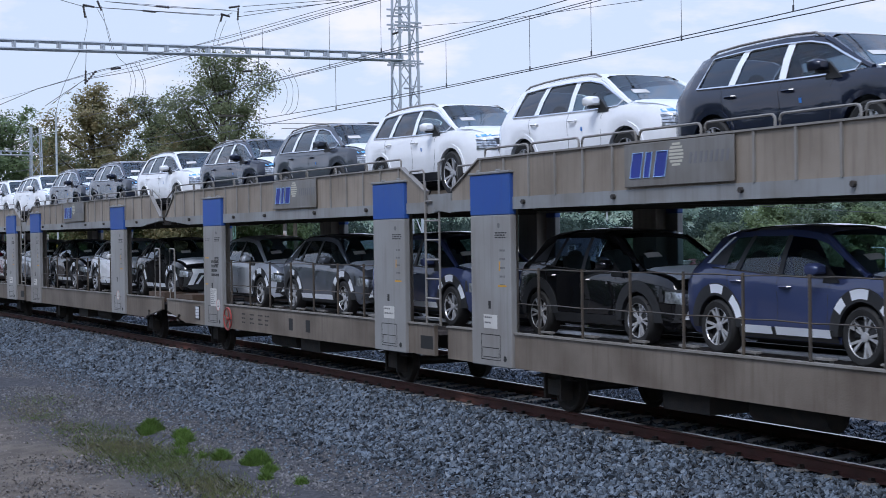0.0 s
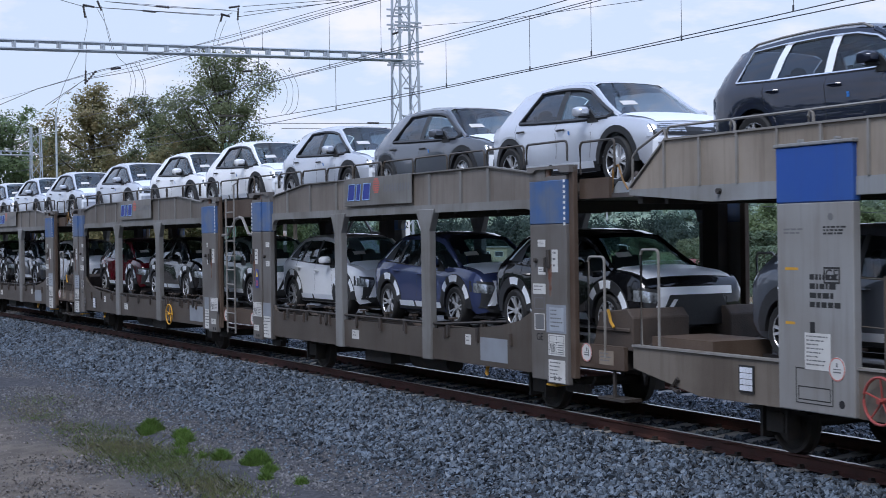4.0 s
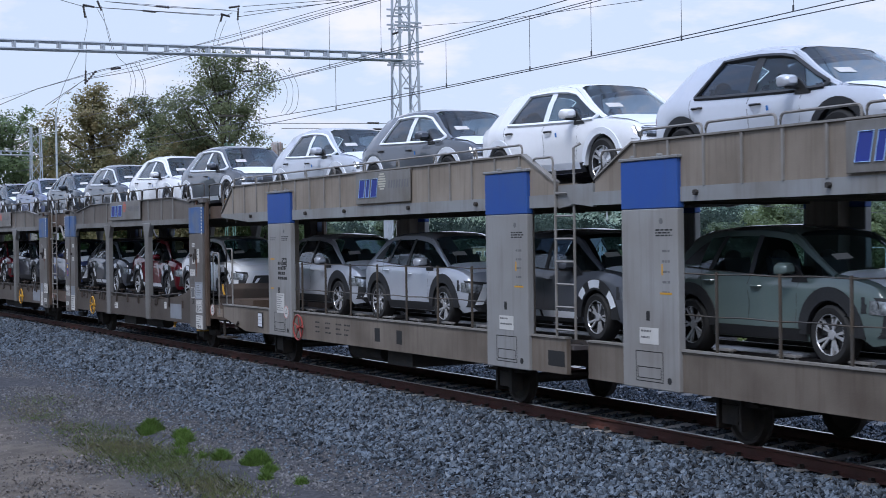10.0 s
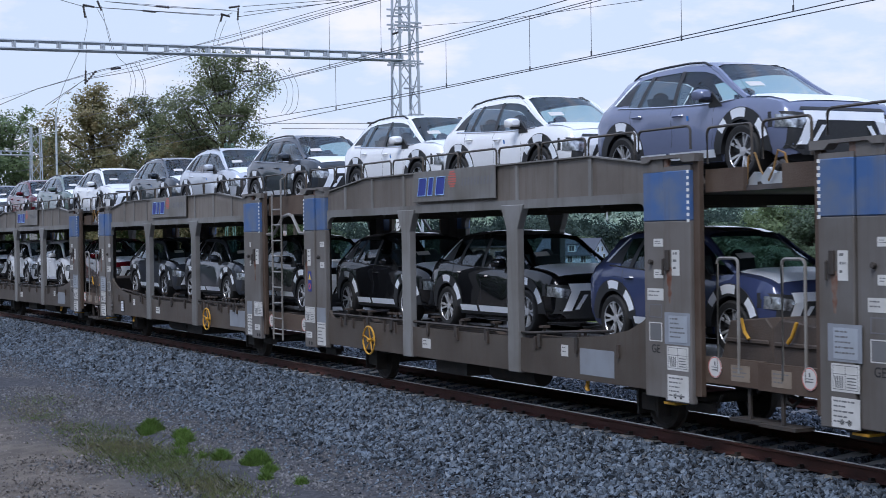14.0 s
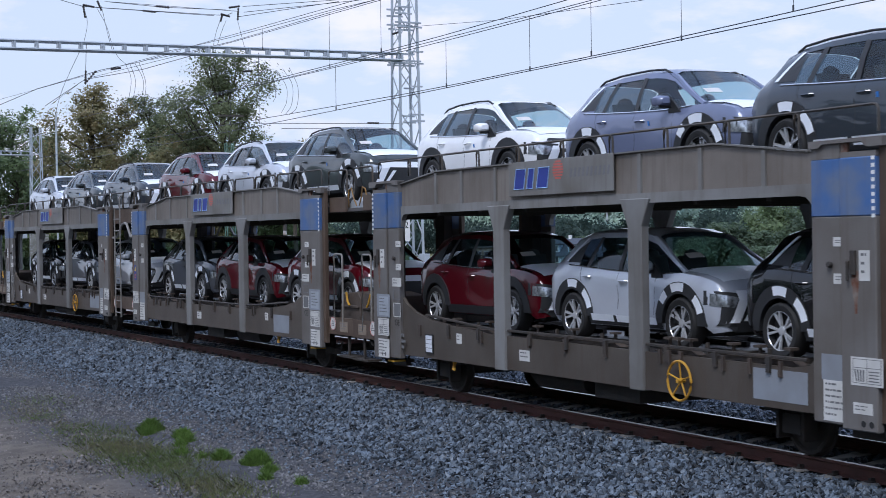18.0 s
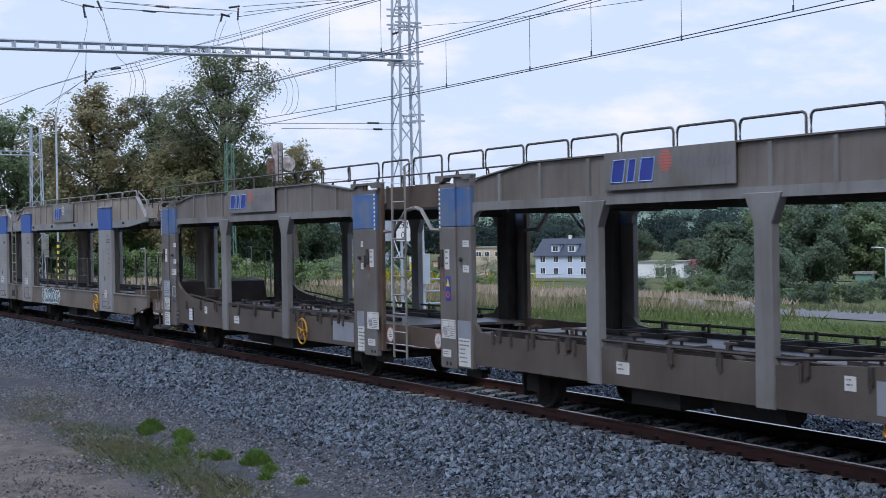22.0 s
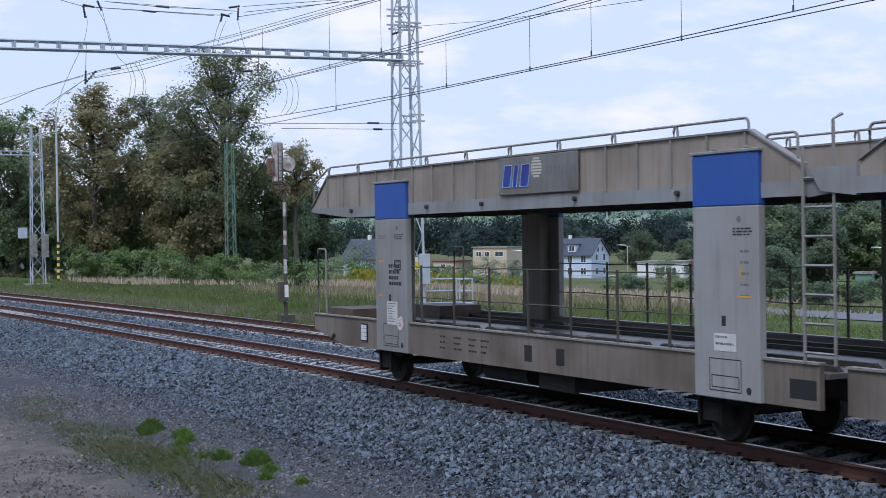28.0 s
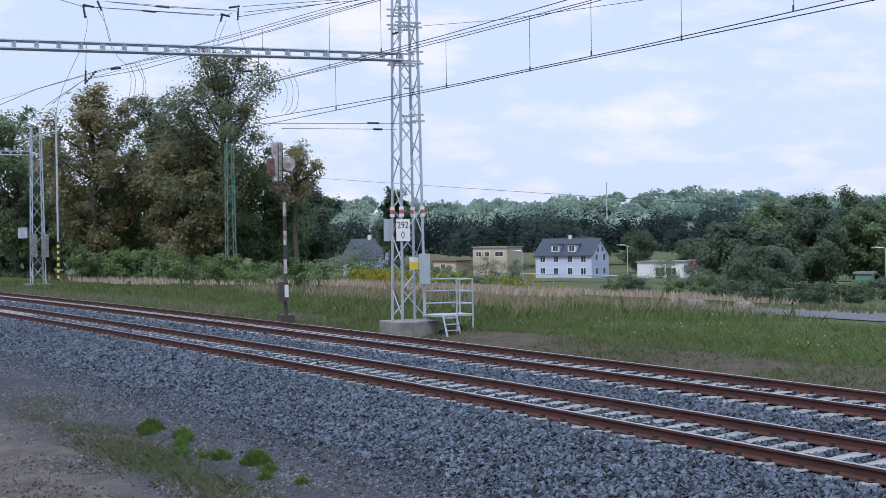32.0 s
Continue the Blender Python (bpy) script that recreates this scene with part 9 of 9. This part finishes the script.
flat_building(pose(-323, 150.5, -5.6, 0, 0, 35), 9.0, 8, 5.4, MAT["render_beige"], "low beige flat-roofed building", [(1, 2.2, 3.4, 4.5), (3.2, 4.4, 3.4, 4.5), (6, 8, 3.4, 4.5)])
flat_building(pose(-279.2, 168.0, -7.2, 0, 0, 35), 10.5, 8, 3.6, MAT["render_white"], "low white garage building", [(4.2, 6.2, 0.2, 2.4), (6.8, 8.8, 0.2, 2.4)])
red = gabled_house("house", pose(-272.5, 175.5, -7.2, 0, 0, 35), 11.0, 8.0, 2.2, 4.0, MAT["render_white"], MAT["roof_red"], "low building with a dark red roof", [(2, 0.4), (5, 0.4), (8, 0.4)])
flat_building(pose(-330, 143.5, -6.0, 0, 0, 35), 6.0, 8, 2.6, MAT["render_beige"], "small building with a reddish wall", [(2, 3.2, 0.9, 2.0)], MAT["roof_red"])
flat_building(pose(-184.2, 146.0, -6.0, 0, 0, 35), 2.6, 1.4, 2.0, MAT["green_mast"], "small green roadside shelter", [])


def street_lamp(x, y, z, h):
    base = new("street_lamp")
    bm = bmesh.new()
    tube(bm, ((x, y, z), (x, y, z + h * 0.96), (x - 0.2, y - 0.3, z + h), (x - 1.0, y - 1.2, z + h + 0.05)), 0.09, 6)
    part("column", bm, MAT["galv"], base)
    quick("lamp_head", MAT["galv"], base, (x - 1.5, x - 0.9, y - 1.5, y - 1.1, z + h, z + h + 0.14))
    tagged(base, "grey street lamp by the road", "street lamp", "street lamps")


for x, y, z, h in ((-254.8, 150, -7.0, 7.4), (-263.6, 131.5, -6.4, 6.0), (-178.5, 147, -6.6, 6.6)):
    street_lamp(x, y, z, h)
bm = bmesh.new()
rows = []
for i in range(25):
    f = i / 24
    x, y = -330 + 260 * f, 108 + 122 * f
    rows.append([(x, y, ground_height(y) + 0.10), (x - 3.0, y + 5.5, ground_height(y + 5.5) + 0.10)])
grid_faces(bm, rows)
tagged(part("road", bm, MAT["asphalt"]), "grey country road beyond the meadow", "road", kind="structure")
bm = bmesh.new()
pts = []
for i in range(25):
    f = i / 24
    x, y = -330 + 260 * f, 106.5 + 122 * f
    pts.append((x, y, ground_height(y) + 0.75))
    if i % 2 == 0:
        tube(bm, ((x, y, ground_height(y) - 0.3), (x, y, ground_height(y) + 0.75)), 0.06, 4)
tube(bm, pts, 0.10, 4)
tagged(part("guard_rail", bm, MAT["galv"]), "long grey guard rail along the road", "guard rail")
bm = bmesh.new()
rows = []
for i in range(13):
    f = i / 12
    x = -120 + 95 * f
    y = 52 + 3 * math.sin(f * 5)
    w = 17 * math.sin(math.pi * min(1, f * 0.9 + 0.1)) + 2
    rows.append([(x, q, ground_height(q - CURVE * 0.5 * x * x) + 0.06) for q in (y - w * 0.5 + 4.8 * f, y - w * 0.2 + 4.8 * f, y + w * 0.1 + 4.8 * f, y + w * 0.35 + 4.8 * f, y + w * 0.6 + 4.8 * f)])
grid_faces(bm, rows)
tagged(part("gravel_yard", bm, MAT["yard"]), "bare grey gravel yard in the meadow", "ground", kind="structure")
bm = bmesh.new()
rows = []
for i in range(9):
    row = []
    for j in range(17):
        r, q = i / 8, j * math.tau / 16
        h = 1.7 * (1 - r) * (1 + 0.2 * noise.noise((r * 3, math.cos(q), math.sin(q))))
        row.append((-64.5 + 4.2 * r * math.cos(q), 49 + 3.2 * r * math.sin(q), -2.95 + h))
    rows.append(row)
grid_faces(bm, rows)
tagged(part("gravel_heap", bm, MAT["yard"], smooth=True), "heap of grey gravel in the yard", "gravel heap")
for i, (x, y, w, h) in enumerate(((-92, 52, 0.9, 0.5), (-89, 54, 0.7, 0.45), (-98, 55, 1.3, 0.4))):
    bm = bmesh.new()
    bmesh.ops.create_icosphere(bm, subdivisions=2, radius=1.0)
    for v in bm.verts:
        v.co *= 1 + 0.25 * noise.noise(v.co * 1.7 + Vector((i * 5, 0, 0)))
    ob = part("rubble_block", bm, MAT["concrete"])
    ob.matrix_basis = pose(x, y, ground_height(y) + h * 0.3, 10 * i, 5, 40 * i) @ Matrix.Diagonal((w, w * 0.7, h, 1))
    tagged(ob, "pale lump of concrete rubble in the meadow", "rubble", "rubble blocks")
bm = bmesh.new()
tube(bm, ((-769.6, 464.5, 10), (-769.6, 464.5, 33)), 0.35, 5)
tagged(part("radio_mast", bm, MAT["galv"]), "thin radio mast on the far hill", "mast")


# ---------------------------------------------------------------- movement
def motions():
    times = [2.0 * i for i in range(17)]
    for thing, at, height in TRAIN:
        walk(thing, [(t, track_pose(at + gone(t), 0.0, height)) for t in times])


# rows of small alike pieces that stay one part
SMALL = {"globe", "wheel_guide", "wheel_chock_rail", "deck_underside", "underframe", "lettering", "word_bar", "wagon_number", "mark", "bracing", "reflector", "emblem_line", "fill", "graffiti", "scale_marks", "stencil_frame"}
for ob in scene.objects:
    if ob.parent and ob.name.split(".")[0] in SMALL:
        tagged(ob, kind="stuff")
motions()
